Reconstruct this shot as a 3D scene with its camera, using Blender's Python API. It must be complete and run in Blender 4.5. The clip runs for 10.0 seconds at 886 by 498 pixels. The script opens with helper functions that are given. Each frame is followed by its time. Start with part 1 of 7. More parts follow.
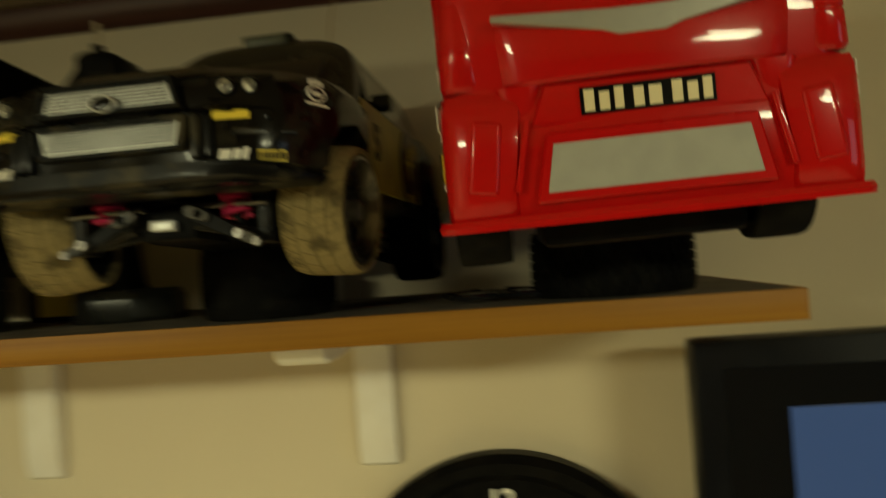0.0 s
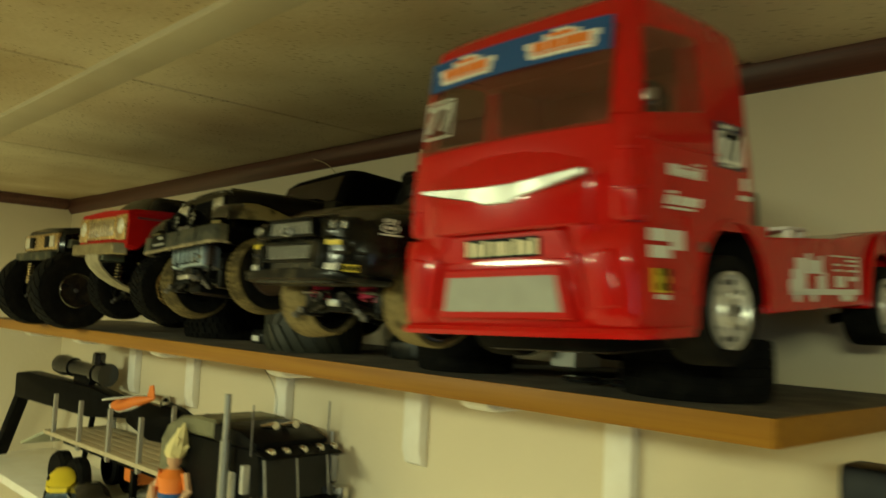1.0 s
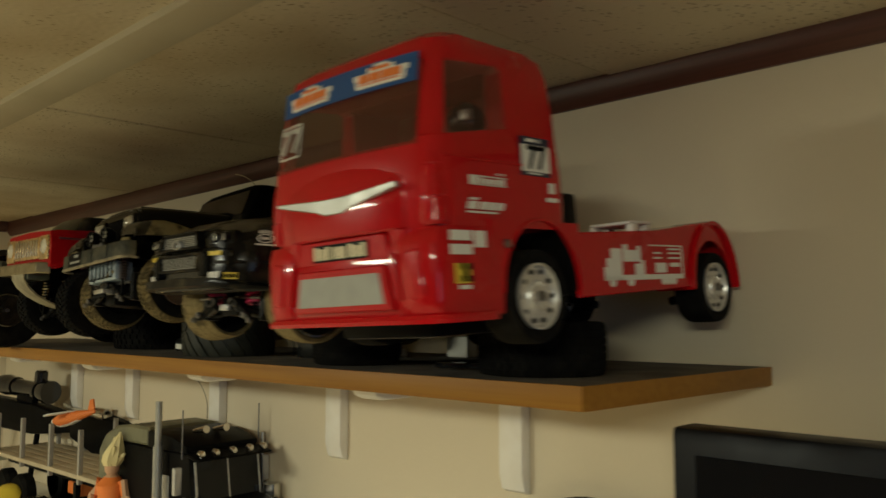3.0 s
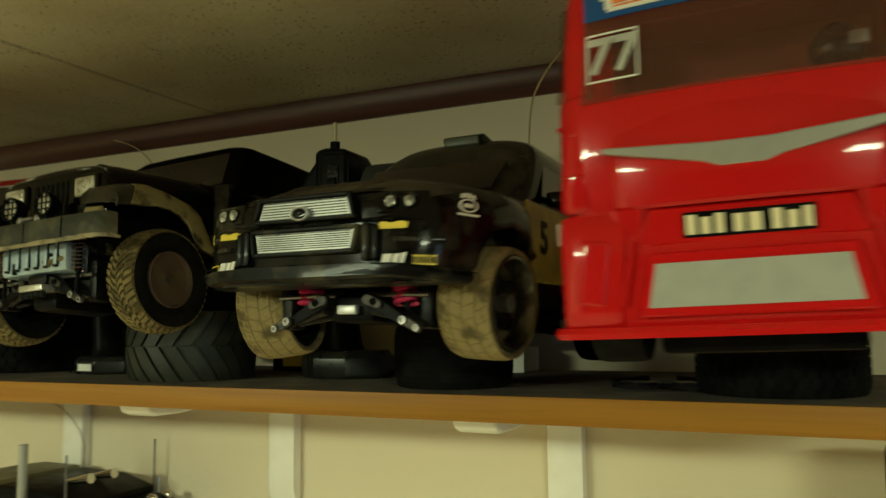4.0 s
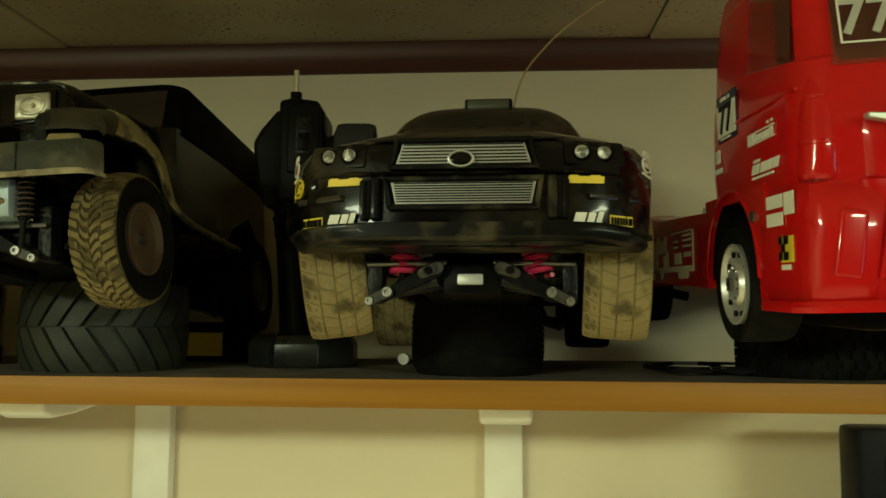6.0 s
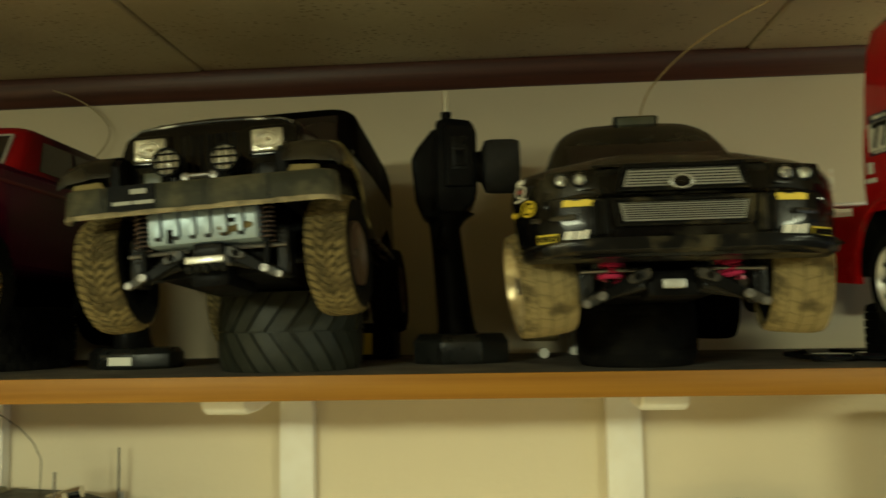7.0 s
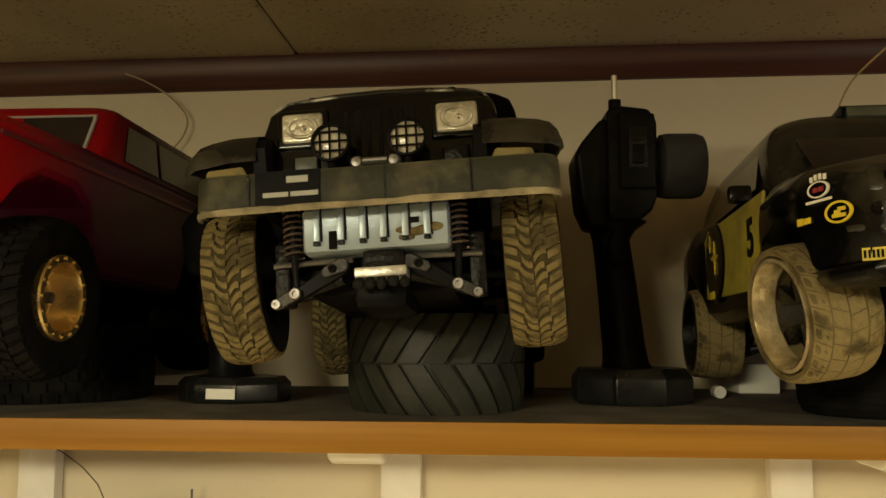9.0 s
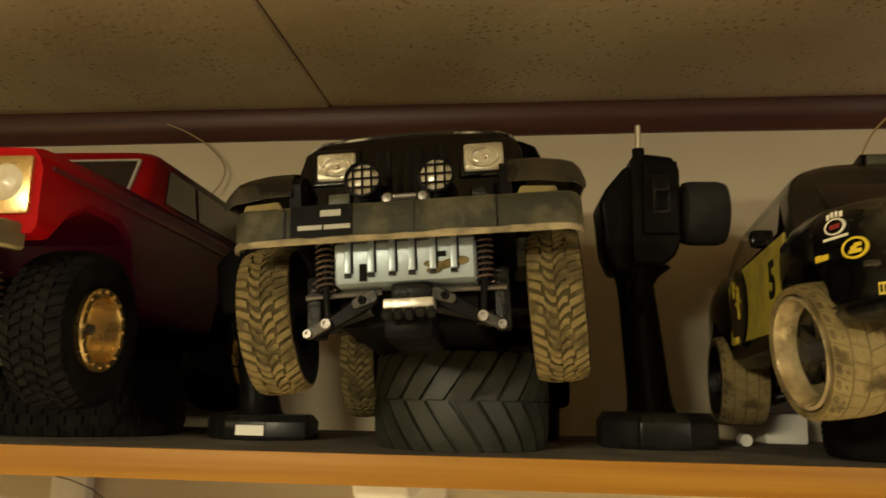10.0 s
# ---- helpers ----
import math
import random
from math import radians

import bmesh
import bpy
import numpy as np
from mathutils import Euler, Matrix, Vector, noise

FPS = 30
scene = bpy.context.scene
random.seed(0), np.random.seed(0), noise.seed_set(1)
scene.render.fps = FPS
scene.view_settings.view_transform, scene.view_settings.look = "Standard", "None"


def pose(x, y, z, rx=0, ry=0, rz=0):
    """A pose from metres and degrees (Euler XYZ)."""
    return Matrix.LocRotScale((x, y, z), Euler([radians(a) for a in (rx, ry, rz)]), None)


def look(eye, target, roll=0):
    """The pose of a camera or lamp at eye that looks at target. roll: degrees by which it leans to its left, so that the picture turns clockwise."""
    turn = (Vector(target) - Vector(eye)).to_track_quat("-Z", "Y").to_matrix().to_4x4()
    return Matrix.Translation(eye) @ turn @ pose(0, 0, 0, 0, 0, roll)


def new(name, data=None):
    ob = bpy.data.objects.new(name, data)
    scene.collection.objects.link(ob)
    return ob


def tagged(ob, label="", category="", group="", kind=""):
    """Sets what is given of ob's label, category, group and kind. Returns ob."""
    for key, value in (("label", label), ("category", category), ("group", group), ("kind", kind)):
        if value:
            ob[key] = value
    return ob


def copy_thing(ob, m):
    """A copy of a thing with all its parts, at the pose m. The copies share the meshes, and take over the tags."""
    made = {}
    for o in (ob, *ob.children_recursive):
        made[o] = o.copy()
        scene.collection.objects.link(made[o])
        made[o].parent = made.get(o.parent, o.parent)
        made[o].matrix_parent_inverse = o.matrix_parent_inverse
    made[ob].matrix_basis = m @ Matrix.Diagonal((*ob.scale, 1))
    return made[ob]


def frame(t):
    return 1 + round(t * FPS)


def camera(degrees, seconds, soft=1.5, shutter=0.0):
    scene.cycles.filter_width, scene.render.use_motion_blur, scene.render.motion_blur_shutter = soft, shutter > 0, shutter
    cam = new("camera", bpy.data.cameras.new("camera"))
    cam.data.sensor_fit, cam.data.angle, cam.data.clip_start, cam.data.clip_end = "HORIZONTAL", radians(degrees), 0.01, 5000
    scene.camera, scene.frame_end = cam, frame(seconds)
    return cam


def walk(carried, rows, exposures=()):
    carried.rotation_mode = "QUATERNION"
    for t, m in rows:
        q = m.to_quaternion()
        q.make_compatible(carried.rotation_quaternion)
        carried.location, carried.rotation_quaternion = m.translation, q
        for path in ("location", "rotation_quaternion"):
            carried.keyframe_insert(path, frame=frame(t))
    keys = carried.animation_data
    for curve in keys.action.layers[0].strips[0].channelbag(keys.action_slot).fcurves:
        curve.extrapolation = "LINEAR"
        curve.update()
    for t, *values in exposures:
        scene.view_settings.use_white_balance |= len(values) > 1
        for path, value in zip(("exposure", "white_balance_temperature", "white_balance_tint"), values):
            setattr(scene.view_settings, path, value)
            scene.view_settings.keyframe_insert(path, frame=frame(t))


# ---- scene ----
cam = camera(57.0, 10.0, shutter=0.5)
PATH = [
    (0, (0.264, 0.271, 1.827), (0.026, 2.256, 1.863), -4.1),
    (0.5, (0.433, 0.217, 1.843), (-0.757, 1.819, 1.976), -2.1),
    (0.7, (0.493, 0.209, 1.860), (-0.864, 1.673, 1.981), -2.6),
    (1, (0.617, 0.273, 1.851), (-0.846, 1.628, 2.008), 2.7),
    (1.5, (0.761, 0.311, 1.844), (-0.756, 1.606, 1.991), 3.6),
    (2, (0.788, 0.329, 1.851), (-0.694, 1.662, 2.014), 1.2),
    (2.5, (0.782, 0.316, 1.859), (-0.682, 1.668, 2.033), 0.4),
    (3, (0.725, 0.275, 1.846), (-0.675, 1.694, 2.014), -0.1),
    (3.2, (0.658, 0.227, 1.846), (-0.676, 1.707, 2.02), -0.4),
    (4.3, (0.249, 0.256, 1.845), (-0.416, 2.133, 2.038), -0.0),
    (4.5, (0.208, 0.279, 1.834), (-0.362, 2.185, 2.035), 0.4),
    (4.8, (0.161, 0.285, 1.83), (-0.274, 2.225, 2.047), 0.3),
    (5, (0.14, 0.268, 1.831), (-0.235, 2.218, 2.067), 0.7),
    (5.2, (0.117, 0.254, 1.832), (-0.2, 2.218, 2.044), 0.2),
    (6.3, (0.084, 0.235, 1.832), (0.014, 2.225, 2.016), 0.1),
    (6.5, (0.067, 0.213, 1.832), (0.025, 2.205, 2.011), -0.3),
    (7, (-0.018, 0.174, 1.838), (-0.163, 2.161, 2.006), -1.1),
    (7.5, (-0.073, 0.216, 1.842), (-0.24, 2.201, 2.025), -0.9),
    (8, (-0.093, 0.286, 1.848), (-0.277, 2.267, 2.06), -0.5),
    (8.5, (-0.116, 0.287, 1.852), (-0.309, 2.266, 2.07), -0.2),
    (9, (-0.141, 0.286, 1.847), (-0.297, 2.269, 2.056), 0.1),
    (9.5, (-0.149, 0.271, 1.844), (-0.259, 2.239, 2.184), 1.3),
    (10, (-0.139, 0.274, 1.832), (-0.363, 2.229, 2.189), 1.1),
]
walk(cam, [(t, look(eye, target, roll)) for t, eye, target, roll in PATH],
     exposures=[(0.0, -1.05, 6150, -6), (0.7, -0.48, 6000, -24), (1.5, -0.58, 5350, -8), (2.0, -0.80, 5250, 4), (2.5, -0.94, 5350, 10), (3.0, -0.95, 5250, 8), (3.2, -0.85, 5300, 2), (4.5, -0.48, 5350, -18), (6.5, -0.48, 5400, -17), (8.0, -0.42, 6150, 10), (9.0, -0.38, 6150, 12), (10.0, 0.0, 6250, 15)])

# ---- world and light ----
world = bpy.data.worlds.new("room_air")
world.use_nodes = True
world.node_tree.nodes["Background"].inputs["Color"].default_value = (1.0, 0.86, 0.62, 1)
world.node_tree.nodes["Background"].inputs["Strength"].default_value = 0.008
scene.world = world
scene.view_settings.exposure = 0.0


for lx, watts in ((-0.72, 64), (1.20, 60)):
    # the lit underside of the lamp, and the lit side that faces the shelf
    for eye, target, deep, share in (((lx, -0.80, 2.067), (lx, -0.801, 0.0), 0.28, 1.0), ((lx, -0.655, 2.083), (lx, 1.0, 2.083), 0.026, 0.065)):
        data = bpy.data.lights.new("panel_light", "AREA")
        data.shape, data.size, data.size_y, data.energy, data.color = "RECTANGLE", 0.50, deep, watts * share, (1.0, 0.87, 0.53)
        new("panel_light", data).matrix_world = look(eye, target)
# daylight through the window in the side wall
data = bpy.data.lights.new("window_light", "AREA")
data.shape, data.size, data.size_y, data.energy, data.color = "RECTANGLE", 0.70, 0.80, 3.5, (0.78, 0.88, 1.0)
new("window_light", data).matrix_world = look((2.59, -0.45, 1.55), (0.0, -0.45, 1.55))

# ---- materials ----


def mat(name, col, rough=0.5, metal=0.0, col2=None, scale=40.0, amount=0.5, bump=0.0, bscale=200.0, coat=0.0, emit=None, spec=0.5, detail=4.0, sharp=(0.4, 0.65), dust=None):
    """Principled surface: two colours mixed by noise at one scale, fine bump and roughness change at another; dust (colour, amount) settles on upward faces."""
    m = bpy.data.materials.new(name)
    m.use_nodes = True
    t = m.node_tree
    b = t.nodes["Principled BSDF"]
    b.inputs["Base Color"].default_value = (*col, 1)
    b.inputs["Roughness"].default_value, b.inputs["Metallic"].default_value = rough, metal
    b.inputs["Coat Weight"].default_value, b.inputs["Coat Roughness"].default_value = coat, 0.04
    b.inputs["Specular IOR Level"].default_value = spec
    pos = t.nodes.new("ShaderNodeTexCoord")
    if col2:
        n = t.nodes.new("ShaderNodeTexNoise")
        n.inputs["Scale"].default_value, n.inputs["Detail"].default_value = scale, detail
        t.links.new(pos.outputs["Object"], n.inputs["Vector"])
        r = t.nodes.new("ShaderNodeMapRange")
        r.inputs["From Min"].default_value, r.inputs["From Max"].default_value = sharp
        r.inputs["To Max"].default_value = amount
        t.links.new(n.outputs["Fac"], r.inputs["Value"])
        x = t.nodes.new("ShaderNodeMix")
        x.data_type = "RGBA"
        x.inputs["A"].default_value, x.inputs["B"].default_value = (*col, 1), (*col2, 1)
        t.links.new(r.outputs["Result"], x.inputs["Factor"])
        t.links.new(x.outputs["Result"], b.inputs["Base Color"])
        q = t.nodes.new("ShaderNodeMapRange")
        q.inputs["To Min"].default_value, q.inputs["To Max"].default_value = max(0.02, rough - 0.12), min(1, rough + 0.2)
        t.links.new(n.outputs["Fac"], q.inputs["Value"])
        t.links.new(q.outputs["Result"], b.inputs["Roughness"])
    if dust:
        g, up, lay, film = t.nodes.new("ShaderNodeNewGeometry"), t.nodes.new("ShaderNodeSeparateXYZ"), t.nodes.new("ShaderNodeMapRange"), t.nodes.new("ShaderNodeMix")
        patch, much = t.nodes.new("ShaderNodeTexNoise"), t.nodes.new("ShaderNodeMath")
        patch.inputs["Scale"].default_value, patch.inputs["Detail"].default_value = 35, 7
        t.links.new(pos.outputs["Object"], patch.inputs["Vector"])
        t.links.new(g.outputs["Normal"], up.inputs["Vector"])
        lay.inputs["From Min"].default_value, lay.inputs["From Max"].default_value, lay.inputs["To Max"].default_value = 0.35, 0.95, 2.0 * dust[1]
        t.links.new(up.outputs["Z"], lay.inputs["Value"])
        much.operation, much.use_clamp = "MULTIPLY", True
        t.links.new(lay.outputs["Result"], much.inputs[0])
        t.links.new(patch.outputs["Fac"], much.inputs[1])
        film.data_type = "RGBA"
        if b.inputs["Base Color"].links:
            t.links.new(b.inputs["Base Color"].links[0].from_socket, film.inputs["A"])
        else:
            film.inputs["A"].default_value = (*col, 1)
        film.inputs["B"].default_value = (*dust[0], 1)
        t.links.new(much.outputs["Value"], film.inputs["Factor"])
        t.links.new(film.outputs["Result"], b.inputs["Base Color"])
    if bump:
        n2 = t.nodes.new("ShaderNodeTexNoise")
        n2.inputs["Scale"].default_value, n2.inputs["Detail"].default_value = bscale, 6
        t.links.new(pos.outputs["Object"], n2.inputs["Vector"])
        u = t.nodes.new("ShaderNodeBump")
        u.inputs["Strength"].default_value, u.inputs["Distance"].default_value = bump, 0.002
        t.links.new(n2.outputs["Fac"], u.inputs["Height"])
        t.links.new(u.outputs["Normal"], b.inputs["Normal"])
    if emit:
        b.inputs["Emission Color"].default_value, b.inputs["Emission Strength"].default_value = (*emit[0], 1), emit[1]
    return m


def wood_mat(name, a, b2, stretch=(1.5, 60, 60)):
    m = mat(name, a, 0.45)
    t = m.node_tree
    b = t.nodes["Principled BSDF"]
    pos, mp = t.nodes.new("ShaderNodeTexCoord"), t.nodes.new("ShaderNodeMapping")
    mp.inputs["Scale"].default_value = stretch
    n, ramp = t.nodes.new("ShaderNodeTexNoise"), t.nodes.new("ShaderNodeValToRGB")
    n.inputs["Scale"].default_value, n.inputs["Detail"].default_value = 3.0, 6
    ramp.color_ramp.elements[0].position, ramp.color_ramp.elements[1].position = 0.3, 0.7
    ramp.color_ramp.elements[0].color, ramp.color_ramp.elements[1].color = (*a, 1), (*b2, 1)
    t.links.new(pos.outputs["Object"], mp.inputs["Vector"])
    t.links.new(mp.outputs["Vector"], n.inputs["Vector"])
    t.links.new(n.outputs["Fac"], ramp.inputs["Fac"])
    t.links.new(ramp.outputs["Color"], b.inputs["Base Color"])
    u = t.nodes.new("ShaderNodeBump")
    u.inputs["Strength"].default_value, u.inputs["Distance"].default_value = 0.2, 0.001
    t.links.new(n.outputs["Fac"], u.inputs["Height"])
    t.links.new(u.outputs["Normal"], b.inputs["Normal"])
    return m


def tile_mat():
    """Mineral fibre ceiling tile: off-white with small dark fissures and faint brown stains."""
    m = mat("ceiling_tile", (0.68, 0.61, 0.43), 0.9, col2=(0.38, 0.28, 0.14), scale=2.6, amount=0.8, bump=0.4, bscale=160)
    t = m.node_tree
    b = t.nodes["Principled BSDF"]
    pos, n, r = t.nodes.new("ShaderNodeTexCoord"), t.nodes.new("ShaderNodeTexVoronoi"), t.nodes.new("ShaderNodeMapRange")
    n.inputs["Scale"].default_value, n.inputs["Randomness"].default_value = 150.0, 1.0
    w = t.nodes.new("ShaderNodeTexNoise")
    w.inputs["Scale"].default_value = 25.0
    t.links.new(pos.outputs["Object"], w.inputs["Vector"])
    t.links.new(pos.outputs["Object"], n.inputs["Vector"])
    r.inputs["From Min"].default_value, r.inputs["From Max"].default_value = 0.16, 0.30
    r.inputs["To Min"].default_value, r.inputs["To Max"].default_value = 1.0, 0.0
    t.links.new(n.outputs["Distance"], r.inputs["Value"])
    k = t.nodes.new("ShaderNodeMapRange")
    k.inputs["From Min"].default_value, k.inputs["From Max"].default_value = 0.42, 0.58
    t.links.new(w.outputs["Fac"], k.inputs["Value"])
    p = t.nodes.new("ShaderNodeMath")
    p.operation = "MULTIPLY"
    t.links.new(r.outputs["Result"], p.inputs[0])
    t.links.new(k.outputs["Result"], p.inputs[1])
    x = t.nodes.new("ShaderNodeMix")
    x.data_type = "RGBA"
    old = b.inputs["Base Color"].links[0].from_socket
    t.links.new(old, x.inputs["A"])
    x.inputs["B"].default_value = (0.28, 0.215, 0.12, 1)
    t.links.new(p.outputs["Value"], x.inputs["Factor"])
    t.links.new(x.outputs["Result"], b.inputs["Base Color"])
    return m


PANEL = wood_mat("brown_wall_panelling", (0.085, 0.052, 0.028), (0.13, 0.082, 0.045), (30, 30, 1.0))
WALL = mat("wall_paint", (0.70, 0.615, 0.445), 0.75, col2=(0.62, 0.54, 0.38), scale=2.5, amount=0.6, bump=0.25, bscale=90)
TILE = tile_mat()
BATTEN = mat("batten_paint", (0.50, 0.445, 0.305), 0.75, col2=(0.40, 0.34, 0.22), scale=6, bump=0.1)
TRIM = wood_mat("dark_trim_wood", (0.055, 0.018, 0.012), (0.10, 0.035, 0.022))
PINE = wood_mat("orange_shelf_edge", (0.245, 0.108, 0.009), (0.325, 0.155, 0.016))
PINE.node_tree.nodes["Principled BSDF"].inputs["Specular IOR Level"].default_value = 0.2
DUSTY = mat("dusty_shelf_top", (0.085, 0.072, 0.054), 0.85, col2=(0.19, 0.16, 0.12), scale=25, amount=0.7, bump=0.3, bscale=300)
UNDER = mat("shelf_underside", (0.45, 0.30, 0.16), 0.6, col2=(0.38, 0.25, 0.13), scale=10)
WHITE = mat("white_enamel", (0.86, 0.83, 0.76), 0.4, col2=(0.78, 0.73, 0.63), scale=30, amount=0.5, bump=0.05)
RED = mat("red_lexan", (0.47, 0.0035, 0.0045), 0.20, col2=(0.41, 0.003, 0.004), scale=8, amount=0.5, coat=0.5, spec=0.08)
BLACKP = mat("black_plastic", (0.0040, 0.0040, 0.0043), 0.34, col2=(0.009, 0.0085, 0.008), scale=60, amount=0.6, bump=0.08, spec=0.045)
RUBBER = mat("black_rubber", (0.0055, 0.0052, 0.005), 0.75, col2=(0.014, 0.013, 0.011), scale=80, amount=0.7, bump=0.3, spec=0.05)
DUSTRUB = mat("dusty_rubber", (0.185, 0.142, 0.060), 0.95, col2=(0.045, 0.036, 0.018), scale=75, amount=0.75, bump=0.6, bscale=260, spec=0.1, detail=7, sharp=(0.45, 0.62))
OLDRUB = mat("grey_green_rubber", (0.020, 0.0215, 0.0155), 0.48, col2=(0.040, 0.040, 0.028), scale=45, amount=0.7, bump=0.15, bscale=320, spec=0.3)
BLACKCAR = mat("dusty_black_lacquer", (0.0022, 0.0022, 0.0025), 0.16, col2=(0.070, 0.061, 0.040), scale=30, amount=0.7, coat=0.14, spec=0.12, detail=8, sharp=(0.50, 0.74), dust=((0.075, 0.066, 0.048), 0.40))
CLEANBLK = mat("clean_black_lacquer", (0.0022, 0.0022, 0.0026), 0.09, col2=(0.007, 0.006, 0.005), scale=45, amount=0.45, coat=0.22, spec=0.10, dust=((0.05, 0.040, 0.020), 0.06))
GROOVE = mat("dark_rubber_groove", (0.062, 0.049, 0.022), 0.9, col2=(0.13, 0.098, 0.046), scale=70, amount=0.7, bump=0.3, spec=0.1, sharp=(0.45, 0.62))
RALLYRUB = mat("dusty_slick_rubber", (0.245, 0.190, 0.084), 0.9, col2=(0.045, 0.036, 0.018), scale=80, amount=0.75, bump=0.8, bscale=420, spec=0.1, detail=10, sharp=(0.52, 0.68))
RALLYGRV = mat("dusty_slick_groove", (0.165, 0.128, 0.058), 0.9, col2=(0.035, 0.027, 0.014), scale=70, amount=0.7, spec=0.1)
DIRT = mat("mud_crusted_grey", (0.026, 0.027, 0.017), 0.6, col2=(0.17, 0.15, 0.085), scale=26, amount=0.8, bump=0.4, spec=0.3, detail=9, sharp=(0.50, 0.68), dust=((0.20, 0.16, 0.085), 0.4))
DUSTBLK = mat("dust_caught_black", (0.006, 0.0055, 0.005), 0.24, col2=(0.065, 0.055, 0.032), scale=40, amount=0.7, spec=0.3, detail=7, sharp=(0.42, 0.66))
FLAREMUD = mat("dried_mud_crust", (0.235, 0.190, 0.080), 0.85, col2=(0.020, 0.017, 0.010), scale=38, amount=0.95, bump=0.5, spec=0.15, detail=9, sharp=(0.54, 0.66))
# pale flecks on black, painted in for bright glints
GLINTS = mat("glint_flecked_edge", (0.006, 0.006, 0.006), 0.2, 0.3, col2=(0.42, 0.40, 0.34), scale=60, amount=0.9, spec=0.5, detail=8, sharp=(0.48, 0.60))
MUD = mat("mud_spattered_black", (0.008, 0.008, 0.007), 0.7, col2=(0.23, 0.19, 0.095), scale=32, amount=0.95, bump=0.5, spec=0.15, detail=9, sharp=(0.47, 0.62))
CHROME = mat("chrome", (0.75, 0.74, 0.70), 0.18, 1.0, col2=(0.55, 0.5, 0.42), scale=60, amount=0.5)
SILVER = mat("silver_plastic", (0.55, 0.55, 0.53), 0.35, 0.5, col2=(0.42, 0.41, 0.38), scale=90, amount=0.5)
ALU = mat("bright_aluminium", (0.74, 0.73, 0.70), 0.36, 0.7, col2=(0.60, 0.59, 0.56), scale=80, amount=0.5)
WINGSIL = mat("dull_silver_trim", (0.40, 0.40, 0.37), 0.3, 0.5, col2=(0.30, 0.30, 0.27), scale=50, amount=0.5)
GREYP = mat("grey_sticker", (0.36, 0.36, 0.32), 0.5, col2=(0.30, 0.30, 0.27), scale=70)
BRONZED = mat("dull_brassy_plate", (0.30, 0.25, 0.13), 0.35, 0.6, col2=(0.13, 0.10, 0.05), scale=50, amount=0.7)
GOLD = mat("gold_plate", (0.66, 0.49, 0.22), 0.24, 0.9, col2=(0.42, 0.29, 0.12), scale=70, amount=0.6)


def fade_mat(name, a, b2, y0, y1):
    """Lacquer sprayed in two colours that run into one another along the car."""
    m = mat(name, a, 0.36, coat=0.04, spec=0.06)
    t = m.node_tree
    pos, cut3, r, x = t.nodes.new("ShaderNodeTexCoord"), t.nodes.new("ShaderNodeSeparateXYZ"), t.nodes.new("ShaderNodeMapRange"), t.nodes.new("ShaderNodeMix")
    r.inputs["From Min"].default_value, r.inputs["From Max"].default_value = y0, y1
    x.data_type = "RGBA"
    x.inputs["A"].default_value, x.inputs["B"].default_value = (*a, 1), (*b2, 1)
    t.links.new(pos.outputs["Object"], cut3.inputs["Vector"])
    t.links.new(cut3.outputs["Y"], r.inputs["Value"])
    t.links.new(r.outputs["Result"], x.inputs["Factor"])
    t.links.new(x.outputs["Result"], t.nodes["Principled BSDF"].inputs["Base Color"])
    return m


def pane_mat(name, tint, gloss):
    """Thin smoked clear plastic: lets light through with a tint, mirrors a little, and has a brown haze painted in."""
    m = bpy.data.materials.new(name)
    m.use_nodes = True
    t = m.node_tree
    t.nodes.remove(t.nodes["Principled BSDF"])
    clear, shine, f, mix = t.nodes.new("ShaderNodeBsdfTransparent"), t.nodes.new("ShaderNodeBsdfGlossy"), t.nodes.new("ShaderNodeLayerWeight"), t.nodes.new("ShaderNodeMixShader")
    steep, gain = t.nodes.new("ShaderNodeMath"), t.nodes.new("ShaderNodeMath")
    steep.operation, gain.operation = "POWER", "MULTIPLY_ADD"
    steep.inputs[1].default_value, gain.inputs[1].default_value, gain.inputs[2].default_value = 4.0, 0.5, 0.03
    clear.inputs["Color"].default_value = (*tint, 1)
    shine.inputs["Roughness"].default_value = gloss
    t.links.new(f.outputs["Facing"], steep.inputs[0])
    t.links.new(steep.outputs["Value"], gain.inputs[0])
    t.links.new(gain.outputs["Value"], mix.inputs["Fac"])
    t.links.new(clear.outputs["BSDF"], mix.inputs[1])
    t.links.new(shine.outputs["BSDF"], mix.inputs[2])
    # dim brown layer mixed in as haze and reflection on the pane
    film, haze = t.nodes.new("ShaderNodeBsdfDiffuse"), t.nodes.new("ShaderNodeMixShader")
    film.inputs["Color"].default_value = (0.15, 0.075, 0.05, 1)
    haze.inputs["Fac"].default_value = 0.16
    t.links.new(mix.outputs["Shader"], haze.inputs[1])
    t.links.new(film.outputs["BSDF"], haze.inputs[2])
    t.links.new(haze.outputs["Shader"], t.nodes["Material Output"].inputs["Surface"])
    return m


PANE = pane_mat("smoked_clear_pane", (0.95, 0.92, 0.89), 0.05)
GLASS = mat("smoked_lexan_window", (0.016, 0.011, 0.010), 0.12, coat=0.2, col2=(0.026, 0.018, 0.014), scale=15, spec=0.3)
LENS = mat("clear_lens", (0.68, 0.63, 0.48), 0.12, col2=(0.42, 0.37, 0.26), scale=70, amount=0.7, coat=0.7, bump=0.25, bscale=240)
LAMPGLASS = mat("silvered_lamp_glass", (0.50, 0.50, 0.46), 0.10, 0.75, col2=(0.08, 0.08, 0.075), scale=260, amount=0.85, coat=0.6, bump=0.5, bscale=500, sharp=(0.44, 0.56))
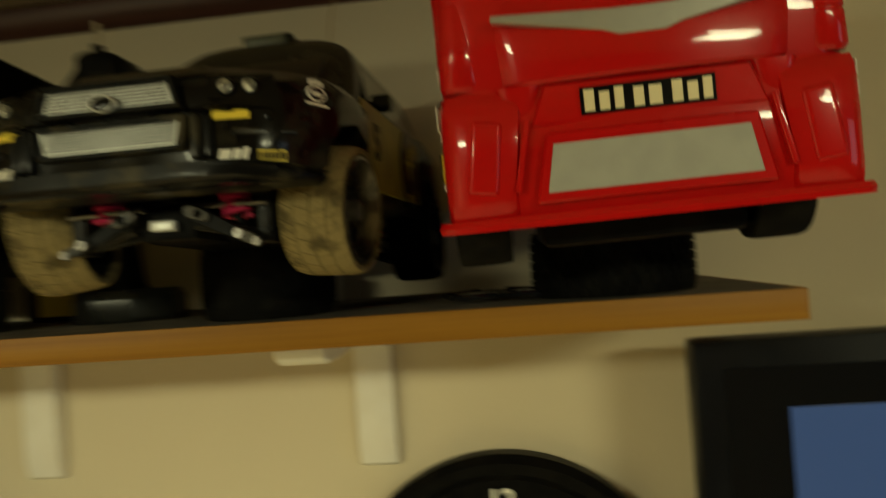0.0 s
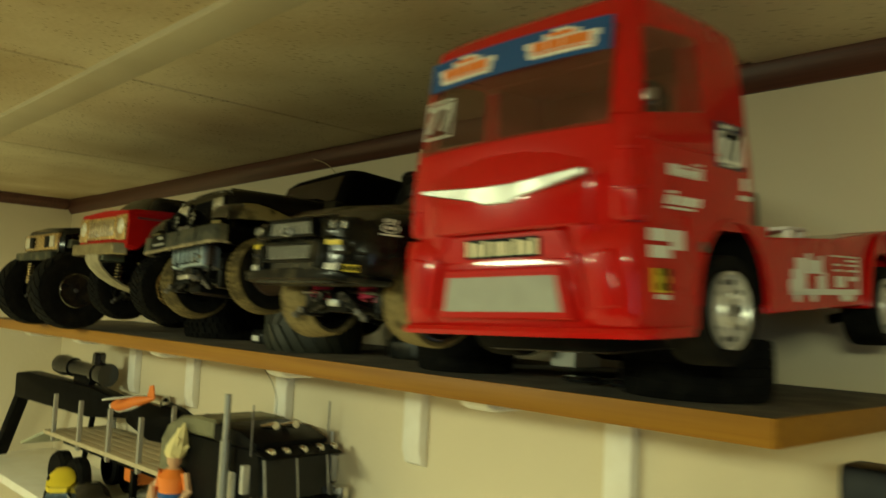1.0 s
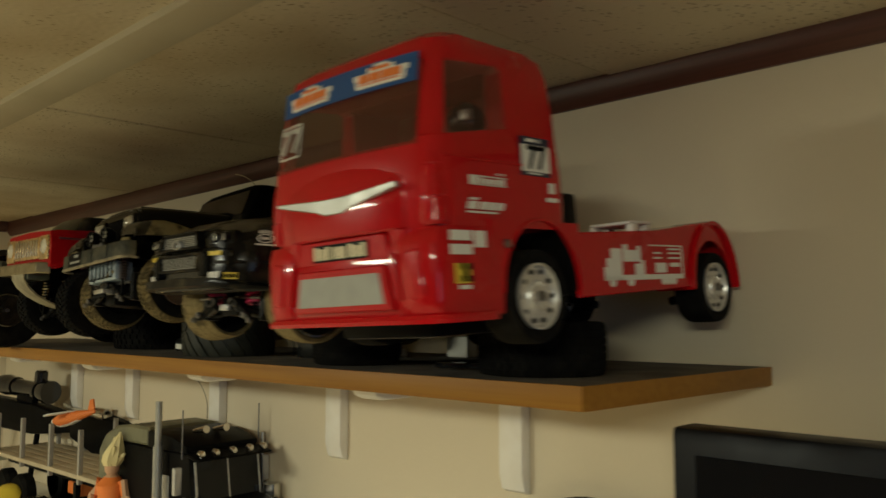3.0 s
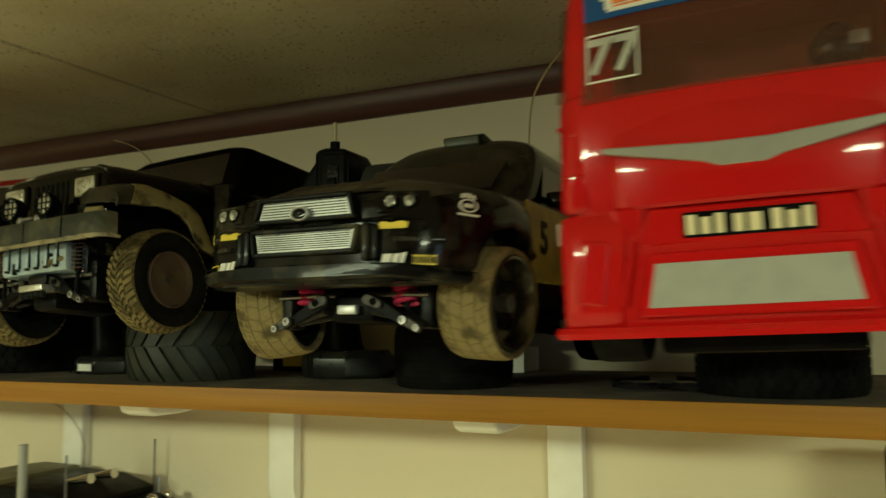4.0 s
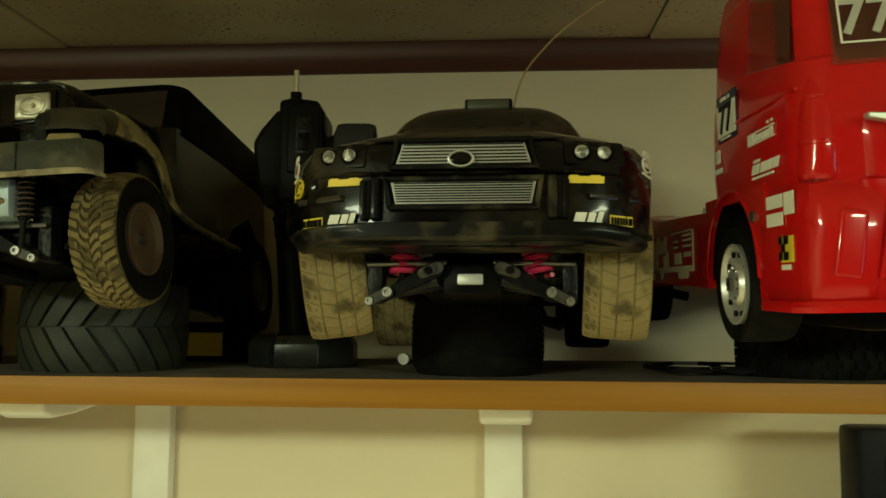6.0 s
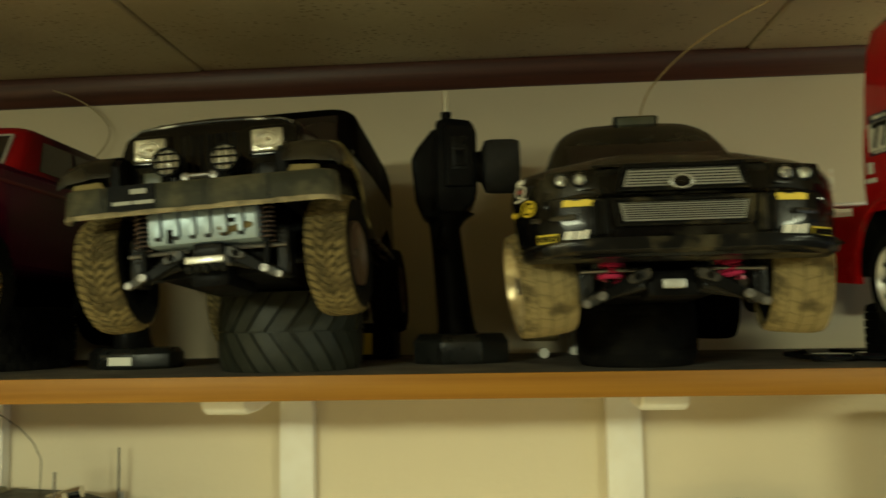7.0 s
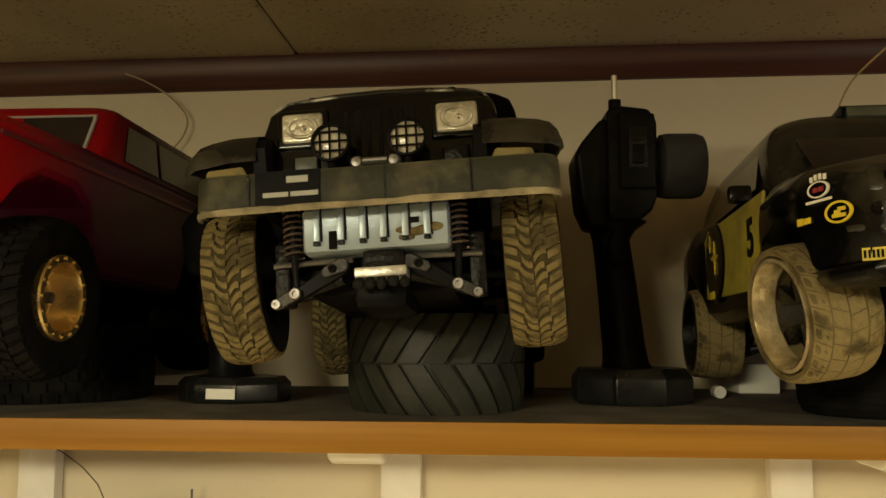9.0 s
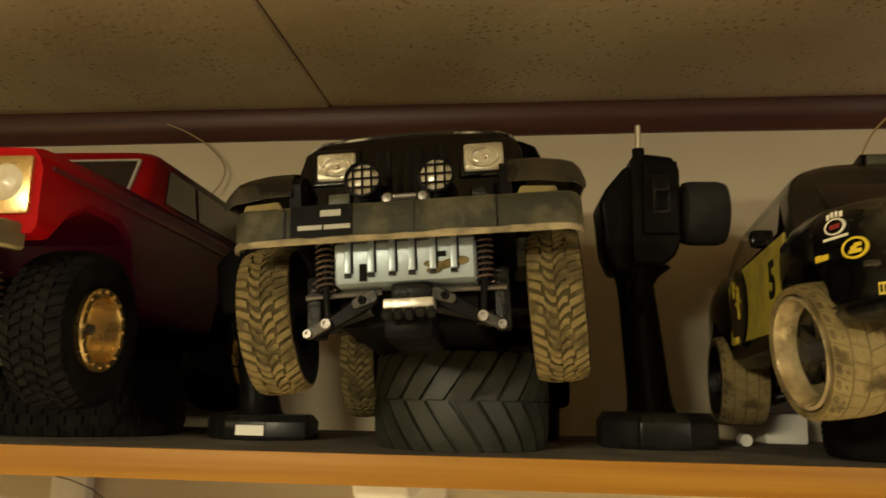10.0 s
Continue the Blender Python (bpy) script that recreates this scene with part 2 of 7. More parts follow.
GLOSSY = mat("glossy_black_moulding", (0.004, 0.0045, 0.006), 0.14, col2=(0.010, 0.010, 0.012), scale=40, amount=0.5, coat=0.5, spec=0.4)
JEEPLENS = mat("clear_ribbed_lens", (0.56, 0.53, 0.42), 0.08, 0.35, col2=(0.20, 0.18, 0.13), scale=110, amount=0.8, coat=0.9, bump=0.5, bscale=260)
CREAM = mat("cream_print", (0.80, 0.78, 0.70), 0.5)
YELLOW = mat("yellow_print", (0.72, 0.55, 0.03), 0.5)
OLIVE = mat("yellow_green_print", (0.46, 0.40, 0.035), 0.4, col2=(0.26, 0.21, 0.06), scale=40, amount=0.8)
HELMET = mat("dark_blue_gloss", (0.006, 0.009, 0.022), 0.2, col2=(0.012, 0.014, 0.026), scale=60, coat=0.5)
NAVY = mat("navy_print", (0.008, 0.014, 0.045), 0.4)
BLUE = mat("blue_print", (0.012, 0.07, 0.25), 0.4)
ORANGE = mat("orange_print", (0.74, 0.20, 0.025), 0.5)
PINK = mat("pink_red_spring", (0.45, 0.02, 0.08), 0.35)
STEEL = mat("steel_parts", (0.22, 0.21, 0.20), 0.38, 0.9, col2=(0.10, 0.085, 0.065), scale=120)
# paler copy of the red, lightened for the light inside the cab
PALEINSIDE = mat("lightened_cab_red", (0.58, 0.16, 0.11), 0.6, col2=(0.48, 0.12, 0.085), scale=30)
GREYCH = mat("grey_chassis", (0.004, 0.004, 0.004), 0.28, col2=(0.026, 0.022, 0.015), scale=90, amount=0.6, spec=0.15, sharp=(0.5, 0.7), bump=0.3, bscale=400)
DARKCH = mat("dark_chrome", (0.16, 0.145, 0.12), 0.2, 0.9, col2=(0.03, 0.026, 0.02), scale=60, amount=0.8)
DULLGREY = mat("worn_grey_link", (0.018, 0.018, 0.017), 0.35, 0.2, col2=(0.07, 0.06, 0.045), scale=160, amount=0.8, bump=0.2, spec=0.2)
DULLST = mat("dull_spring_steel", (0.17, 0.12, 0.10), 0.3, 0.6, col2=(0.05, 0.04, 0.035), scale=120)
BROWNR = mat("brown_wheel_dish", (0.07, 0.042, 0.028), 0.5, col2=(0.11, 0.08, 0.05), scale=60)
BEIGE = mat("beige_plank", (0.50, 0.42, 0.27), 0.7, col2=(0.40, 0.32, 0.2), scale=30)
BASEPL = mat("satin_base_plastic", (0.010, 0.0105, 0.010), 0.26, col2=(0.016, 0.016, 0.014), scale=60, amount=0.6, bump=0.05, spec=0.35)
TVBLACK = mat("television_black", (0.004, 0.0045, 0.007), 0.3, col2=(0.006, 0.0065, 0.009), scale=40, spec=0.12)
SCREEN = mat("screen_glass", (0.004, 0.005, 0.007), 0.12, spec=0.3)
BLUEGLOW = mat("lit_screen_picture", (0.02, 0.03, 0.06), 0.2, emit=((0.16, 0.27, 0.62), 0.35))
LAMPGLOW = mat("lamp_diffuser", (0.8, 0.8, 0.75), 0.5, emit=((1.0, 0.82, 0.52), 3.0))
GREENGL = mat("green_grey_case", (0.055, 0.065, 0.045), 0.4, col2=(0.10, 0.10, 0.065), scale=50)
SKIN = mat("flesh_plastic", (0.55, 0.33, 0.18), 0.5)
HAIR = mat("pale_yellow_plastic", (0.70, 0.60, 0.28), 0.5)
FLOORM = mat("beige_carpet", (0.52, 0.46, 0.33), 0.95, col2=(0.44, 0.38, 0.27), scale=80, bump=0.4)

# ---- mesh helpers ----


def thing(name, m, label, category, group="", kind=""):
    ob = new(name)
    ob.empty_display_size = 0.02
    ob.matrix_world = m
    return tagged(ob, label, category, group, kind)


def part(name, bm, material, parent=None, label="", smooth=True):
    me = bpy.data.meshes.new(name)
    bmesh.ops.recalc_face_normals(bm, faces=bm.faces)
    bm.to_mesh(me)
    bm.free()
    me.materials.append(material)
    if smooth:
        me.polygons.foreach_set("use_smooth", [True] * len(me.polygons))
        me.set_sharp_from_angle(angle=radians(35))
    ob = new(name, me)
    if parent:
        ob.parent = parent
    return tagged(ob, label)


def solid(name, bm, material, label, category, kind="", group=""):
    return tagged(part(name, bm, material), label, category, group, kind)


def bevel(bm, w, seg=2):
    if w:
        es = [e for e in bm.edges if len(e.link_faces) == 2 and e.calc_face_angle(0) > 0.5]
        bmesh.ops.bevel(bm, geom=es, offset=w, segments=seg, affect="EDGES", profile=0.6, clamp_overlap=True)
    return bm


def box(x0, x1, y0, y1, z0, z1, w=0.0, bm=None, seg=2):
    b = bmesh.new()
    bmesh.ops.create_cube(b, size=1)
    for v in b.verts:
        v.co = Vector(((x0 + x1) / 2 + v.co.x * (x1 - x0), (y0 + y1) / 2 + v.co.y * (y1 - y0), (z0 + z1) / 2 + v.co.z * (z1 - z0)))
    bevel(b, w, seg)
    return join(bm, b)


def join(bm, b):
    if bm is None:
        return b
    me = bpy.data.meshes.new("tmp")
    b.to_mesh(me)
    b.free()
    bm.from_mesh(me)
    bpy.data.meshes.remove(me)
    return bm


def moved(b, m):
    bmesh.ops.transform(b, matrix=m, verts=b.verts)
    return b


AX = {"x": lambda a, p, q: (a, p, q), "y": lambda a, p, q: (p, a, q), "z": lambda a, p, q: (p, q, a)}


def prism(pts, axis, a0, a1, w=0.0, bm=None, seg=1):
    """A flat outline (list of pairs, in the two other axes in order) pushed out along an axis."""
    b = bmesh.new()
    lo = [b.verts.new(AX[axis](a0, *p)) for p in pts]
    hi = [b.verts.new(AX[axis](a1, *p)) for p in pts]
    n = len(pts)
    b.faces.new(lo)
    b.faces.new(hi[::-1])
    for i in range(n):
        b.faces.new((lo[i], hi[i], hi[(i + 1) % n], lo[(i + 1) % n]))
    bmesh.ops.recalc_face_normals(b, faces=b.faces)
    bevel(b, w, seg)
    return join(bm, b)


def rings(rows, bm=None, cap=True):
    """Skin over closed rings of equal count."""
    b = bmesh.new()
    vs = [[b.verts.new(p) for p in r] for r in rows]
    n = len(rows[0])
    for r0, r1 in zip(vs, vs[1:]):
        for i in range(n):
            b.faces.new((r0[i], r0[(i + 1) % n], r1[(i + 1) % n], r1[i]))
    if cap:
        b.faces.new(vs[0])
        b.faces.new(vs[-1][::-1])
    bmesh.ops.recalc_face_normals(b, faces=b.faces)
    return join(bm, b)


def spin(profile, axis="x", seg=40, centre=(0, 0, 0), bm=None, cap=False):
    """Turned form: profile of (along the axis, radius)."""
    rows = []
    for a, r in profile:
        row = []
        for i in range(seg):
            f = 2 * math.pi * i / seg
            p = AX[axis](a, r * math.cos(f), r * math.sin(f))
            row.append((p[0] + centre[0], p[1] + centre[1], p[2] + centre[2]))
        rows.append(row)
    return rings(rows, bm, cap)


def rod(p, q, r, bm=None, seg=10, r2=None):
    p, q = Vector(p), Vector(q)
    d = (q - p).length
    b = bmesh.new()
    bmesh.ops.create_cone(b, cap_ends=True, segments=seg, radius1=r, radius2=r if r2 is None else r2, depth=d)
    moved(b, Matrix.Translation((p + q) / 2) @ (q - p).to_track_quat("Z", "Y").to_matrix().to_4x4())
    return join(bm, b)


def tube(points, r, bm=None, seg=8):
    pts = [Vector(p) for p in points]
    rows = []
    for i, p in enumerate(pts):
        d = (pts[min(i + 1, len(pts) - 1)] - pts[max(i - 1, 0)]).normalized()
        a = d.cross(Vector((0.13, 0.31, 0.94))).normalized()
        c = d.cross(a)
        rows.append([p + a * r * math.cos(2 * math.pi * k / seg) + c * r * math.sin(2 * math.pi * k / seg) for k in range(seg)])
    return rings(rows, bm)


def smooth(pts, n=6):
    """A rounder run of points through those given."""
    pts = [Vector(p) for p in pts]
    out = []
    for i in range(len(pts) - 1):
        a, b, c, d = pts[max(i - 1, 0)], pts[i], pts[i + 1], pts[min(i + 2, len(pts) - 1)]
        for k in range(n):
            t = k / n
            out.append(0.5 * (2 * b + (c - a) * t + (2 * a - 5 * b + 4 * c - d) * t * t + (3 * b - a - 3 * c + d) * t ** 3))
    return out + [pts[-1]]


def coil(p, q, r, wire, turns, bm=None):
    p, q = Vector(p), Vector(q)
    d = q - p
    a = d.cross(Vector((0, 1, 0.1))).normalized()
    c = d.normalized().cross(a)
    n = turns * 12
    return tube([p + d * (i / n) + a * r * math.cos(i * math.pi / 6) + c * r * math.sin(i * math.pi / 6) for i in range(n + 1)], wire, bm, 5)


def rrect(hw, y0, y1, z, r, n=5, front=0.0):
    """A rounded rectangle in plan; front: how far its front bows out."""
    pts = []
    for cx, cy, a0 in ((hw - r, y1 - r, 0), (-hw + r, y1 - r, 90), (-hw + r, y0 + r, 180), (hw - r, y0 + r, 270)):
        for i in range(n + 1):
            a = radians(a0 + 90 * i / n)
            x, y = cx + r * math.cos(a), cy + r * math.sin(a)
            pts.append((x, y - (front * (1 - (x / hw) ** 2) if cy < (y0 + y1) / 2 else 0), z))
        if a0 == 180:
            for k in range(1, 6):
                x = (-hw + r) + (2 * hw - 2 * r) * k / 6
                pts.append((x, y0 - front * (1 - (x / hw) ** 2), z))
    return pts


def cut(ob, b):
    """Takes the closed form b out of the mesh of ob."""
    me = bpy.data.meshes.new("tmp")
    bmesh.ops.recalc_face_normals(b, faces=b.faces)
    b.to_mesh(me)
    b.free()
    bpy.context.view_layer.update()
    tool = new("tmp", me)
    tool.matrix_world = ob.matrix_world
    mod = ob.modifiers.new("cut", "BOOLEAN")
    mod.operation, mod.object, mod.solver = "DIFFERENCE", tool, "EXACT"
    dg = bpy.context.evaluated_depsgraph_get()
    dg.update()
    got = bpy.data.meshes.new_from_object(ob.evaluated_get(dg))
    ob.modifiers.clear()
    ob.data = got
    bpy.data.objects.remove(tool)
    got.polygons.foreach_set("use_smooth", [True] * len(got.polygons))
    got.set_sharp_from_angle(angle=radians(35))
    return ob


def letters(text, size, m, material, parent, name="number", depth=0.0003, label=""):
    cu = bpy.data.curves.new("tmp", "FONT")
    cu.body, cu.size, cu.extrude, cu.align_x, cu.align_y = text, size, depth, "CENTER", "CENTER"
    cu.offset = size * 0.025
    ob = bpy.data.objects.new("tmp", cu)
    scene.collection.objects.link(ob)
    me = bpy.data.meshes.new_from_object(ob.evaluated_get(bpy.context.evaluated_depsgraph_get()))
    bpy.data.objects.remove(ob)
    bpy.data.curves.remove(cu)
    me.name = name
    me.materials.clear()
    me.materials.append(material)
    o = new(name, me)
    o.parent = parent
    o.matrix_basis = m
    return tagged(o, label)



# ---- the room ----
WALL_Y, CEIL_Z, SHELF_Z, SHELF_Y = 1.035, 2.110, 1.800, 0.732
solid("wall_north", box(-1.7, 2.6, WALL_Y, WALL_Y + 0.1, 0, CEIL_Z + 0.06), WALL, "cream painted wall with a faint rough texture", "wall", "structure")
solid("wall_west", box(-1.8, -1.7, -2.6, WALL_Y + 0.1, 0, CEIL_Z + 0.06), WALL, "cream painted side wall of the room", "wall", "structure")
bm_east = box(2.6, 2.7, -2.6, -0.82, 0, CEIL_Z + 0.06)
for y0, y1, z0, z1 in ((-0.08, WALL_Y + 0.1, 0, CEIL_Z + 0.06), (-0.82, -0.08, 0, 1.13), (-0.82, -0.08, 1.97, CEIL_Z + 0.06)):
    bm_east = box(2.6, 2.7, y0, y1, z0, z1, 0, bm_east)
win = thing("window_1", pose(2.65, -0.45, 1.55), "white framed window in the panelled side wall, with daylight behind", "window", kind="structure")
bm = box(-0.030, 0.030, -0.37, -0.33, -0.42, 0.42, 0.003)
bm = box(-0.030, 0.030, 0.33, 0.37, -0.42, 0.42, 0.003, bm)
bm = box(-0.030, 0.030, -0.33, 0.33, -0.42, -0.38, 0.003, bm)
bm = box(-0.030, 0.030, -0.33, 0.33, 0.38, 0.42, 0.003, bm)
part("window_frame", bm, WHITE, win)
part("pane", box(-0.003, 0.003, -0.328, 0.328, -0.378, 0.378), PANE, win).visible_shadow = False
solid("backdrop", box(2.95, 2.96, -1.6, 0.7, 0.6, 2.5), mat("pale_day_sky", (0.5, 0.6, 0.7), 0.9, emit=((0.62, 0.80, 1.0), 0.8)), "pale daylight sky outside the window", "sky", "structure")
solid("wall_east", bm_east, PANEL, "brown wood-panelled far side wall", "wall", "structure")
solid("wall_south", box(-1.8, 2.7, -2.7, -2.6, 0, CEIL_Z + 0.06), PANEL, "brown wood-panelled wall opposite the shelf", "wall", "structure")
solid("floor", box(-1.8, 2.7, -2.7, WALL_Y + 0.1, -0.1, 0), FLOORM, "beige carpeted floor of the room", "floor", "structure")
bm = None
JX, JY = 0.241, 0.612
for i in range(-4, 5):
    for y0, y1 in ((JY + 0.004, WALL_Y), (JY - 1.22, JY - 0.004), (JY - 2.44, JY - 1.224), (-2.7, JY - 2.444)):
        x0, x1 = JX + 0.580 * i + 0.0005, JX + 0.580 * (i + 1) - 0.0005
        x0, x1 = max(x0, -1.7), min(x1, 2.6)
        if x1 > x0:
            sag = 0.0010 * ((i * 7 + int(y0 * 5)) % 3 - 1)
            bm = box(x0, x1, y0, y1, CEIL_Z + sag, CEIL_Z + 0.014 + sag, 0.002, bm, 1)
bm = box(-1.8, 2.7, -2.7, WALL_Y + 0.1, CEIL_Z + 0.030, CEIL_Z + 0.036, 0, bm)
ceiling = solid("ceiling", bm, TILE, "low ceiling of speckled off-white fibre tiles", "ceiling", "structure")
solid("trim_batten", box(-1.7, 2.6, JY - 0.022, JY + 0.022, CEIL_Z - 0.006, CEIL_Z + 0.004, 0.002), BATTEN, "wide beige batten over a ceiling joint", "trim", "structure")
rail = [(WALL_Y - 0.014, CEIL_Z + 0.002), (WALL_Y - 0.014, CEIL_Z - 0.012), (WALL_Y - 0.009, CEIL_Z - 0.020), (WALL_Y - 0.004, CEIL_Z - 0.027), (WALL_Y + 0.002, CEIL_Z - 0.027), (WALL_Y + 0.002, CEIL_Z + 0.002)]
# it hangs a little lower towards its far end
rows = [[(x, y, z + sag) for y, z in rail[:-1]] + [(x, rail[-1][0], rail[-1][1] + 0.012), (x, rail[0][0] + 0.004, rail[0][1] + 0.012)] for x, sag in ((-1.7, -0.0102), (-0.9, -0.0054), (0.0, 0.0), (2.6, 0.0))]
solid("trim_north", rings(rows), TRIM, "dark brown wooden moulding under the ceiling", "trim", "structure")
solid("trim_west", prism([(-1.7 + 0.014, CEIL_Z + 0.002), (-1.7 + 0.014, CEIL_Z - 0.012), (-1.7 + 0.004, CEIL_Z - 0.027), (-1.702, CEIL_Z - 0.027), (-1.702, CEIL_Z + 0.002)], "y", -2.6, WALL_Y - 0.014, 0.001), TRIM, "dark brown wooden moulding under the ceiling", "trim", "structure")

# two lit panels in the ceiling, behind the camera
lamp = thing("ceiling_panel_lamp", pose(-0.72, -0.80, CEIL_Z), "shallow fluorescent box lamp fixed to the ceiling", "lamp", "ceiling panel lamps")
part("frame", box(-0.27, 0.27, -0.16, 0.16, -0.010, 0.002, 0.003), WHITE, lamp)
part("diffuser", box(-0.25, 0.25, -0.14, 0.14, -0.0400, -0.0101, 0.003), LAMPGLOW, lamp)
copy_thing(lamp, pose(1.20, -0.80, CEIL_Z))

# ---- the shelf and its brackets ----
SHELF_L, SHELF_R, THICK = -1.245, 0.405, 0.017
shelf = thing("wall_shelf", pose(0, 0, 0), "long wall shelf with an orange wooden edge and dusty dark top", "shelf")
part("board", box(SHELF_L + 0.002, SHELF_R - 0.002, SHELF_Y + 0.002, WALL_Y - 0.003, SHELF_Z - THICK + 0.001, SHELF_Z - 0.0012), UNDER, shelf, "bare particle board")
part("top_surface", box(SHELF_L + 0.002, SHELF_R - 0.002, SHELF_Y + 0.002, WALL_Y - 0.003, SHELF_Z - 0.0010, SHELF_Z), DUSTY, shelf, "dusty dark grey laminate")
part("front_edge", box(SHELF_L, SHELF_R, SHELF_Y - 0.001, SHELF_Y + 0.0018, SHELF_Z - THICK, SHELF_Z + 0.0002, 0.0006), PINE, shelf, "orange wood edging")
part("end_edge", box(SHELF_R - 0.0018, SHELF_R + 0.001, SHELF_Y + 0.0022, WALL_Y - 0.003, SHELF_Z - THICK, SHELF_Z + 0.0002, 0.0006), PINE, shelf, "orange brown wood edging")
part("end_edge", box(SHELF_L - 0.001, SHELF_L + 0.0018, SHELF_Y + 0.0022, WALL_Y - 0.003, SHELF_Z - THICK, SHELF_Z + 0.0002, 0.0006), PINE, shelf, "orange brown wood edging")


def shelf_bracket(x):
    ob = thing("shelf_bracket", pose(x, 0, 0), "white enamelled steel shelf bracket screwed to the wall", "bracket", "brackets under the long shelf")
    zt, w = SHELF_Z - THICK, 0.018
    part("arm", prism([(0.796, zt), (0.795, zt - 0.007), (0.799, zt - 0.014), (0.808, zt - 0.0175), (0.84, zt - 0.0175), (0.88, zt - 0.014), (0.92, zt - 0.013), (WALL_Y - 0.014, zt - 0.016), (WALL_Y - 0.004, zt - 0.024), (WALL_Y - 0.002, zt)], "x", -w, w, 0.005, None, 3), WHITE, ob)
    part("leg", prism([(WALL_Y, zt - 0.004), (WALL_Y - 0.016, zt - 0.004), (WALL_Y - 0.016, zt - 0.12), (WALL_Y - 0.011, zt - 0.138), (WALL_Y, zt - 0.143)], "x", -w, w, 0.003, None, 2), WHITE, ob)
    return ob


br = shelf_bracket(0.100)
for x in (-0.236, -0.572, -0.908, -1.19):
    copy_thing(br, pose(x, 0, 0))

# ---- screen and clock under the shelf ----
tv = thing("television", pose(0.371, 0.907, 1.755), "black flat television with a dark glossy frame, showing a blue picture", "television")
part("bezel", box(0, 0.72, 0, 0.035, -0.42, 0, 0.006), TVBLACK, tv)
part("screen", box(0.022, 0.698, -0.0012, 0.004, -0.395, -0.022, 0.0), SCREEN, tv, "dark glossy screen")
part("picture", box(0.068, 0.66, -0.0020, -0.0014, -0.36, -0.053), BLUEGLOW, tv, "lit blue picture")
part("mount", box(0.28, 0.44, 0.035, WALL_Y - 0.907, -0.30, -0.12, 0.004), BLACKP, tv)

ck = thing("wall_clock", pose(0.2115, WALL_Y, 1.495), "round black wall clock with pale numerals", "clock")
part("rim", spin([(-0.004, 0.10), (-0.004, 0.157), (-0.024, 0.157), (-0.032, 0.150), (-0.030, 0.140), (-0.018, 0.132), (-0.016, 0.10)], "y", 72), BLACKP, ck)
part("face", spin([(-0.012, 0.0005), (-0.012, 0.134), (-0.016, 0.134), (-0.016, 0.0005)], "y", 48), mat("clock_face", (0.07, 0.06, 0.05), 0.5, col2=(0.10, 0.085, 0.07), scale=40), ck, "dark brown dial")
for h in range(1, 13):
    a = radians(90 - 30 * h)
    letters(str(h), 0.026, pose(0.113 * math.cos(a), -0.0172, 0.113 * math.sin(a), 90), CREAM, ck, "numeral")
part("hour_hand", prism([(-0.003, -0.01), (0.003, -0.01), (0.002, 0.06), (-0.002, 0.06)], "y", -0.0195, -0.0185), CREAM, ck)
part("minute_hand", moved(prism([(-0.002, -0.01), (0.002, -0.01), (0.0015, 0.09), (-0.0015, 0.09)], "y", -0.0215, -0.0205), pose(0, 0, 0, 0, 100)), CREAM, ck)

# ---- wheels and tyres ----


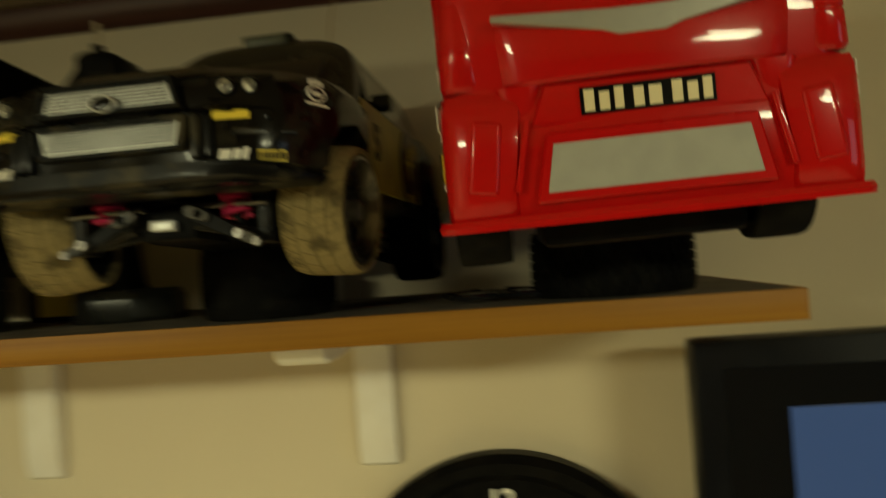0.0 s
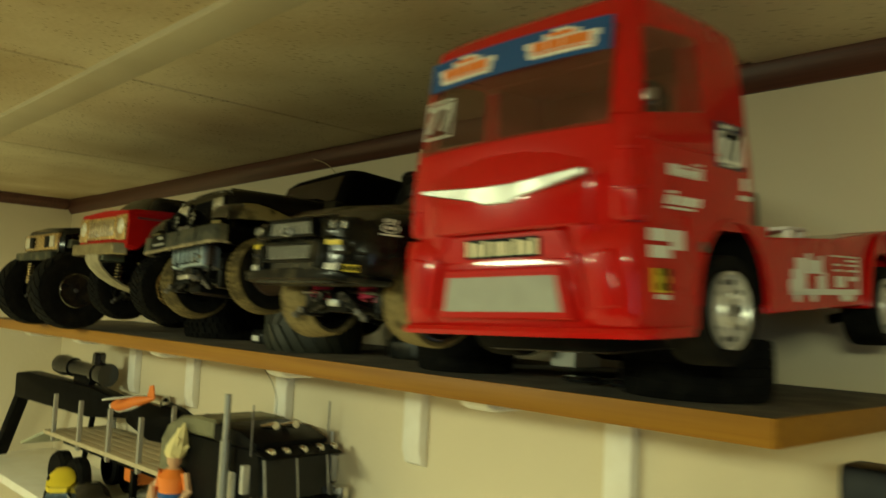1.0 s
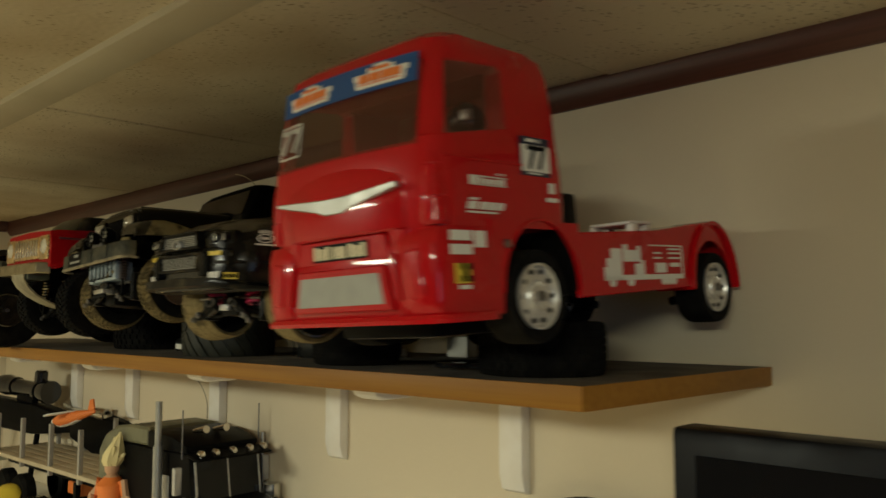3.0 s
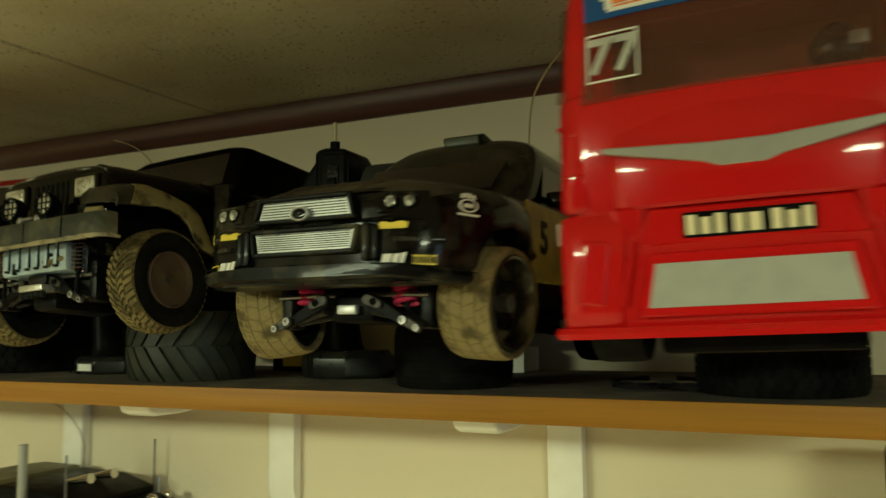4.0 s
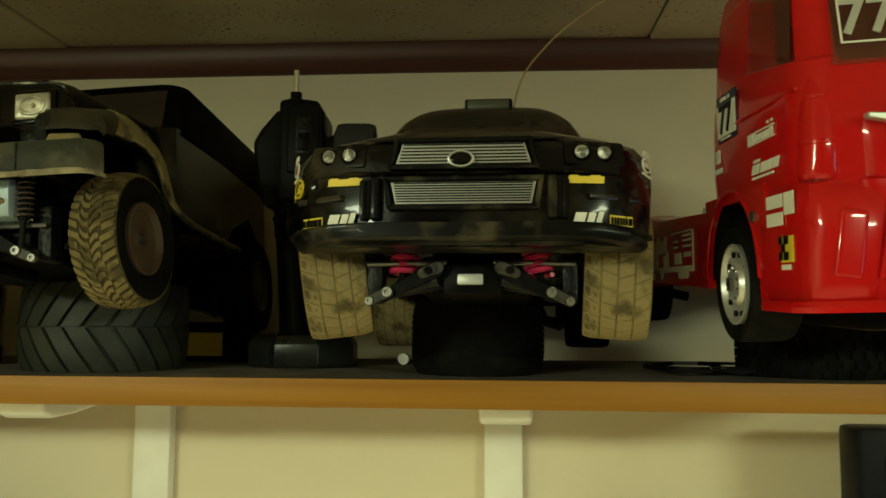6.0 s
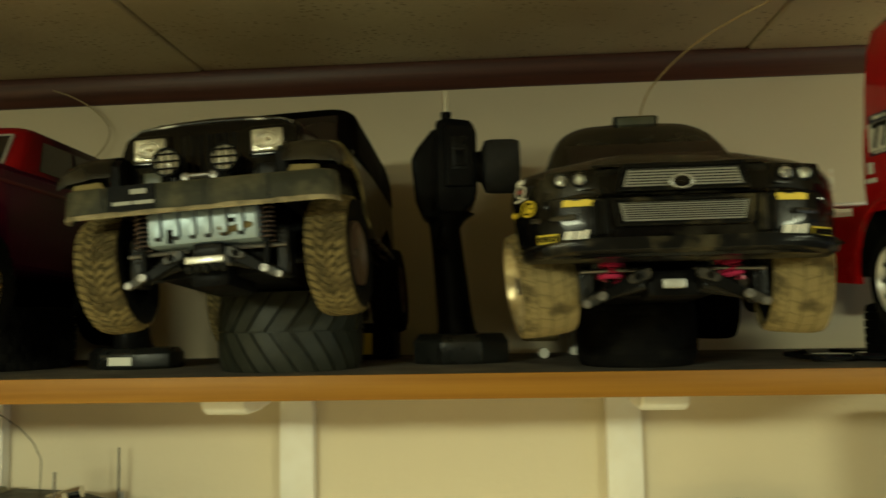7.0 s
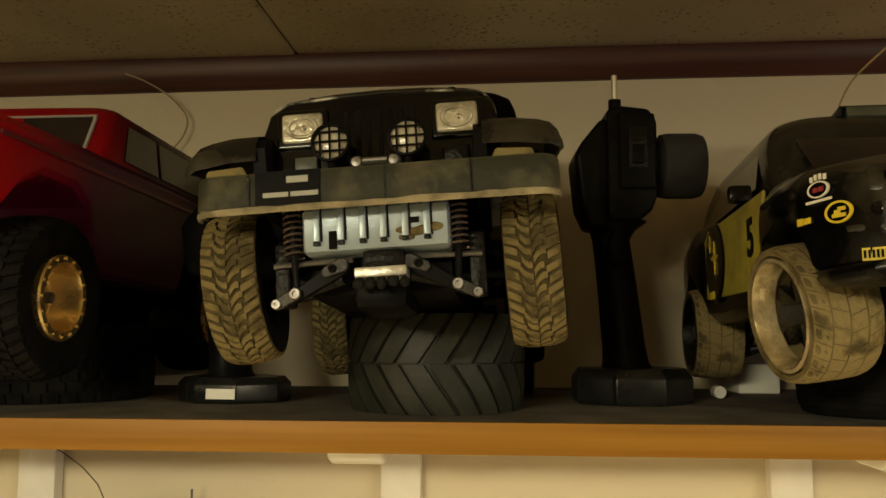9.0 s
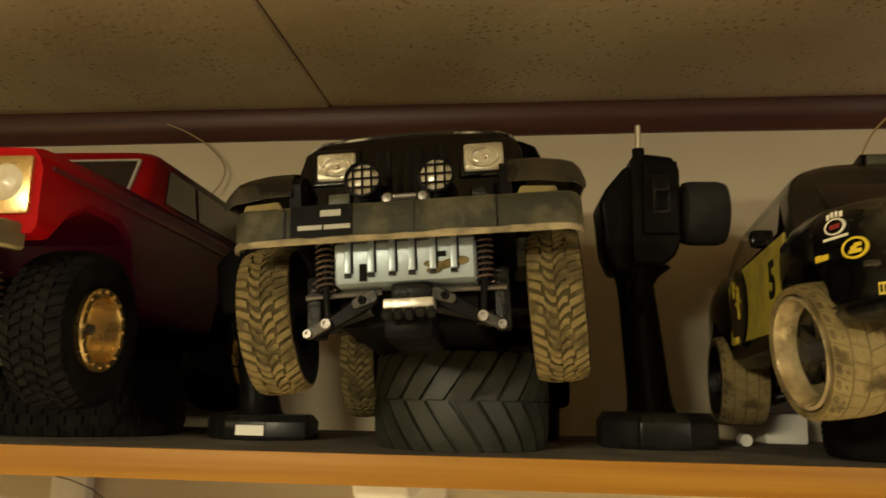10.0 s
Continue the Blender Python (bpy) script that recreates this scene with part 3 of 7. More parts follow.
def tyre_mesh(r, w, rim, style, axis="x", lug=0.0025):
    """A tyre round an axis: rounded carcass, and the tread as raised blocks on a crowned face."""
    h = w / 2
    lug = {"rally": 0.0003, "mud": 0.0015, "ribs": 0.0009, "blocks": 0.0020}.get(style, lug)
    fall, power = {"mud": (0.075, 3.0), "chevron": (0.055, 4.0), "rally": (0.050, 6.0), "ribs": (0.085, 4.0), "square": (0.055, 5.0), "blocks": (0.07, 3.5)}.get(style, (0.035, 6.0))
    base = r - lug
    rnd = random.Random(7)

    def crown(u):
        return 1 - fall * abs(u / h) ** power
    face = [(u * h, base * crown(u * h)) for u in (-0.98, -0.92, -0.82, -0.68, -0.5, -0.25, 0.0, 0.25, 0.5, 0.68, 0.82, 0.92, 0.98)]
    k = 0.12 * (r - rim)
    prof = [(-h * 0.80, rim), (-h * 0.97, rim + (r - rim) * 0.30), (-h, rim + (r - rim) * 0.55), (-h, base * crown(h) - k)] + face + [(h, base * crown(h) - k), (h, rim + (r - rim) * 0.55), (h * 0.97, rim + (r - rim) * 0.30), (h * 0.80, rim), (h * 0.55, rim * 0.97), (-h * 0.55, rim * 0.97)]
    bm = bmesh.new()
    casing = spin(prof + [prof[0]], axis, 64, cap=False)

    def block(a0, a1, u0, u1, skew=0.0, top=r, steps=2, bend=0.0):
        rows = []
        for i in range(steps + 1):
            f = i / steps
            u = u0 + (u1 - u0) * f
            sk = skew * (u - (u0 + u1) / 2) + bend * (f * (1 - f) - 0.125)
            rt, rb = top * crown(u), base * crown(u) - 0.0025
            edge = lug * 5
            rows.append([AX[axis](u, rr * math.cos(a + sk), rr * math.sin(a + sk)) for rr, a in ((rb, a0), (rt, a0 + edge), (rt, a1 - edge), (rb, a1))])
        rings(rows, bm)
    if style == "ribs":
        n = 12
        for i in range(n):
            u0 = -h * 0.95 + 2 * h * 0.95 * i / n
            u1 = u0 + 2 * h * 0.95 / n * 0.80
            spin([(u0, base * crown(u0) - 0.001), (u0, r * crown(u0)), (u1, r * crown(u1)), (u1, base * crown(u1) - 0.001)], axis, 64, bm=bm)
    elif style == "chevron":
        n = 23
        for i in range(n):
            a = 2 * math.pi * i / n
            block(a, a + 0.245, 0.0005, h * 0.99, 0.36 / h, r, 5)
            block(a + 0.06, a + 0.305, -h * 0.99, -0.0005, -0.36 / h, r, 5)
    elif style == "blocks":
        n = 40
        for i in range(n):
            a = 2 * math.pi * i / n
            for j, (u0, u1) in enumerate(((-0.99, -0.58), (-0.53, -0.20), (-0.16, 0.16), (0.20, 0.53), (0.58, 0.99))):
                o = 0.5 * (j % 2) * 2 * math.pi / n
                block(a + o, a + o + 0.115, u0 * h, u1 * h, (5, -6, 0, 6, -5)[j] * 1.6, r, 2)
    elif style == "rally":
        n = 26
        for i in range(n):
            a = 2 * math.pi * i / n
            for j, (u0, u1) in enumerate(((-0.97, -0.52), (-0.46, -0.03), (0.03, 0.46), (0.52, 0.97))):
                block(a + 0.05 * j, a + 0.05 * j + 0.226, u0 * h, u1 * h, (15, 10, -10, -15)[j], r, 2)
    elif style == "square":
        n = 40
        for i in range(n):
            a = 2 * math.pi * i / n
            for j in range(7):
                u0 = -0.97 + j * 0.28
                block(a + 0.05 * (j % 2), a + 0.05 * (j % 2) + 0.115, u0 * h, (u0 + 0.235) * h, 0.0, r - 0.0012, 1)
    elif style == "mud":
        n = 44
        p = 2 * math.pi / n
        for i in range(n):
            a = p * i + rnd.uniform(-0.012, 0.012)
            far = 0.50 if i % 2 else 0.42
            block(a, a + 0.72 * p, -h * 0.93, -h * far, 12, r, 4)
            block(a + 0.45 * p, a + 1.17 * p, h * far, h * 0.93, -12, r, 4)
            block(a + 0.10 * p, a + 0.74 * p, -h * (far - 0.05), -h * 0.02, 18, r, 3, 0.14)
            block(a + 0.55 * p, a + 1.19 * p, h * 0.02, h * (far - 0.05), -18, r, 3, -0.14)
    return casing, bm


def wheel(parent, y, z, x_out, side, r, w, rim, style, rubber, rim_mat, kind, turn=0.0, camber=0.0):
    """A wheel on the side (+1 right, -1 left) whose outer face lies at x_out; parts: tyre, rim, hub."""
    wh = new("wheel")
    wh.parent = parent
    wh.matrix_basis = pose(side * (x_out - w / 2), y, z, 0, camber, turn)
    casing, lugs = tyre_mesh(r, w, rim, style)
    wall = RALLYGRV if rubber is RALLYRUB else RUBBER if rubber in (DUSTRUB, OLDRUB) else rubber
    ty = part("tyre", casing, wall, wh)
    bed_mat = {DUSTRUB: GROOVE}.get(rubber)
    if bed_mat:
        fall, power, lug = 0.075, 3.0, 0.0015
        bed = [(u * w / 2, (r - lug) * (1 - fall * abs(u) ** power) + 0.0002) for u in (-0.96, -0.85, -0.7, -0.45, 0.0, 0.45, 0.7, 0.85, 0.96)]
        part("tread_bed", spin([(bed[0][0], bed[0][1] - 0.002)] + bed + [(bed[-1][0], bed[-1][1] - 0.002)], "x", 56), bed_mat, ty)
    if len(lugs.verts):
        tagged(part("tread", lugs, rubber, wh), kind="stuff")
    s = side
    h = w / 2
    if kind == "truck":
        bm = spin([(s * h * 0.55, rim * 0.97), (s * h * 0.98, rim), (s * h * 1.0, rim * 0.93), (s * h * 0.72, rim * 0.86), (s * h * 0.80, rim * 0.52), (s * h * 0.98, rim * 0.46), (s * h * 1.02, rim * 0.30), (s * h * 1.0, 0.0004)], "x", 40)
        rm = part("rim", bm, rim_mat, wh, "bright aluminium disc")
        bm = None
        for i in range(10):
            a = 2 * math.pi * i / 10
            c = (s * h * 0.750, rim * 0.76 * math.cos(a), rim * 0.76 * math.sin(a))
            bm = rod((c[0] - 0.003 * s, c[1], c[2]), (c[0] + 0.0014 * s, c[1], c[2]), rim * 0.078, bm, 10)
        part("hand_hole", bm, BLACKP, rm, "dark round hole")
        bm = None
        for i in range(10):
            a = 2 * math.pi * (i + 0.5) / 10
            bm = rod((s * h * 0.9, rim * 0.40 * math.cos(a), rim * 0.40 * math.sin(a)), (s * h * 1.06, rim * 0.40 * math.cos(a), rim * 0.40 * math.sin(a)), rim * 0.045, bm, 6)
        part("wheel_nut", bm, CHROME, rm)
        part("hub_nut", rod((s * h * 0.95, 0, 0), (s * h * 1.18, 0, 0), rim * 0.16, None, 8), STEEL, rm)
    elif kind == "beadlock":
        bm = spin([(s * h * 0.5, rim * 0.97), (s * h * 0.98, rim * 1.02), (s * h * 1.05, rim * 0.99), (s * h * 1.05, rim * 0.84), (s * h * 0.90, rim * 0.80), (s * h * 0.10, rim * 0.74), (s * h * 0.0, rim * 0.68), (s * h * 0.06, rim * 0.36), (s * h * 0.40, rim * 0.30), (s * h * 0.44, rim * 0.20), (s * h * 0.44, 0.0004)], "x", 48)
        rm = part("rim", bm, rim_mat, wh, "pale gold deep-dish rim")
        for i in range(16):
            a = 2 * math.pi * i / 16
            part("bolt", rod((s * h * 1.02, rim * 0.915 * math.cos(a), rim * 0.915 * math.sin(a)), (s * h * 1.11, rim * 0.915 * math.cos(a), rim * 0.915 * math.sin(a)), rim * 0.05, None, 6), rim_mat, rm)
        bm = None
        for i in range(8):
            a = 2 * math.pi * i / 8
            bm = rod((-0.002, rim * 0.53 * math.cos(a), rim * 0.53 * math.sin(a)), (s * h * 0.055, rim * 0.53 * math.cos(a), rim * 0.53 * math.sin(a)), rim * 0.11, bm, 12)
        part("vent_hole", bm, BLACKP, rm, "dark round hole")
        part("hub_nut", rod((s * h * 0.44, 0, 0), (s * h * 0.66, 0, 0), rim * 0.13, None, 6), STEEL, rm)
        part("rim_back", spin([(-s * h * 0.5, rim * 0.97), (-s * h * 0.85, rim), (-s * h * 0.9, rim * 0.93), (-s * h * 0.3, rim * 0.86), (-s * h * 0.25, 0.0004)], "x", 32), BLACKP, wh)
    elif kind == "dish":
        part("rim", spin([(s * h * 0.5, rim * 0.97), (s * h * 0.95, rim), (s * h * 0.98, rim * 0.95), (s * h * 0.70, rim * 0.88), (s * h * 0.62, rim * 0.3), (s * h * 0.7, 0.0004)], "x", 40), rim_mat, wh)
        part("hub_nut", rod((s * h * 0.65, 0, 0), (s * h * 0.85, 0, 0), 0.003, None, 6), STEEL, wh)
        part("rim_back", spin([(-s * h * 0.5, rim * 0.97), (-s * h * 0.8, rim), (-s * h * 0.3, rim * 0.85), (-s * h * 0.2, 0.0004)], "x", 32), BLACKP, wh)
    else:
        bm = spin([(s * h * 0.5, rim * 0.97), (s * h * 0.97, rim * 1.0), (s * h * 1.0, rim * 0.94), (s * h * 0.55, rim * 0.86), (s * h * 0.35, rim * 0.84)], "x", 40)
        rm = part("rim", bm, rim_mat, wh)
        for i in range(6):
            b = box(-0.0025, 0.0025, -rim * 0.13, rim * 0.13, rim * 0.12, rim * 0.88, 0.001)
            part("spoke", moved(b, pose(s * h * (0.40 if rim_mat is GOLD else 0.15), 0, 0) @ pose(0, 0, 0, 60 * i, 0, 0)), rim_mat if rim_mat is GOLD else GREYCH, rm)
        part("hub_nut", rod((s * h * 0.35, 0, 0), (s * h * 0.85, 0, 0), rim * 0.2, None, 8), STEEL, wh)
        part("rim_back", spin([(-s * h * 0.5, rim * 0.97), (-s * h * 0.85, rim), (-s * h * 0.9, rim * 0.93), (-s * h * 0.1, rim * 0.86), (-s * h * 0.05, 0.0004)], "x", 32), BLACKP, wh)
    return wh


def loose_tyre(x, y, r, h, hole, style, material, label, turn=0):
    """A spare tyre lying flat on the shelf as a stand."""
    ob = thing("spare_tyre", pose(x, y, SHELF_Z + h / 2, 0, 0, turn), label, "tyre", "spare tyres used as stands")
    casing, lugs = tyre_mesh(r, h, hole, style, "z", 0.003)
    part("carcass", casing, material, ob)
    if len(lugs.verts):
        tagged(part("tread", lugs, material, ob), kind="stuff")
    part("inner_wheel", spin([(-h * 0.4, hole * 0.98), (h * 0.3, hole * 0.98), (h * 0.28, hole * 0.8), (-h * 0.1, 0.0005)], "z", 32), BLACKP, ob)
    return ob


def plate(parent, name, m, w, h, material, label="", t=0.0006, r=0.0):
    """A sticker or thin panel, w by h in its own x and z, facing its own -y."""
    o = part(name, box(-w / 2, w / 2, -t, 0, -h / 2, h / 2, r), material, parent, label)
    o.matrix_basis = m
    return o


def bars(parent, name, m, w, h, material, rows, label="", slant=0.0):
    """Writing that stays plain bars: rows of (left, right, low, high) in parts of the whole."""
    bm = None
    for a, b, lo, hi in rows:
        bm = prism([((a - 0.5) * w, (lo - 0.5) * h), ((b - 0.5) * w, (lo - 0.5) * h), ((b - 0.5) * w + slant * h * (hi - lo), (hi - 0.5) * h), ((a - 0.5) * w + slant * h * (hi - lo), (hi - 0.5) * h)], "y", -0.0006, 0, 0, bm)
    o = part(name, bm, material, parent, label, smooth=False)
    o.matrix_basis = m
    if len(rows) > 1:
        o["kind"] = "stuff"
    return o


# ---- red race truck ----


def race_truck():
    T = thing("toy_race_truck", pose(0.3080, 0.6985, 1.8585, 2.8, -1.6, 1.8), "glossy red radio-controlled race truck with stickers, propped on a tyre", "toy truck")
    F = -0.0895
    body = new("cab")
    body.parent = T
    hw = 0.0835
    rows = []
    for z, y0, y1, w, r, fr in ((0.044, 0.001, 0.137, hw - 0.001, 0.016, 0.004), (0.060, 0.000, 0.137, hw, 0.016, 0.005), (0.085, 0.000, 0.136, hw, 0.016, 0.006), (0.098, 0.0015, 0.135, hw - 0.0005, 0.016, 0.006), (0.100, 0.0035, 0.135, hw - 0.0012, 0.016, 0.006), (0.125, 0.0080, 0.133, hw - 0.003, 0.013, 0.006), (0.150, 0.0125, 0.131, hw - 0.005, 0.013, 0.005), (0.162, 0.0155, 0.129, hw - 0.0075, 0.014, 0.004), (0.1685, 0.023, 0.124, hw - 0.013, 0.016, 0.003), (0.1710, 0.035, 0.108, hw - 0.030, 0.014, 0.001)):
        rows.append(rrect(w, F + y0, F + y1, z, r, 6, fr))
    cab = part("cab_shell", rings(rows), RED, body)
    rows = []
    for z, y0, w, r, fr in ((-0.010, 0.001, 0.0835, 0.014, 0.004), (0.0, -0.001, 0.0842, 0.014, 0.005), (0.030, -0.0015, 0.0842, 0.014, 0.005), (0.038, 0.0005, 0.0836, 0.014, 0.005), (0.044, 0.001, 0.0826, 0.015, 0.004)):
        rows.append(rrect(w, F + y0, F + 0.064, z, r, 6, fr))
    part("bumper", rings(rows), RED, body)
    rows = [rrect(0.0882, F - 0.004, F + 0.05, -0.0135, 0.010, 5, 0.004), rrect(0.0888, F - 0.0045, F + 0.05, -0.0110, 0.010, 5, 0.004), rrect(0.0880, F - 0.003, F + 0.05, -0.0085, 0.010, 5, 0.004)]
    part("bumper_lip", rings(rows), RED, body)
    # side panels with the wheel arch, both sides
    for s in (1, -1):
        arc = [(0.009 + 0.0432 * math.cos(radians(a)), 0.002 + 0.0470 * math.sin(radians(a))) for a in range(180, -1, -10)]
        out = [(F + 0.045, -0.012), (-0.0358, -0.010)] + arc[1:] + [(0.0535, -0.003), (0.0535, 0.049), (F + 0.045, 0.049)]
        part("side_panel", prism(out, "x", s * 0.0815, s * 0.0840, 0.0), RED, body)
        part("wheel_liner", prism(arc[::-1] + [(0.009 + 0.0448 * math.cos(radians(a)), 0.002 + 0.0488 * math.sin(radians(a))) for a in range(180, -1, -10)], "x", s * 0.040, s * 0.0812), BLACKP, body, "black inner wheel arch")
        lip = [(0.009 + 0.0455 * math.cos(radians(a)), 0.002 + 0.0496 * math.sin(radians(a))) for a in range(0, 181, 10)]
        part("wheel_arch", prism(arc + lip, "x", s * 0.0815, s * 0.0852, 0.0009, None, 2), RED, body)
        # window, dark, let in a hair behind the shell's face
        win = [(F + 0.0095, 0.0985), (F + 0.069, 0.1080), (F + 0.0705, 0.1475), (F + 0.066, 0.1512), (F + 0.0165, 0.1470)]
        b = prism(win, "x", s * 0.001, s * 0.0022, 0.0006)
        o = part("side_window", b, PANE, body, "smoked clear window")
        o.matrix_basis = pose(s * 0.0785, 0, 0.128) @ pose(0, 0, 0, 0, -s * 5.2, 0) @ pose(0, 0, -0.128)
        # corner fairing beside the windscreen and lamp pods
        rows = [rrect(w, F - d, F + 0.014, z, w * 0.9, 5, 0.0) for z, w, d in ((0.0445, 0.0075, 0.0005), (0.047, 0.0092, 0.0022), (0.060, 0.0090, 0.0022), (0.0605, 0.0086, 0.0016), (0.0615, 0.0086, 0.0016), (0.062, 0.0090, 0.0022), (0.0800, 0.0078, 0.0008), (0.0805, 0.0074, 0.0002), (0.0815, 0.0074, 0.0002), (0.082, 0.0077, 0.0006), (0.0920, 0.0066, -0.0020), (0.0960, 0.0050, -0.0060))]
        part("corner_column", rings([[(x + s * (0.0735 - 0.03 * (z - 0.044)), y, z) for x, y, z in row] for row in rows]), RED, body)
        rows = []
        for z, a, b, d in ((-0.0100, 0.054, 0.0836, 0.0010), (-0.0070, 0.0535, 0.0842, 0.0045), (0.0000, 0.0530, 0.0844, 0.0066), (0.0200, 0.0505, 0.0844, 0.0070), (0.0330, 0.0490, 0.0842, 0.0066), (0.0385, 0.0490, 0.0838, 0.0045), (0.0425, 0.0500, 0.0830, 0.0010)):
            rows.append([(s * x, F + y, z) for x, y in ((a, 0.012), (a, -d * 0.2), (a + 0.0025, -d * 0.85), (a + 0.007, -d), (b - 0.014, -d), (b - 0.007, -d * 0.85), (b - 0.0025, -d * 0.35), (b - 0.0004, 0.004), (b, 0.012))])
        part("lamp_pod", rings(rows), RED, body)
        part("pod_window", moved(box(-0.0065, 0.0065, -0.0014, 0.004, -0.0150, 0.0150, 0.0030, None, 4), pose(s * 0.0665, F - 0.0066, 0.0160, 0, s * -8, 0)), RED, body)
        part("pod_rib", moved(box(-0.0013, 0.0013, -0.0022, 0.003, -0.0155, 0.0140, 0.0010, None, 3), pose(s * 0.0512, F - 0.0058, 0.0160, 0, s * -12, 0)), RED, body)
        part("hand_rail", tube([(s * 0.0838, F + 0.10, 0.086), (s * 0.0838, F + 0.03, 0.085), (s * 0.0820, F + 0.006, 0.086)], 0.0009), RED, body)
    # front recess with the badge, wing and grille
    part("badge_recess", prism([(-0.047, 0.0265), (0.047, 0.0265), (0.0405, 0.0430), (-0.0405, 0.0430)], "y", F - 0.0062, F + 0.002, 0.001), RED, body)
    rows = [rrect(w, F - d, F + 0.03, z, 0.013, 6, fr) for z, w, d, fr in ((0.0435, 0.0610, 0.0015, 0.0065), (0.0450, 0.0620, 0.0025, 0.0070), (0.0600, 0.0640, 0.0030, 0.0074), (0.0700, 0.0655, 0.0022, 0.0074), (0.0780, 0.0655, 0.0009, 0.0072), (0.0860, 0.0650, -0.0006, 0.0068), (0.0910, 0.0640, -0.0030, 0.0062))]
    part("hood", rings(rows), RED, body)
    for s in (1, -1):
        rows = [rrect(w, F - d, F + 0.02, z, 0.0045, 4, 0.0005) for z, w, d in ((0.0250, 0.0050, 0.002), (0.0280, 0.0066, 0.0038), (0.0436, 0.0095, 0.0040))]
        part("hood_cheek", rings([[(x + s * (0.0505 if k else 0.0475), y, z) for x, y, z in row] for k, row in enumerate(rows)]), RED, body)
    part("badge_plate", box(-0.0265, 0.0265, F - 0.0071, F - 0.006, 0.0290, 0.0400), BLACKP, body, "black badge strip")
    bars(body, "badge_letter", pose(0, F - 0.0071, 0.0345), 0.050, 0.0085, mat("badge_gold", (0.75, 0.66, 0.40), 0.4), [(0.0, 0.08, 0, 1), (0.12, 0.20, 0, 0.85), (0.24, 0.31, 0, 1), (0.39, 0.47, 0, 0.9), (0.51, 0.61, 0, 0.9), (0.69, 0.77, 0, 1), (0.81, 0.89, 0, 0.85), (0.93, 1.0, 0, 1)], "pale gold badge shapes")
    part("grille_frame", prism([(-0.0475, -0.0045), (0.0475, -0.0045), (0.0415, 0.0235), (-0.0415, 0.0235)], "y", F - 0.0085, F - 0.001, 0.001), RED, body)
    part("lower_grille", prism([(-0.0425, -0.0004), (0.0415, -0.0004), (0.0378, 0.0187), (-0.0388, 0.0187)], "y", F - 0.0094, F - 0.008, 0.0), GREYP, body, "flat grey sticker")
    part("wing_emblem", prism([(-0.059, 0.0690), (-0.016, 0.0610), (-0.009, 0.0585), (0.009, 0.0585), (0.016, 0.0610), (0.058, 0.0690), (0.058, 0.0725), (0.012, 0.0690), (-0.012, 0.0690), (-0.059, 0.0715)], "y", F - 0.0112, F - 0.006, 0.0006), WINGSIL, body, "silver wing-shaped trim")
    # windscreen and its stickers, leaning with the cab
    lean = pose(0, F + 0.0068, 0.126) @ pose(0, 0, 0, -10.2, 0, 0)
    ws = []
    for u, v in ((-0.069, -0.0330), (0.069, -0.0330), (0.0655, 0.0265), (-0.0655, 0.0265)):
        ws.append((u, v))
    rows = []
    for d in (-0.0003, -0.0013):
        ring = []
        for (u0, v0), (u1, v1) in zip(ws, ws[1:] + ws[:1]):
            for i in range(8):
                u, v = u0 + (u1 - u0) * i / 8, v0 + (v1 - v0) * i / 8
                ring.append((u, d - 0.0062 * (1 - (u / hw) ** 2), v))
        rows.append(ring)
    o = part("windscreen", rings(rows), PANE, body, "smoked windscreen")
    o.matrix_basis = lean
    # hollow the cab behind the panes
    cut(cab, prism([(F + 0.0108, 0.0995), (F + 0.0685, 0.1090), (F + 0.0692, 0.1470), (F + 0.0655, 0.1498), (F + 0.0172, 0.1458)], "x", -0.2, 0.2))
    cut(cab, box(-0.066, 0.066, F - 0.05, F + 0.118, 0.0965, 0.1490))
    # inner faces get the paler red, standing in for light within the cab
    cab.data.materials.append(PALEINSIDE)
    for p in cab.data.polygons:
        c = p.center
        if abs(c.x) < 0.0665 and c.y < F + 0.1185 and 0.096 < c.z < 0.1495 and (c.y > F + 0.02 or abs(p.normal.z) > 0.9):
            p.material_index = 1

    def bowed(u0, u1, v0, v1, d, nu=10):
        rr = []
        for dd in (d, d - 0.0006):
            rr.append([(u0 + (u1 - u0) * i / nu, dd - 0.0062 * (1 - ((u0 + (u1 - u0) * i / nu) / hw) ** 2), v0) for i in range(nu + 1)] + [(u1 - (u1 - u0) * i / nu, dd - 0.0062 * (1 - ((u1 - (u1 - u0) * i / nu) / hw) ** 2), v1) for i in range(nu + 1)])
        return rings(rr)
    o = part("sun_strip", bowed(-0.0660, 0.0660, 0.0075, 0.0265, -0.0014), BLUE, body, "blue sun strip")
    o.matrix_basis = lean
    for u in (-0.034, 0.036):
        shield = [(u - 0.0205, u + 0.0205, 0.0102, 0.0118, -0.0021, CREAM, "sticker_field"), (u - 0.0215, u + 0.0215, 0.0118, 0.0165, -0.0021, CREAM, "sticker_field"), (u - 0.0235, u + 0.0235, 0.0165, 0.0200, -0.0021, CREAM, "sticker_field"), (u - 0.0115, u + 0.0115, 0.0200, 0.0232, -0.0021, CREAM, "sticker_field"), (u - 0.0060, u + 0.0060, 0.0232, 0.0250, -0.0021, CREAM, "sticker_field"), (u - 0.0080, u + 0.0080, 0.0208, 0.0228, -0.0028, ORANGE, "sticker_bar"), (u - 0.0175, u + 0.0175, 0.0120, 0.0126, -0.0028, ORANGE, "sticker_bar")]
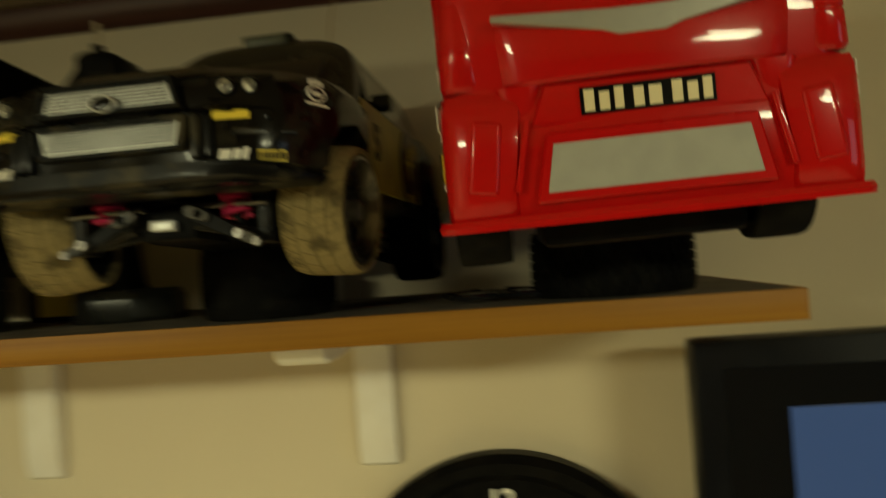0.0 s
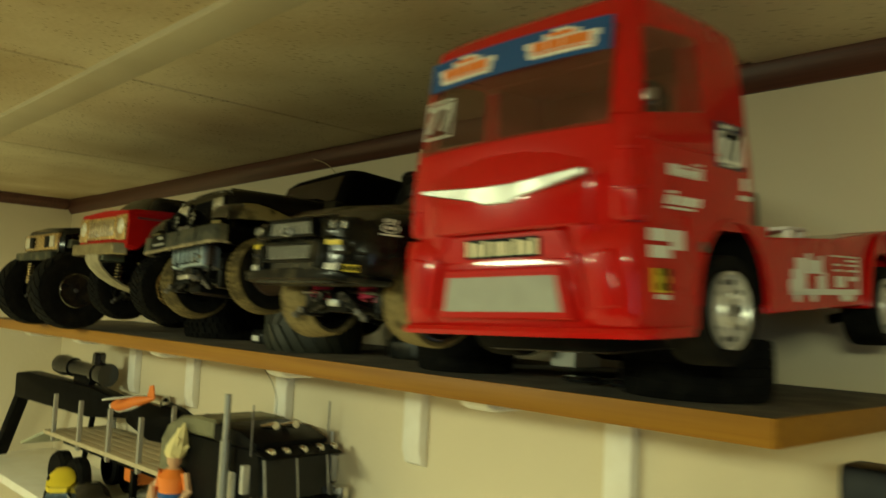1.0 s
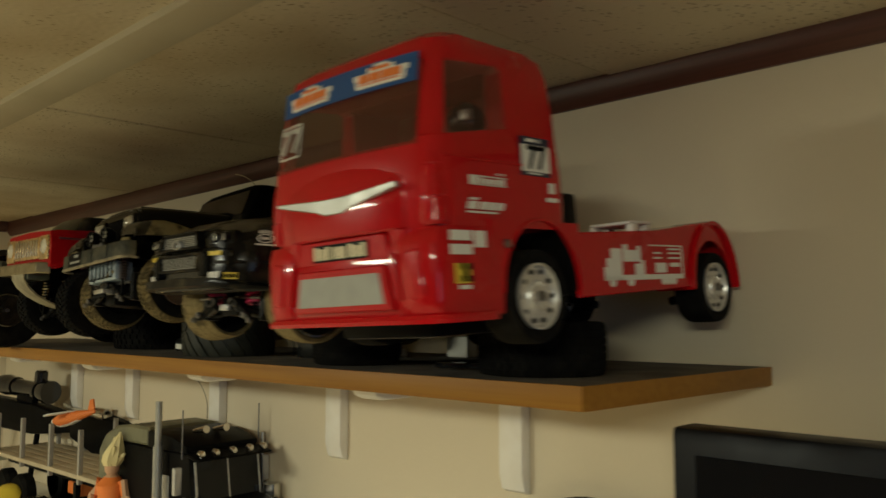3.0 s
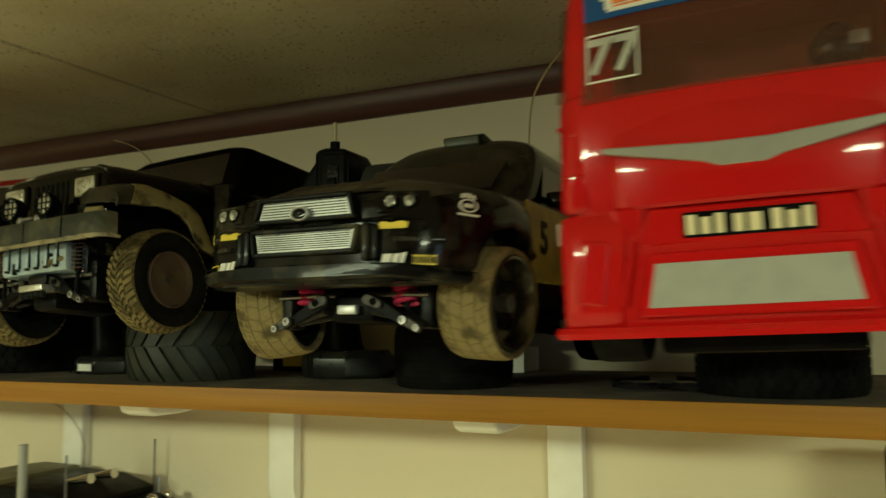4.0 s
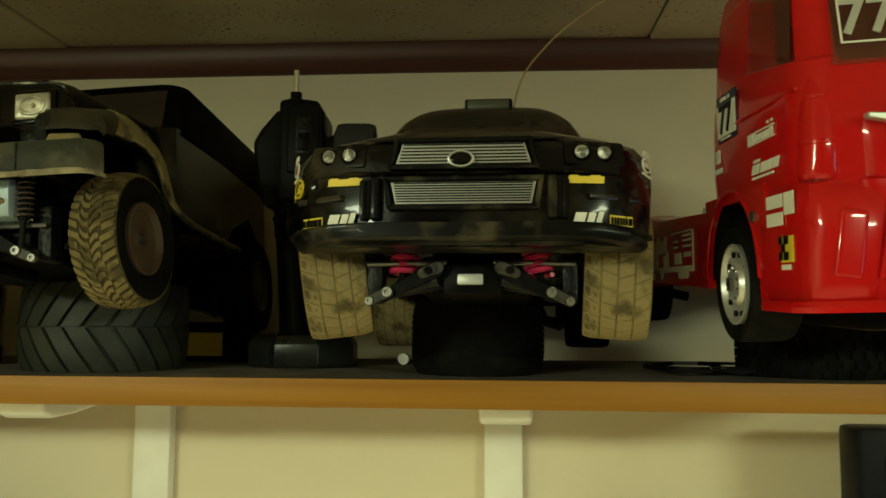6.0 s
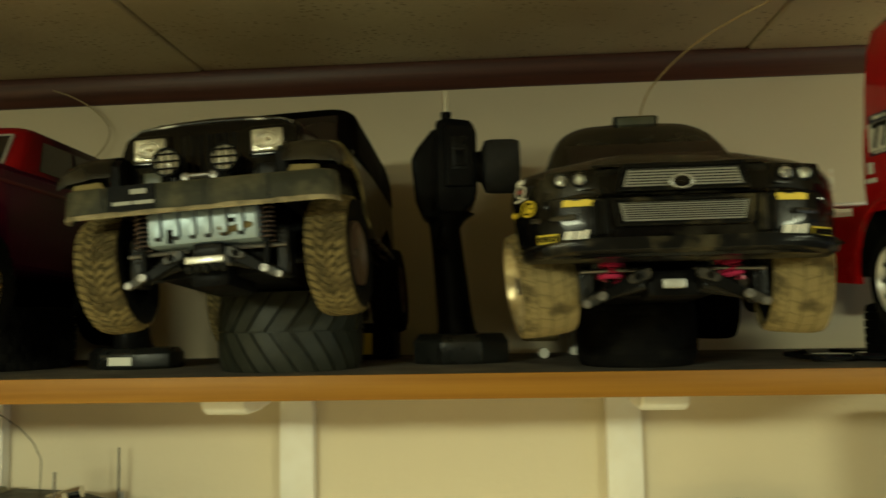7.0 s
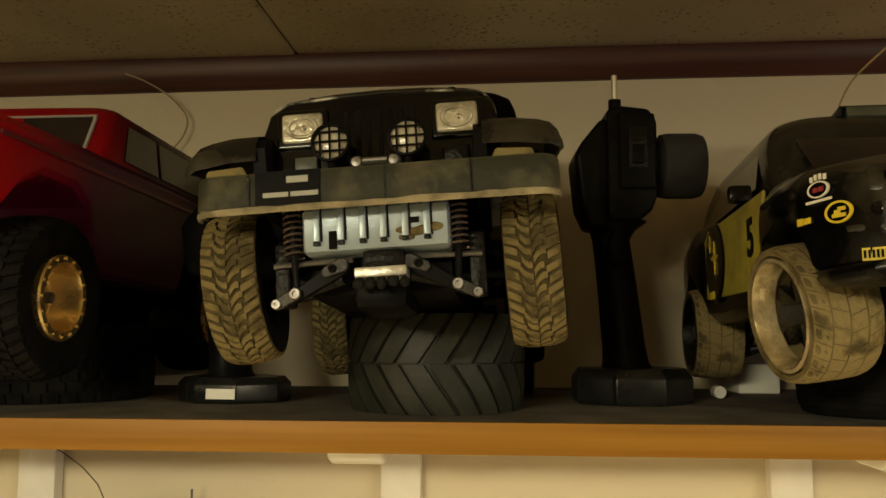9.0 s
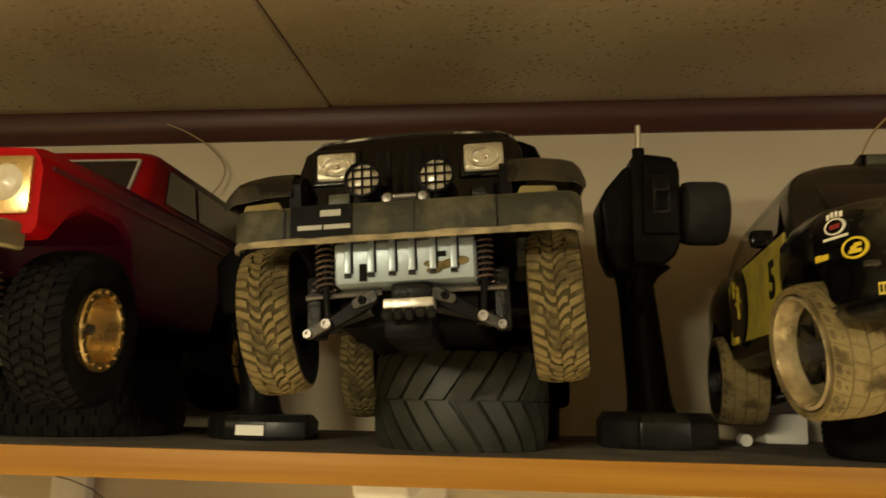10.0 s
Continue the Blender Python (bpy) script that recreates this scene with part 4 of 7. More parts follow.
        shield += [(u - 0.0180, u - 0.0095, 0.0136, 0.0190, -0.0028, ORANGE, "sticker_bar"), (u - 0.0080, u + 0.0005, 0.0136, 0.0190, -0.0028, ORANGE, "sticker_bar"), (u + 0.0020, u + 0.0180, 0.0136, 0.0190, -0.0028, ORANGE, "sticker_bar")]
        for uu0, uu1, v0, v1, d, mm, nm in shield:
            o = part(nm, bowed(uu0, uu1, v0, v1, d, 4), mm, body)
            o.matrix_basis = lean
        letters("77", 0.0240, lean @ pose(-0.0530, -0.0060, -0.0120, 90, 0, -5.2), CREAM, body, "race_number")
    for u0, u1, v0, v1 in ((-0.0650, -0.0410, -0.0240, -0.0232), (-0.0650, -0.0410, -0.0008, 0.0000), (-0.0650, -0.0642, -0.0240, 0.0), (-0.0418, -0.0410, -0.0240, 0.0)):
        o = part("number_border", bowed(u0, u1, v0, v1, -0.0022, 4), CREAM, body)
        o.matrix_basis = lean
    # stickers on both cab sides
    for s in (1, -1):
        face = lambda y, z, d=0.0: pose(s * (0.0834 + d - max(0.0, (z - 0.098)) * 0.085), y, z, 0, 0, 90 * s) @ pose(0, 0, 0, -5 if z > 0.098 else 0, 0, 0)
        side = lambda y, z, d=0.0: pose(s * (0.0842 + d), y, z, 0, 0, 90 * s)
        y77 = F + 0.0965
        plate(body, "number_panel", face(y77, 0.0925, 0.0000), 0.0325, 0.0262, NAVY, "navy number sticker")
        plate(body, "number_field", face(y77, 0.0910, 0.0007), 0.0305, 0.0180, CREAM, "white number field")
        letters("77", 0.0215, face(y77, 0.0908, 0.0015) @ pose(0, 0, 0, 90), BLACKP, body, "race_number")
        bars(body, "sticker_bar", face(y77, 0.1032, 0.0008), 0.024, 0.0022, CREAM, [(0.1, 0.5, 0, 1), (0.62, 0.72, 0, 1)])
        bars(body, "sticker_bar", face(y77, 0.0808, 0.0008), 0.020, 0.0010, CREAM, [(0, 0.8, 0, 1)])
        bars(body, "sticker_bar", face(F + 0.045, 0.0735, 0.0006), 0.036, 0.0085, CREAM, [(0, 1, 0, 0.08), (0, 1, 0.62, 0.7), (0, 0.05, 0, 0.7), (0.06, 0.2, 0.1, 0.6), (0.25, 0.33, 0.12, 0.58), (0.37, 0.45, 0.12, 0.5), (0.49, 0.57, 0.12, 0.5), (0.61, 0.69, 0.12, 0.5), (0.73, 0.81, 0.12, 0.5), (0.85, 0.95, 0.12, 0.58), (0.75, 0.8, 0.85, 1.0), (0.9, 0.95, 0.85, 1.0)])
        bars(body, "sticker_bar", face(F + 0.041, 0.0565, 0.0006), 0.036, 0.0095, CREAM, [(0, 0.8, 0, 0.12), (0.0, 0.24, 0.25, 0.75), (0.08, 0.3, 0.85, 1.0), (0.32, 0.52, 0.25, 0.75), (0.56, 0.74, 0.25, 0.75), (0.78, 0.96, 0.25, 0.75)], "", 0.5)
        bars(body, "sticker_bar", side(F + 0.022, 0.0335, 0.0006), 0.033, 0.0145, CREAM, [(0, 0.58, 0.58, 1), (0, 0.58, 0.0, 0.42), (0.66, 0.98, 0.30, 1.0)])
        plate(body, "flag_sticker", side(F + 0.016, 0.0150, 0.0003), 0.0140, 0.0120, YELLOW, "yellow chequered sticker")
        bars(body, "flag_check", side(F + 0.018, 0.0155, 0.0014), 0.0100, 0.0110, BLACKP, [(0, 0.3, 0.66, 1), (0.6, 1, 0.66, 1), (0.3, 0.6, 0.33, 0.66), (0, 0.3, 0, 0.33), (0.6, 1, 0, 0.33)])
        bars(body, "sticker_bar", side(F + 0.017, 0.0065, 0.0006), 0.010, 0.003, CREAM, [(0, 1, 0.2, 1)])
        bars(body, "sticker_bar", face(F + 0.113, 0.0690, 0.0006), 0.013, 0.0130, CREAM, [(0.25, 0.75, 0.45, 1), (0.0, 1.0, 0, 0.22)])
        part("body_screw", rod((s * 0.0835, F + 0.060, 0.0335), (s * 0.0855, F + 0.060, 0.0335), 0.0030), STEEL, body)
    # driver's helmet behind the window
    bm = bmesh.new()
    bmesh.ops.create_uvsphere(bm, u_segments=20, v_segments=12, radius=0.0135)
    # load bed with side skirts and rear arches
    bed = new("load_bed")
    bed.parent = T
    for s in (1, -1):
        arc = [(0.2705 + 0.0390 * math.cos(radians(a)), 0.001 + 0.0400 * math.sin(radians(a))) for a in range(180, -1, -10)]
        out = [(0.0525, -0.0035), (0.2290, 0.0005)] + arc + [(0.3165, -0.001), (0.311, 0.030), (0.292, 0.053), (0.272, 0.059), (0.245, 0.0555), (0.17, 0.0475), (0.0525, 0.0425)]
        part("side_skirt", prism(out, "x", s * 0.0795, s * 0.0830, 0.0008), RED, bed)
        lip = [(0.2705 + 0.0475 * math.cos(radians(a)), -0.002 + 0.0610 * math.sin(radians(a))) for a in range(0, 181, 10)]
        part("wheel_arch", prism([(0.2705 + 0.0440 * math.cos(radians(a)), -0.002 + 0.0570 * math.sin(radians(a))) for a in range(180, -1, -10)] + lip, "x", s * 0.050, s * 0.0872, 0.0008), RED, bed)
        m = pose(s * 0.0830, 0.148, 0.0205, 0, 0, 90 * s)
        bars(bed, "lorry_picture", m @ pose(0, -0.0004, 0), 0.125, 0.033, CREAM, [(0.0, 0.20, 0.12, 0.42), (0.03, 0.20, 0.42, 0.62), (0.08, 0.20, 0.62, 0.85), (0.0, 1.0, 0.12, 0.24), (0.55, 1.0, 0.93, 0.96), (0.985, 1.0, 0.24, 0.96)], "white lorry picture sticker")
        bars(bed, "sticker_bar", m @ pose(0, -0.0006, 0), 0.125, 0.033, CREAM, [(0.22, 0.27, 0.55, 0.95), (0.28, 0.33, 0.55, 0.82), (0.34, 0.38, 0.55, 0.82), (0.39, 0.43, 0.55, 0.92), (0.36, 0.42, 0.20, 0.50), (0.43, 0.47, 0.20, 0.58), (0.62, 0.68, 0.28, 0.52), (0.69, 0.76, 0.28, 0.52), (0.60, 0.70, 0.62, 0.66), (0.60, 0.70, 0.74, 0.78), (0.80, 0.96, 0.62, 0.66), (0.80, 0.96, 0.74, 0.78), (0.82, 0.95, 0.42, 0.52), (0.80, 0.96, 0.84, 0.88)])
        for cy in (0.085, 0.30, 0.72, 0.79, 0.86):
            o = part("picture_wheel", spin([(-0.0012, 0.0005), (-0.0012, 0.0042), (-0.0004, 0.0042)], "y", 16), CREAM, bed)
            o.matrix_basis = m @ pose((cy - 0.5) * 0.125, 0, (0.10 - 0.5) * 0.033)
    part("deck", prism([(0.045, 0.043), (0.17, 0.0478), (0.245, 0.0558), (0.275, 0.0588), (0.295, 0.052), (0.295, 0.049), (0.275, 0.0555), (0.245, 0.0525), (0.17, 0.0445), (0.045, 0.0395)], "x", -0.0795, 0.0795), RED, bed)
    part("fifth_wheel", prism([(-0.022, 0.236), (-0.025, 0.258), (-0.022, 0.278), (-0.008, 0.283), (-0.004, 0.270), (0.004, 0.270), (0.008, 0.283), (0.022, 0.278), (0.025, 0.258), (0.022, 0.236)], "z", 0.0620, 0.0652, 0.001), WHITE, bed, "white coupling plate")
    for x in (-0.020, 0.020):
        for y in (0.244, 0.268):
            part("coupling_foot", box(x - 0.004, x + 0.004, y - 0.006, y + 0.004, 0.0540, 0.0620, 0.001), WHITE, bed)
    part("air_filter", box(0.050, 0.070, 0.056, 0.075, 0.040, 0.074, 0.004), BLACKP, T, "black box behind the cab")
    part("helmet", moved(bm, pose(0.0440, F + 0.075, 0.1215)), HELMET, T, "dark blue driver helmet")
    part("helmet_visor", box(0.0490, 0.0570, F + 0.0610, F + 0.0660, 0.1195, 0.1265, 0.001), SILVER, T)
    # plain pale lumps stand for the toy driver's gloved hands
    for x, z in ((0.026, 0.1075), (0.044, 0.1085)):
        part("glove_lump", spin([(0.0, 0.0060), (0.004, 0.0055), (0.0065, 0.003), (0.007, 0.0003)], "z", 14, (x, F + 0.040, z - 0.011)), BEIGE, T, "small pale lump for the toy driver's glove")
    part("chassis", box(-0.045, 0.045, F + 0.03, 0.060, -0.024, 0.012, 0.004), BLACKP, T)
    part("frame_rail", box(-0.040, 0.040, 0.061, 0.30, -0.001, 0.018, 0.003), BLACKP, T)
    for y in (0.0, 0.2685):
        for s in (1, -1):
            wheel(T, y, -0.0008, 0.0865, s, 0.0338, 0.027, 0.0220, "plain", RUBBER, ALU, "truck")
            part("suspension_arm", rod((s * 0.04, y, -0.012), (s * 0.075, y, -0.004), 0.004), BLACKP, T)
    return T


race_truck()
loose_tyre(0.309, 0.812, 0.054, 0.043, 0.030, "square", RUBBER, "wide black block-tread tyre lying under the red truck")

# ---- black rally car ----


def station(y, hb, hm, ht, zb, zl, zh, zt, crown):
    """A car body's cross-section: half widths at the bottom, the waist and the top, and their heights."""
    half = [(hb, zb), (hm, zl), (hm + 0.001, (zl + zh) / 2), (hm, zh), ((hm + ht) / 2 + 0.004, zh + (zt - zh) * 0.65), (ht, zt), (ht * 0.55, zt + crown * 0.8)]
    return [(x, y, z) for x, z in half] + [(0, y, zt + crown)] + [(-x, y, z) for x, z in half[::-1]] + [(0, y, zb)]


def bolt(parent, x, y, z, r=0.0028, material=None):
    """A round-headed screw that faces forward, with a sunk socket."""
    return part("pivot_screw", spin([(y + 0.002, r * 0.9), (y - 0.0008, r), (y - 0.0014, r * 0.86), (y - 0.0014, r * 0.45), (y - 0.0004, r * 0.40), (y - 0.0004, 0.0002)], "y", 14, (x, 0, z)), material or STEEL, parent)


def link_plate(parent, name, p, q, w0, w1, y, thick, material):
    """A flat suspension link with round ends from p to q, each (x, z), that lies across the car."""
    p, q = Vector((p[0], 0, p[1])), Vector((q[0], 0, q[1]))
    d = (q - p).normalized()
    n = Vector((-d.z, 0, d.x))
    out = []
    for c, w, a0 in ((p, w0, 90), (q, w1, -90)):
        for i in range(7):
            a = radians(a0 + 30 * i)
            v = c + d * (w * math.cos(a)) + n * (w * math.sin(a))
            out.append((v.x, v.z))
    return part(name, prism(out, "y", y, y + thick, 0.0005), material, parent)


def suspension(parent, y, reach, z, shock, spring, wide=0.0047, turns=8, front=True):
    """Both sides of one axle: double wishbones with screws, uprights and coil-over shocks."""
    for s in (1, -1):
        face = y - 0.016 if front else y + 0.012
        part("lower_arm", rod((s * 0.016, y + 0.012, z - 0.002), (s * reach, y, z - 0.009), 0.0028, rod((s * 0.016, y - 0.012, z - 0.002), (s * reach, y - 0.004, z - 0.009), 0.0028)), GREYCH, parent)
        link_plate(parent, "arm_plate", (s * 0.017, z + 0.0035), (s * (reach - 0.006), z - 0.011), 0.0042, 0.0026, face, 0.0035, BLACKP)
        link_plate(parent, "arm_end", (s * (reach - 0.009), z - 0.0085), (s * reach, z - 0.013), 0.0028, 0.0027, face - 0.0025, 0.0025, DULLGREY)
        bolt(parent, s * (reach - 0.009), face - 0.0025, z - 0.0085)
        bolt(parent, s * reach, face - 0.0025, z - 0.013, 0.0024)
        link_plate(parent, "arm_mount", (s * 0.016, z + 0.004), (s * 0.0235, z + 0.001), 0.0034, 0.0026, face - 0.0022, 0.0022, DULLGREY)
        bolt(parent, s * 0.0205, face - 0.0022, z + 0.0024, 0.0021, RUBBER)
        part("upper_arm", rod((s * 0.026, y, z + 0.017), (s * reach, y, z + 0.013), 0.0020), GREYCH, parent)
        part("knuckle", box(s * reach - 0.0035, s * reach + 0.0045, y - 0.008, y + 0.007, z - 0.013, z + 0.018, 0.002), GREYCH, parent)
        part("steering_rod", rod((s * 0.012, face + 0.006, z + 0.0075), (s * (reach + 0.003), face + 0.006, z + 0.0065), 0.0014, None, 8), STEEL, parent)
        a, b = (s * shock[0], y + shock[1], z + shock[2]), (s * shock[3], y + shock[1], z + shock[4])
        sh = part("shock_absorber", rod(a, b, 0.0026, rod(b, (s * (reach - 0.009), y + shock[1], z - 0.0085), 0.0017)), BLACKP, parent)
        part("spring", coil(a, b, wide, 0.0006 if turns > 4 else 0.0015, turns), spring, sh)


def rally_car():
    C = thing("toy_rally_car", pose(0.0815, 0.690, 1.8585, -2.5, 0.0, -2.2), "dusty black radio-controlled rally car with yellow stickers, propped on a tyre", "toy car")
    Y = -0.690
    rows = []
    for y, hb, hm, ht, zb, zl, zh, zt, cr in (
            (0.6125, 0.030, 0.040, 0.034, 0.010, 0.016, 0.046, 0.0505, 0.002),
            (0.6145, 0.056, 0.062, 0.055, 0.007, 0.014, 0.046, 0.0525, 0.003),
            (0.620, 0.068, 0.074, 0.062, 0.007, 0.014, 0.046, 0.0545, 0.005),
            (0.630, 0.076, 0.081, 0.064, 0.008, 0.015, 0.047, 0.0580, 0.007),
            (0.642, 0.080, 0.086, 0.066, 0.009, 0.016, 0.050, 0.0620, 0.007),
            (0.648, 0.081, 0.088, 0.067, 0.010, 0.017, 0.051, 0.0640, 0.007),
            (0.650, 0.081, 0.089, 0.067, 0.020, 0.024, 0.052, 0.0645, 0.007),
            (0.662, 0.082, 0.091, 0.068, 0.036, 0.038, 0.054, 0.0670, 0.007),
            (0.690, 0.083, 0.092, 0.068, 0.043, 0.044, 0.057, 0.0700, 0.007),
            (0.716, 0.083, 0.091, 0.068, 0.036, 0.038, 0.057, 0.0720, 0.007),
            (0.728, 0.082, 0.088, 0.068, 0.018, 0.022, 0.057, 0.0730, 0.007),
            (0.732, 0.080, 0.086, 0.068, 0.004, 0.010, 0.056, 0.0735, 0.007),
            (0.780, 0.080, 0.085, 0.068, 0.004, 0.010, 0.057, 0.0760, 0.005),
            (0.860, 0.080, 0.085, 0.068, 0.004, 0.010, 0.058, 0.0790, 0.004),
            (0.880, 0.080, 0.086, 0.068, 0.006, 0.012, 0.060, 0.0820, 0.004),
            (0.885, 0.081, 0.089, 0.068, 0.022, 0.024, 0.061, 0.0830, 0.004),
            (0.920, 0.083, 0.092, 0.068, 0.044, 0.045, 0.064, 0.0850, 0.004),
            (0.955, 0.081, 0.089, 0.068, 0.024, 0.026, 0.062, 0.0850, 0.004),
            (0.962, 0.078, 0.086, 0.066, 0.012, 0.018, 0.060, 0.0840, 0.004),
            (0.990, 0.066, 0.074, 0.060, 0.014, 0.022, 0.058, 0.0820, 0.003),
            (0.998, 0.050, 0.058, 0.050, 0.018, 0.026, 0.056, 0.0780, 0.002)):
        rows.append(station(y + Y, hb, hm, ht, zb, zl, zh, zt, cr))
    body = part("body_shell", rings(rows), BLACKCAR, C)
    rows = []
    for z, y0, y1, w, r in ((0.066, 0.732, 0.992, 0.0740, 0.02), (0.078, 0.746, 0.992, 0.0730, 0.02), (0.090, 0.760, 0.990, 0.0700, 0.02), (0.107, 0.776, 0.986, 0.0655, 0.020), (0.120, 0.790, 0.980, 0.0600, 0.020), (0.1270, 0.800, 0.974, 0.0550, 0.020), (0.1318, 0.810, 0.966, 0.0500, 0.018), (0.1342, 0.826, 0.952, 0.0380, 0.014)):
        rows.append(rrect(w, y0 + Y, y1 + Y, z, r, 5, 0.008))
    gh = part("greenhouse", rings(rows), BLACKCAR, C)
    part("windscreen", moved(box(-0.054, 0.054, -0.0008, 0.0004, -0.022, 0.018, 0.0004), pose(0, 0.7565 + Y, 0.0955, -48)), GLASS, gh, "dusty dark windscreen")
    part("roof_spoiler", box(-0.046, 0.046, 0.962 + Y, 0.994 + Y, 0.1265, 0.1315, 0.002), BLACKCAR, C)
    for s in (1, -1):
        part("side_window", moved(prism([(-0.080, -0.014), (0.085, -0.014), (0.055, 0.019), (-0.045, 0.019)], "x", s * 0.0002, s * 0.001), pose(s * 0.0700, 0.860 + Y, 0.093) @ pose(0, 0, 0, 0, -s * 21.5, 0)), GLASS, gh)
        part("door_mirror", box(s * 0.083 - 0.007, s * 0.083 + 0.007, 0.786 + Y, 0.796 + Y, 0.074, 0.085, 0.003), BLACKCAR, C)
    part("roof_scoop", prism([(0.808 + Y, 0.1270), (0.802 + Y, 0.1378), (0.808 + Y, 0.1400), (0.856 + Y, 0.1340), (0.856 + Y, 0.1270)], "x", -0.0150, 0.0190, 0.0018, None, 2), BLACKCAR, C)
    part("scoop_mouth", box(-0.0125, 0.0165, 0.8010 + Y, 0.8045 + Y, 0.1310, 0.1372, 0.0006), GREENGL, C)
    # nose: grilles, lamps, mouldings
    fr = 0.6120 + Y
    bezel = mat("worn_bezel_black", (0.004, 0.004, 0.0042), 0.30, col2=(0.100, 0.084, 0.046), scale=48, amount=0.65, coat=0.05, spec=0.08, detail=8, sharp=(0.52, 0.68))

    def ring(name, lo, hi, wl, wh, edge, y0, y1, material):
        """A raised frame round a grille, wider at one side; edge: its breadth."""
        out = [(-wl, lo), (wl, lo), (wh, hi), (-wh, hi)]
        inn = [(-wl + edge, lo + edge), (wl - edge, lo + edge), (wh - edge, hi - edge), (-wh + edge, hi - edge)]
        bm = None
        for k in range(4):
            q = [out[k], out[(k + 1) % 4], inn[(k + 1) % 4], inn[k]]
            bm = prism(q, "y", y0, y1, 0.0006, bm)
        return part(name, bm, material, C)
    for lo, hi, wl, wh, n in ((0.0425, 0.0548, 0.0330, 0.0300, 6), (0.0238, 0.0368, 0.0330, 0.0352, 8)):
        fm = ring("grille_frame", lo - 0.0012, hi + 0.0012, wl + 0.0015, wh + 0.0015, 0.0024, fr - 0.0050, fr + 0.01, bezel)
        part("grille", prism([(-wl + 0.002, lo + 0.0015), (wl - 0.002, lo + 0.0015), (wh - 0.002, hi - 0.0015), (-wh + 0.002, hi - 0.0015)], "y", fr - 0.0030, fr + 0.002, 0.0), WINGSIL, fm, "silver grille sticker")
        for i in range(n):
            z = lo + 0.0026 + (hi - lo - 0.0046) * i / (n - 1)
            w = wl + (wh - wl) * (z - lo) / (hi - lo) - 0.003
            part("grille_slat", box(-w, w, fr - 0.0036, fr - 0.0028, z - 0.00028, z + 0.00028), GREYCH, fm)
    em = part("emblem", moved(spin([(-0.0060, 0.0002), (-0.0062, 0.0026), (-0.0060, 0.0030), (-0.003, 0.0034)], "y", 24), pose(-0.0008, fr, 0.0455) @ Matrix.Diagonal((1.6, 1, 1, 1))), CLEANBLK, C, "dark oval emblem")
    part("emblem_rim", moved(spin([(-0.0058, 0.0030), (-0.0068, 0.0033), (-0.0066, 0.0038), (-0.003, 0.0040)], "y", 24), pose(-0.0008, fr, 0.0455) @ Matrix.Diagonal((1.6, 1, 1, 1))), SILVER, em)
    part("hood_edge", rings([[(x, y + Y, z) for x, y, z in ((-w, yy, zz), (w, yy, zz), (w, yy + 0.007, zz + 0.0030), (-w, yy + 0.007, zz + 0.0030))] for w, yy, zz in ((0.034, 0.6105, 0.0552), (0.040, 0.6120, 0.0560), (0.047, 0.6150, 0.0562))]), bezel, C, "dusty hood edge")
    part("splitter", rings([station(y + Y, hb - 0.002, hb + 0.0005, hb - 0.001, z - 0.0062, z - 0.0045, z - 0.001, z + 0.0002, 0) for y, hb, z in ((0.6075, 0.044, 0.0165), (0.6085, 0.060, 0.0160), (0.6145, 0.074, 0.0145), (0.630, 0.0830, 0.0135), (0.646, 0.0860, 0.0135))]), bezel, C, "dusty front lip")
    part("bumper_ledge", rings([[(x, y + Y, z) for x, y, z in ((-w, yy, 0.0394), (w, yy, 0.0394), (w, yy + 0.006, 0.0424), (-w, yy + 0.006, 0.0424))] for w, yy in ((0.052, 0.6085), (0.058, 0.6105), (0.066, 0.6145), (0.073, 0.6190))]), DUSTBLK, C, "dusty bumper ledge")
    rows = [[(x * k, y + Y, z) for x, z in ((-0.034, zz), (-0.030, zz + 0.0030), (0.030, zz + 0.0030), (0.034, zz), (0.0, zz - 0.004))] for y, zz, k in ((0.619, 0.0555, 1.0), (0.640, 0.0660, 1.02), (0.690, 0.0755, 1.08), (0.735, 0.0785, 1.15))]
    part("hood_bulge", rings(rows), BLACKCAR, C)
    for s in (1, -1):
        part("lamp_housing", moved(box(-0.0150, 0.0150, -0.004, 0.006, -0.0065, 0.0065, 0.003), pose(s * 0.0590, 0.6195 + Y, 0.0490, -12, 0, s * 16)), BLACKCAR, C)
        for x in (0.0538, 0.0640):
            c = (s * x, 0.6135 + Y + (0.0024 if x > 0.060 else 0.0), 0.0495)
            part("headlight", spin([(c[1] - 0.0022, 0.0003), (c[1] - 0.0014, 0.0031), (c[1] + 0.001, 0.0034)], "y", 18, (c[0], 0, c[2])), LAMPGLASS, C, "clear round headlamp")
            part("headlight_ring", spin([(c[1] - 0.0012, 0.0034), (c[1] - 0.0017, 0.0038), (c[1] - 0.0008, 0.0043), (c[1] + 0.003, 0.0044)], "y", 18, (c[0], 0, c[2])), CLEANBLK, C)
        part("bumper_duct", box(s * 0.0405 - 0.0022, s * 0.0405 + 0.0022, fr - 0.0040, fr + 0.006, 0.018, 0.0385, 0.0018, None, 3), bezel, C)
        part("bumper_duct", box(s * 0.0462 - 0.0018, s * 0.0462 + 0.0018, fr - 0.0030, fr + 0.006, 0.018, 0.0370, 0.0016, None, 3), bezel, C)
        part("duct_gap", box(s * 0.0434 - 0.0012, s * 0.0434 + 0.0012, fr - 0.0022, fr + 0.004, 0.019, 0.0370), RUBBER, C)
        part("bumper_fold", moved(box(-0.014, 0.014, -0.003, 0.004, -0.0015, 0.0015, 0.001), pose(s * 0.068, 0.6200 + Y, 0.029, 0, 0, s * 30)), DUSTBLK, C)
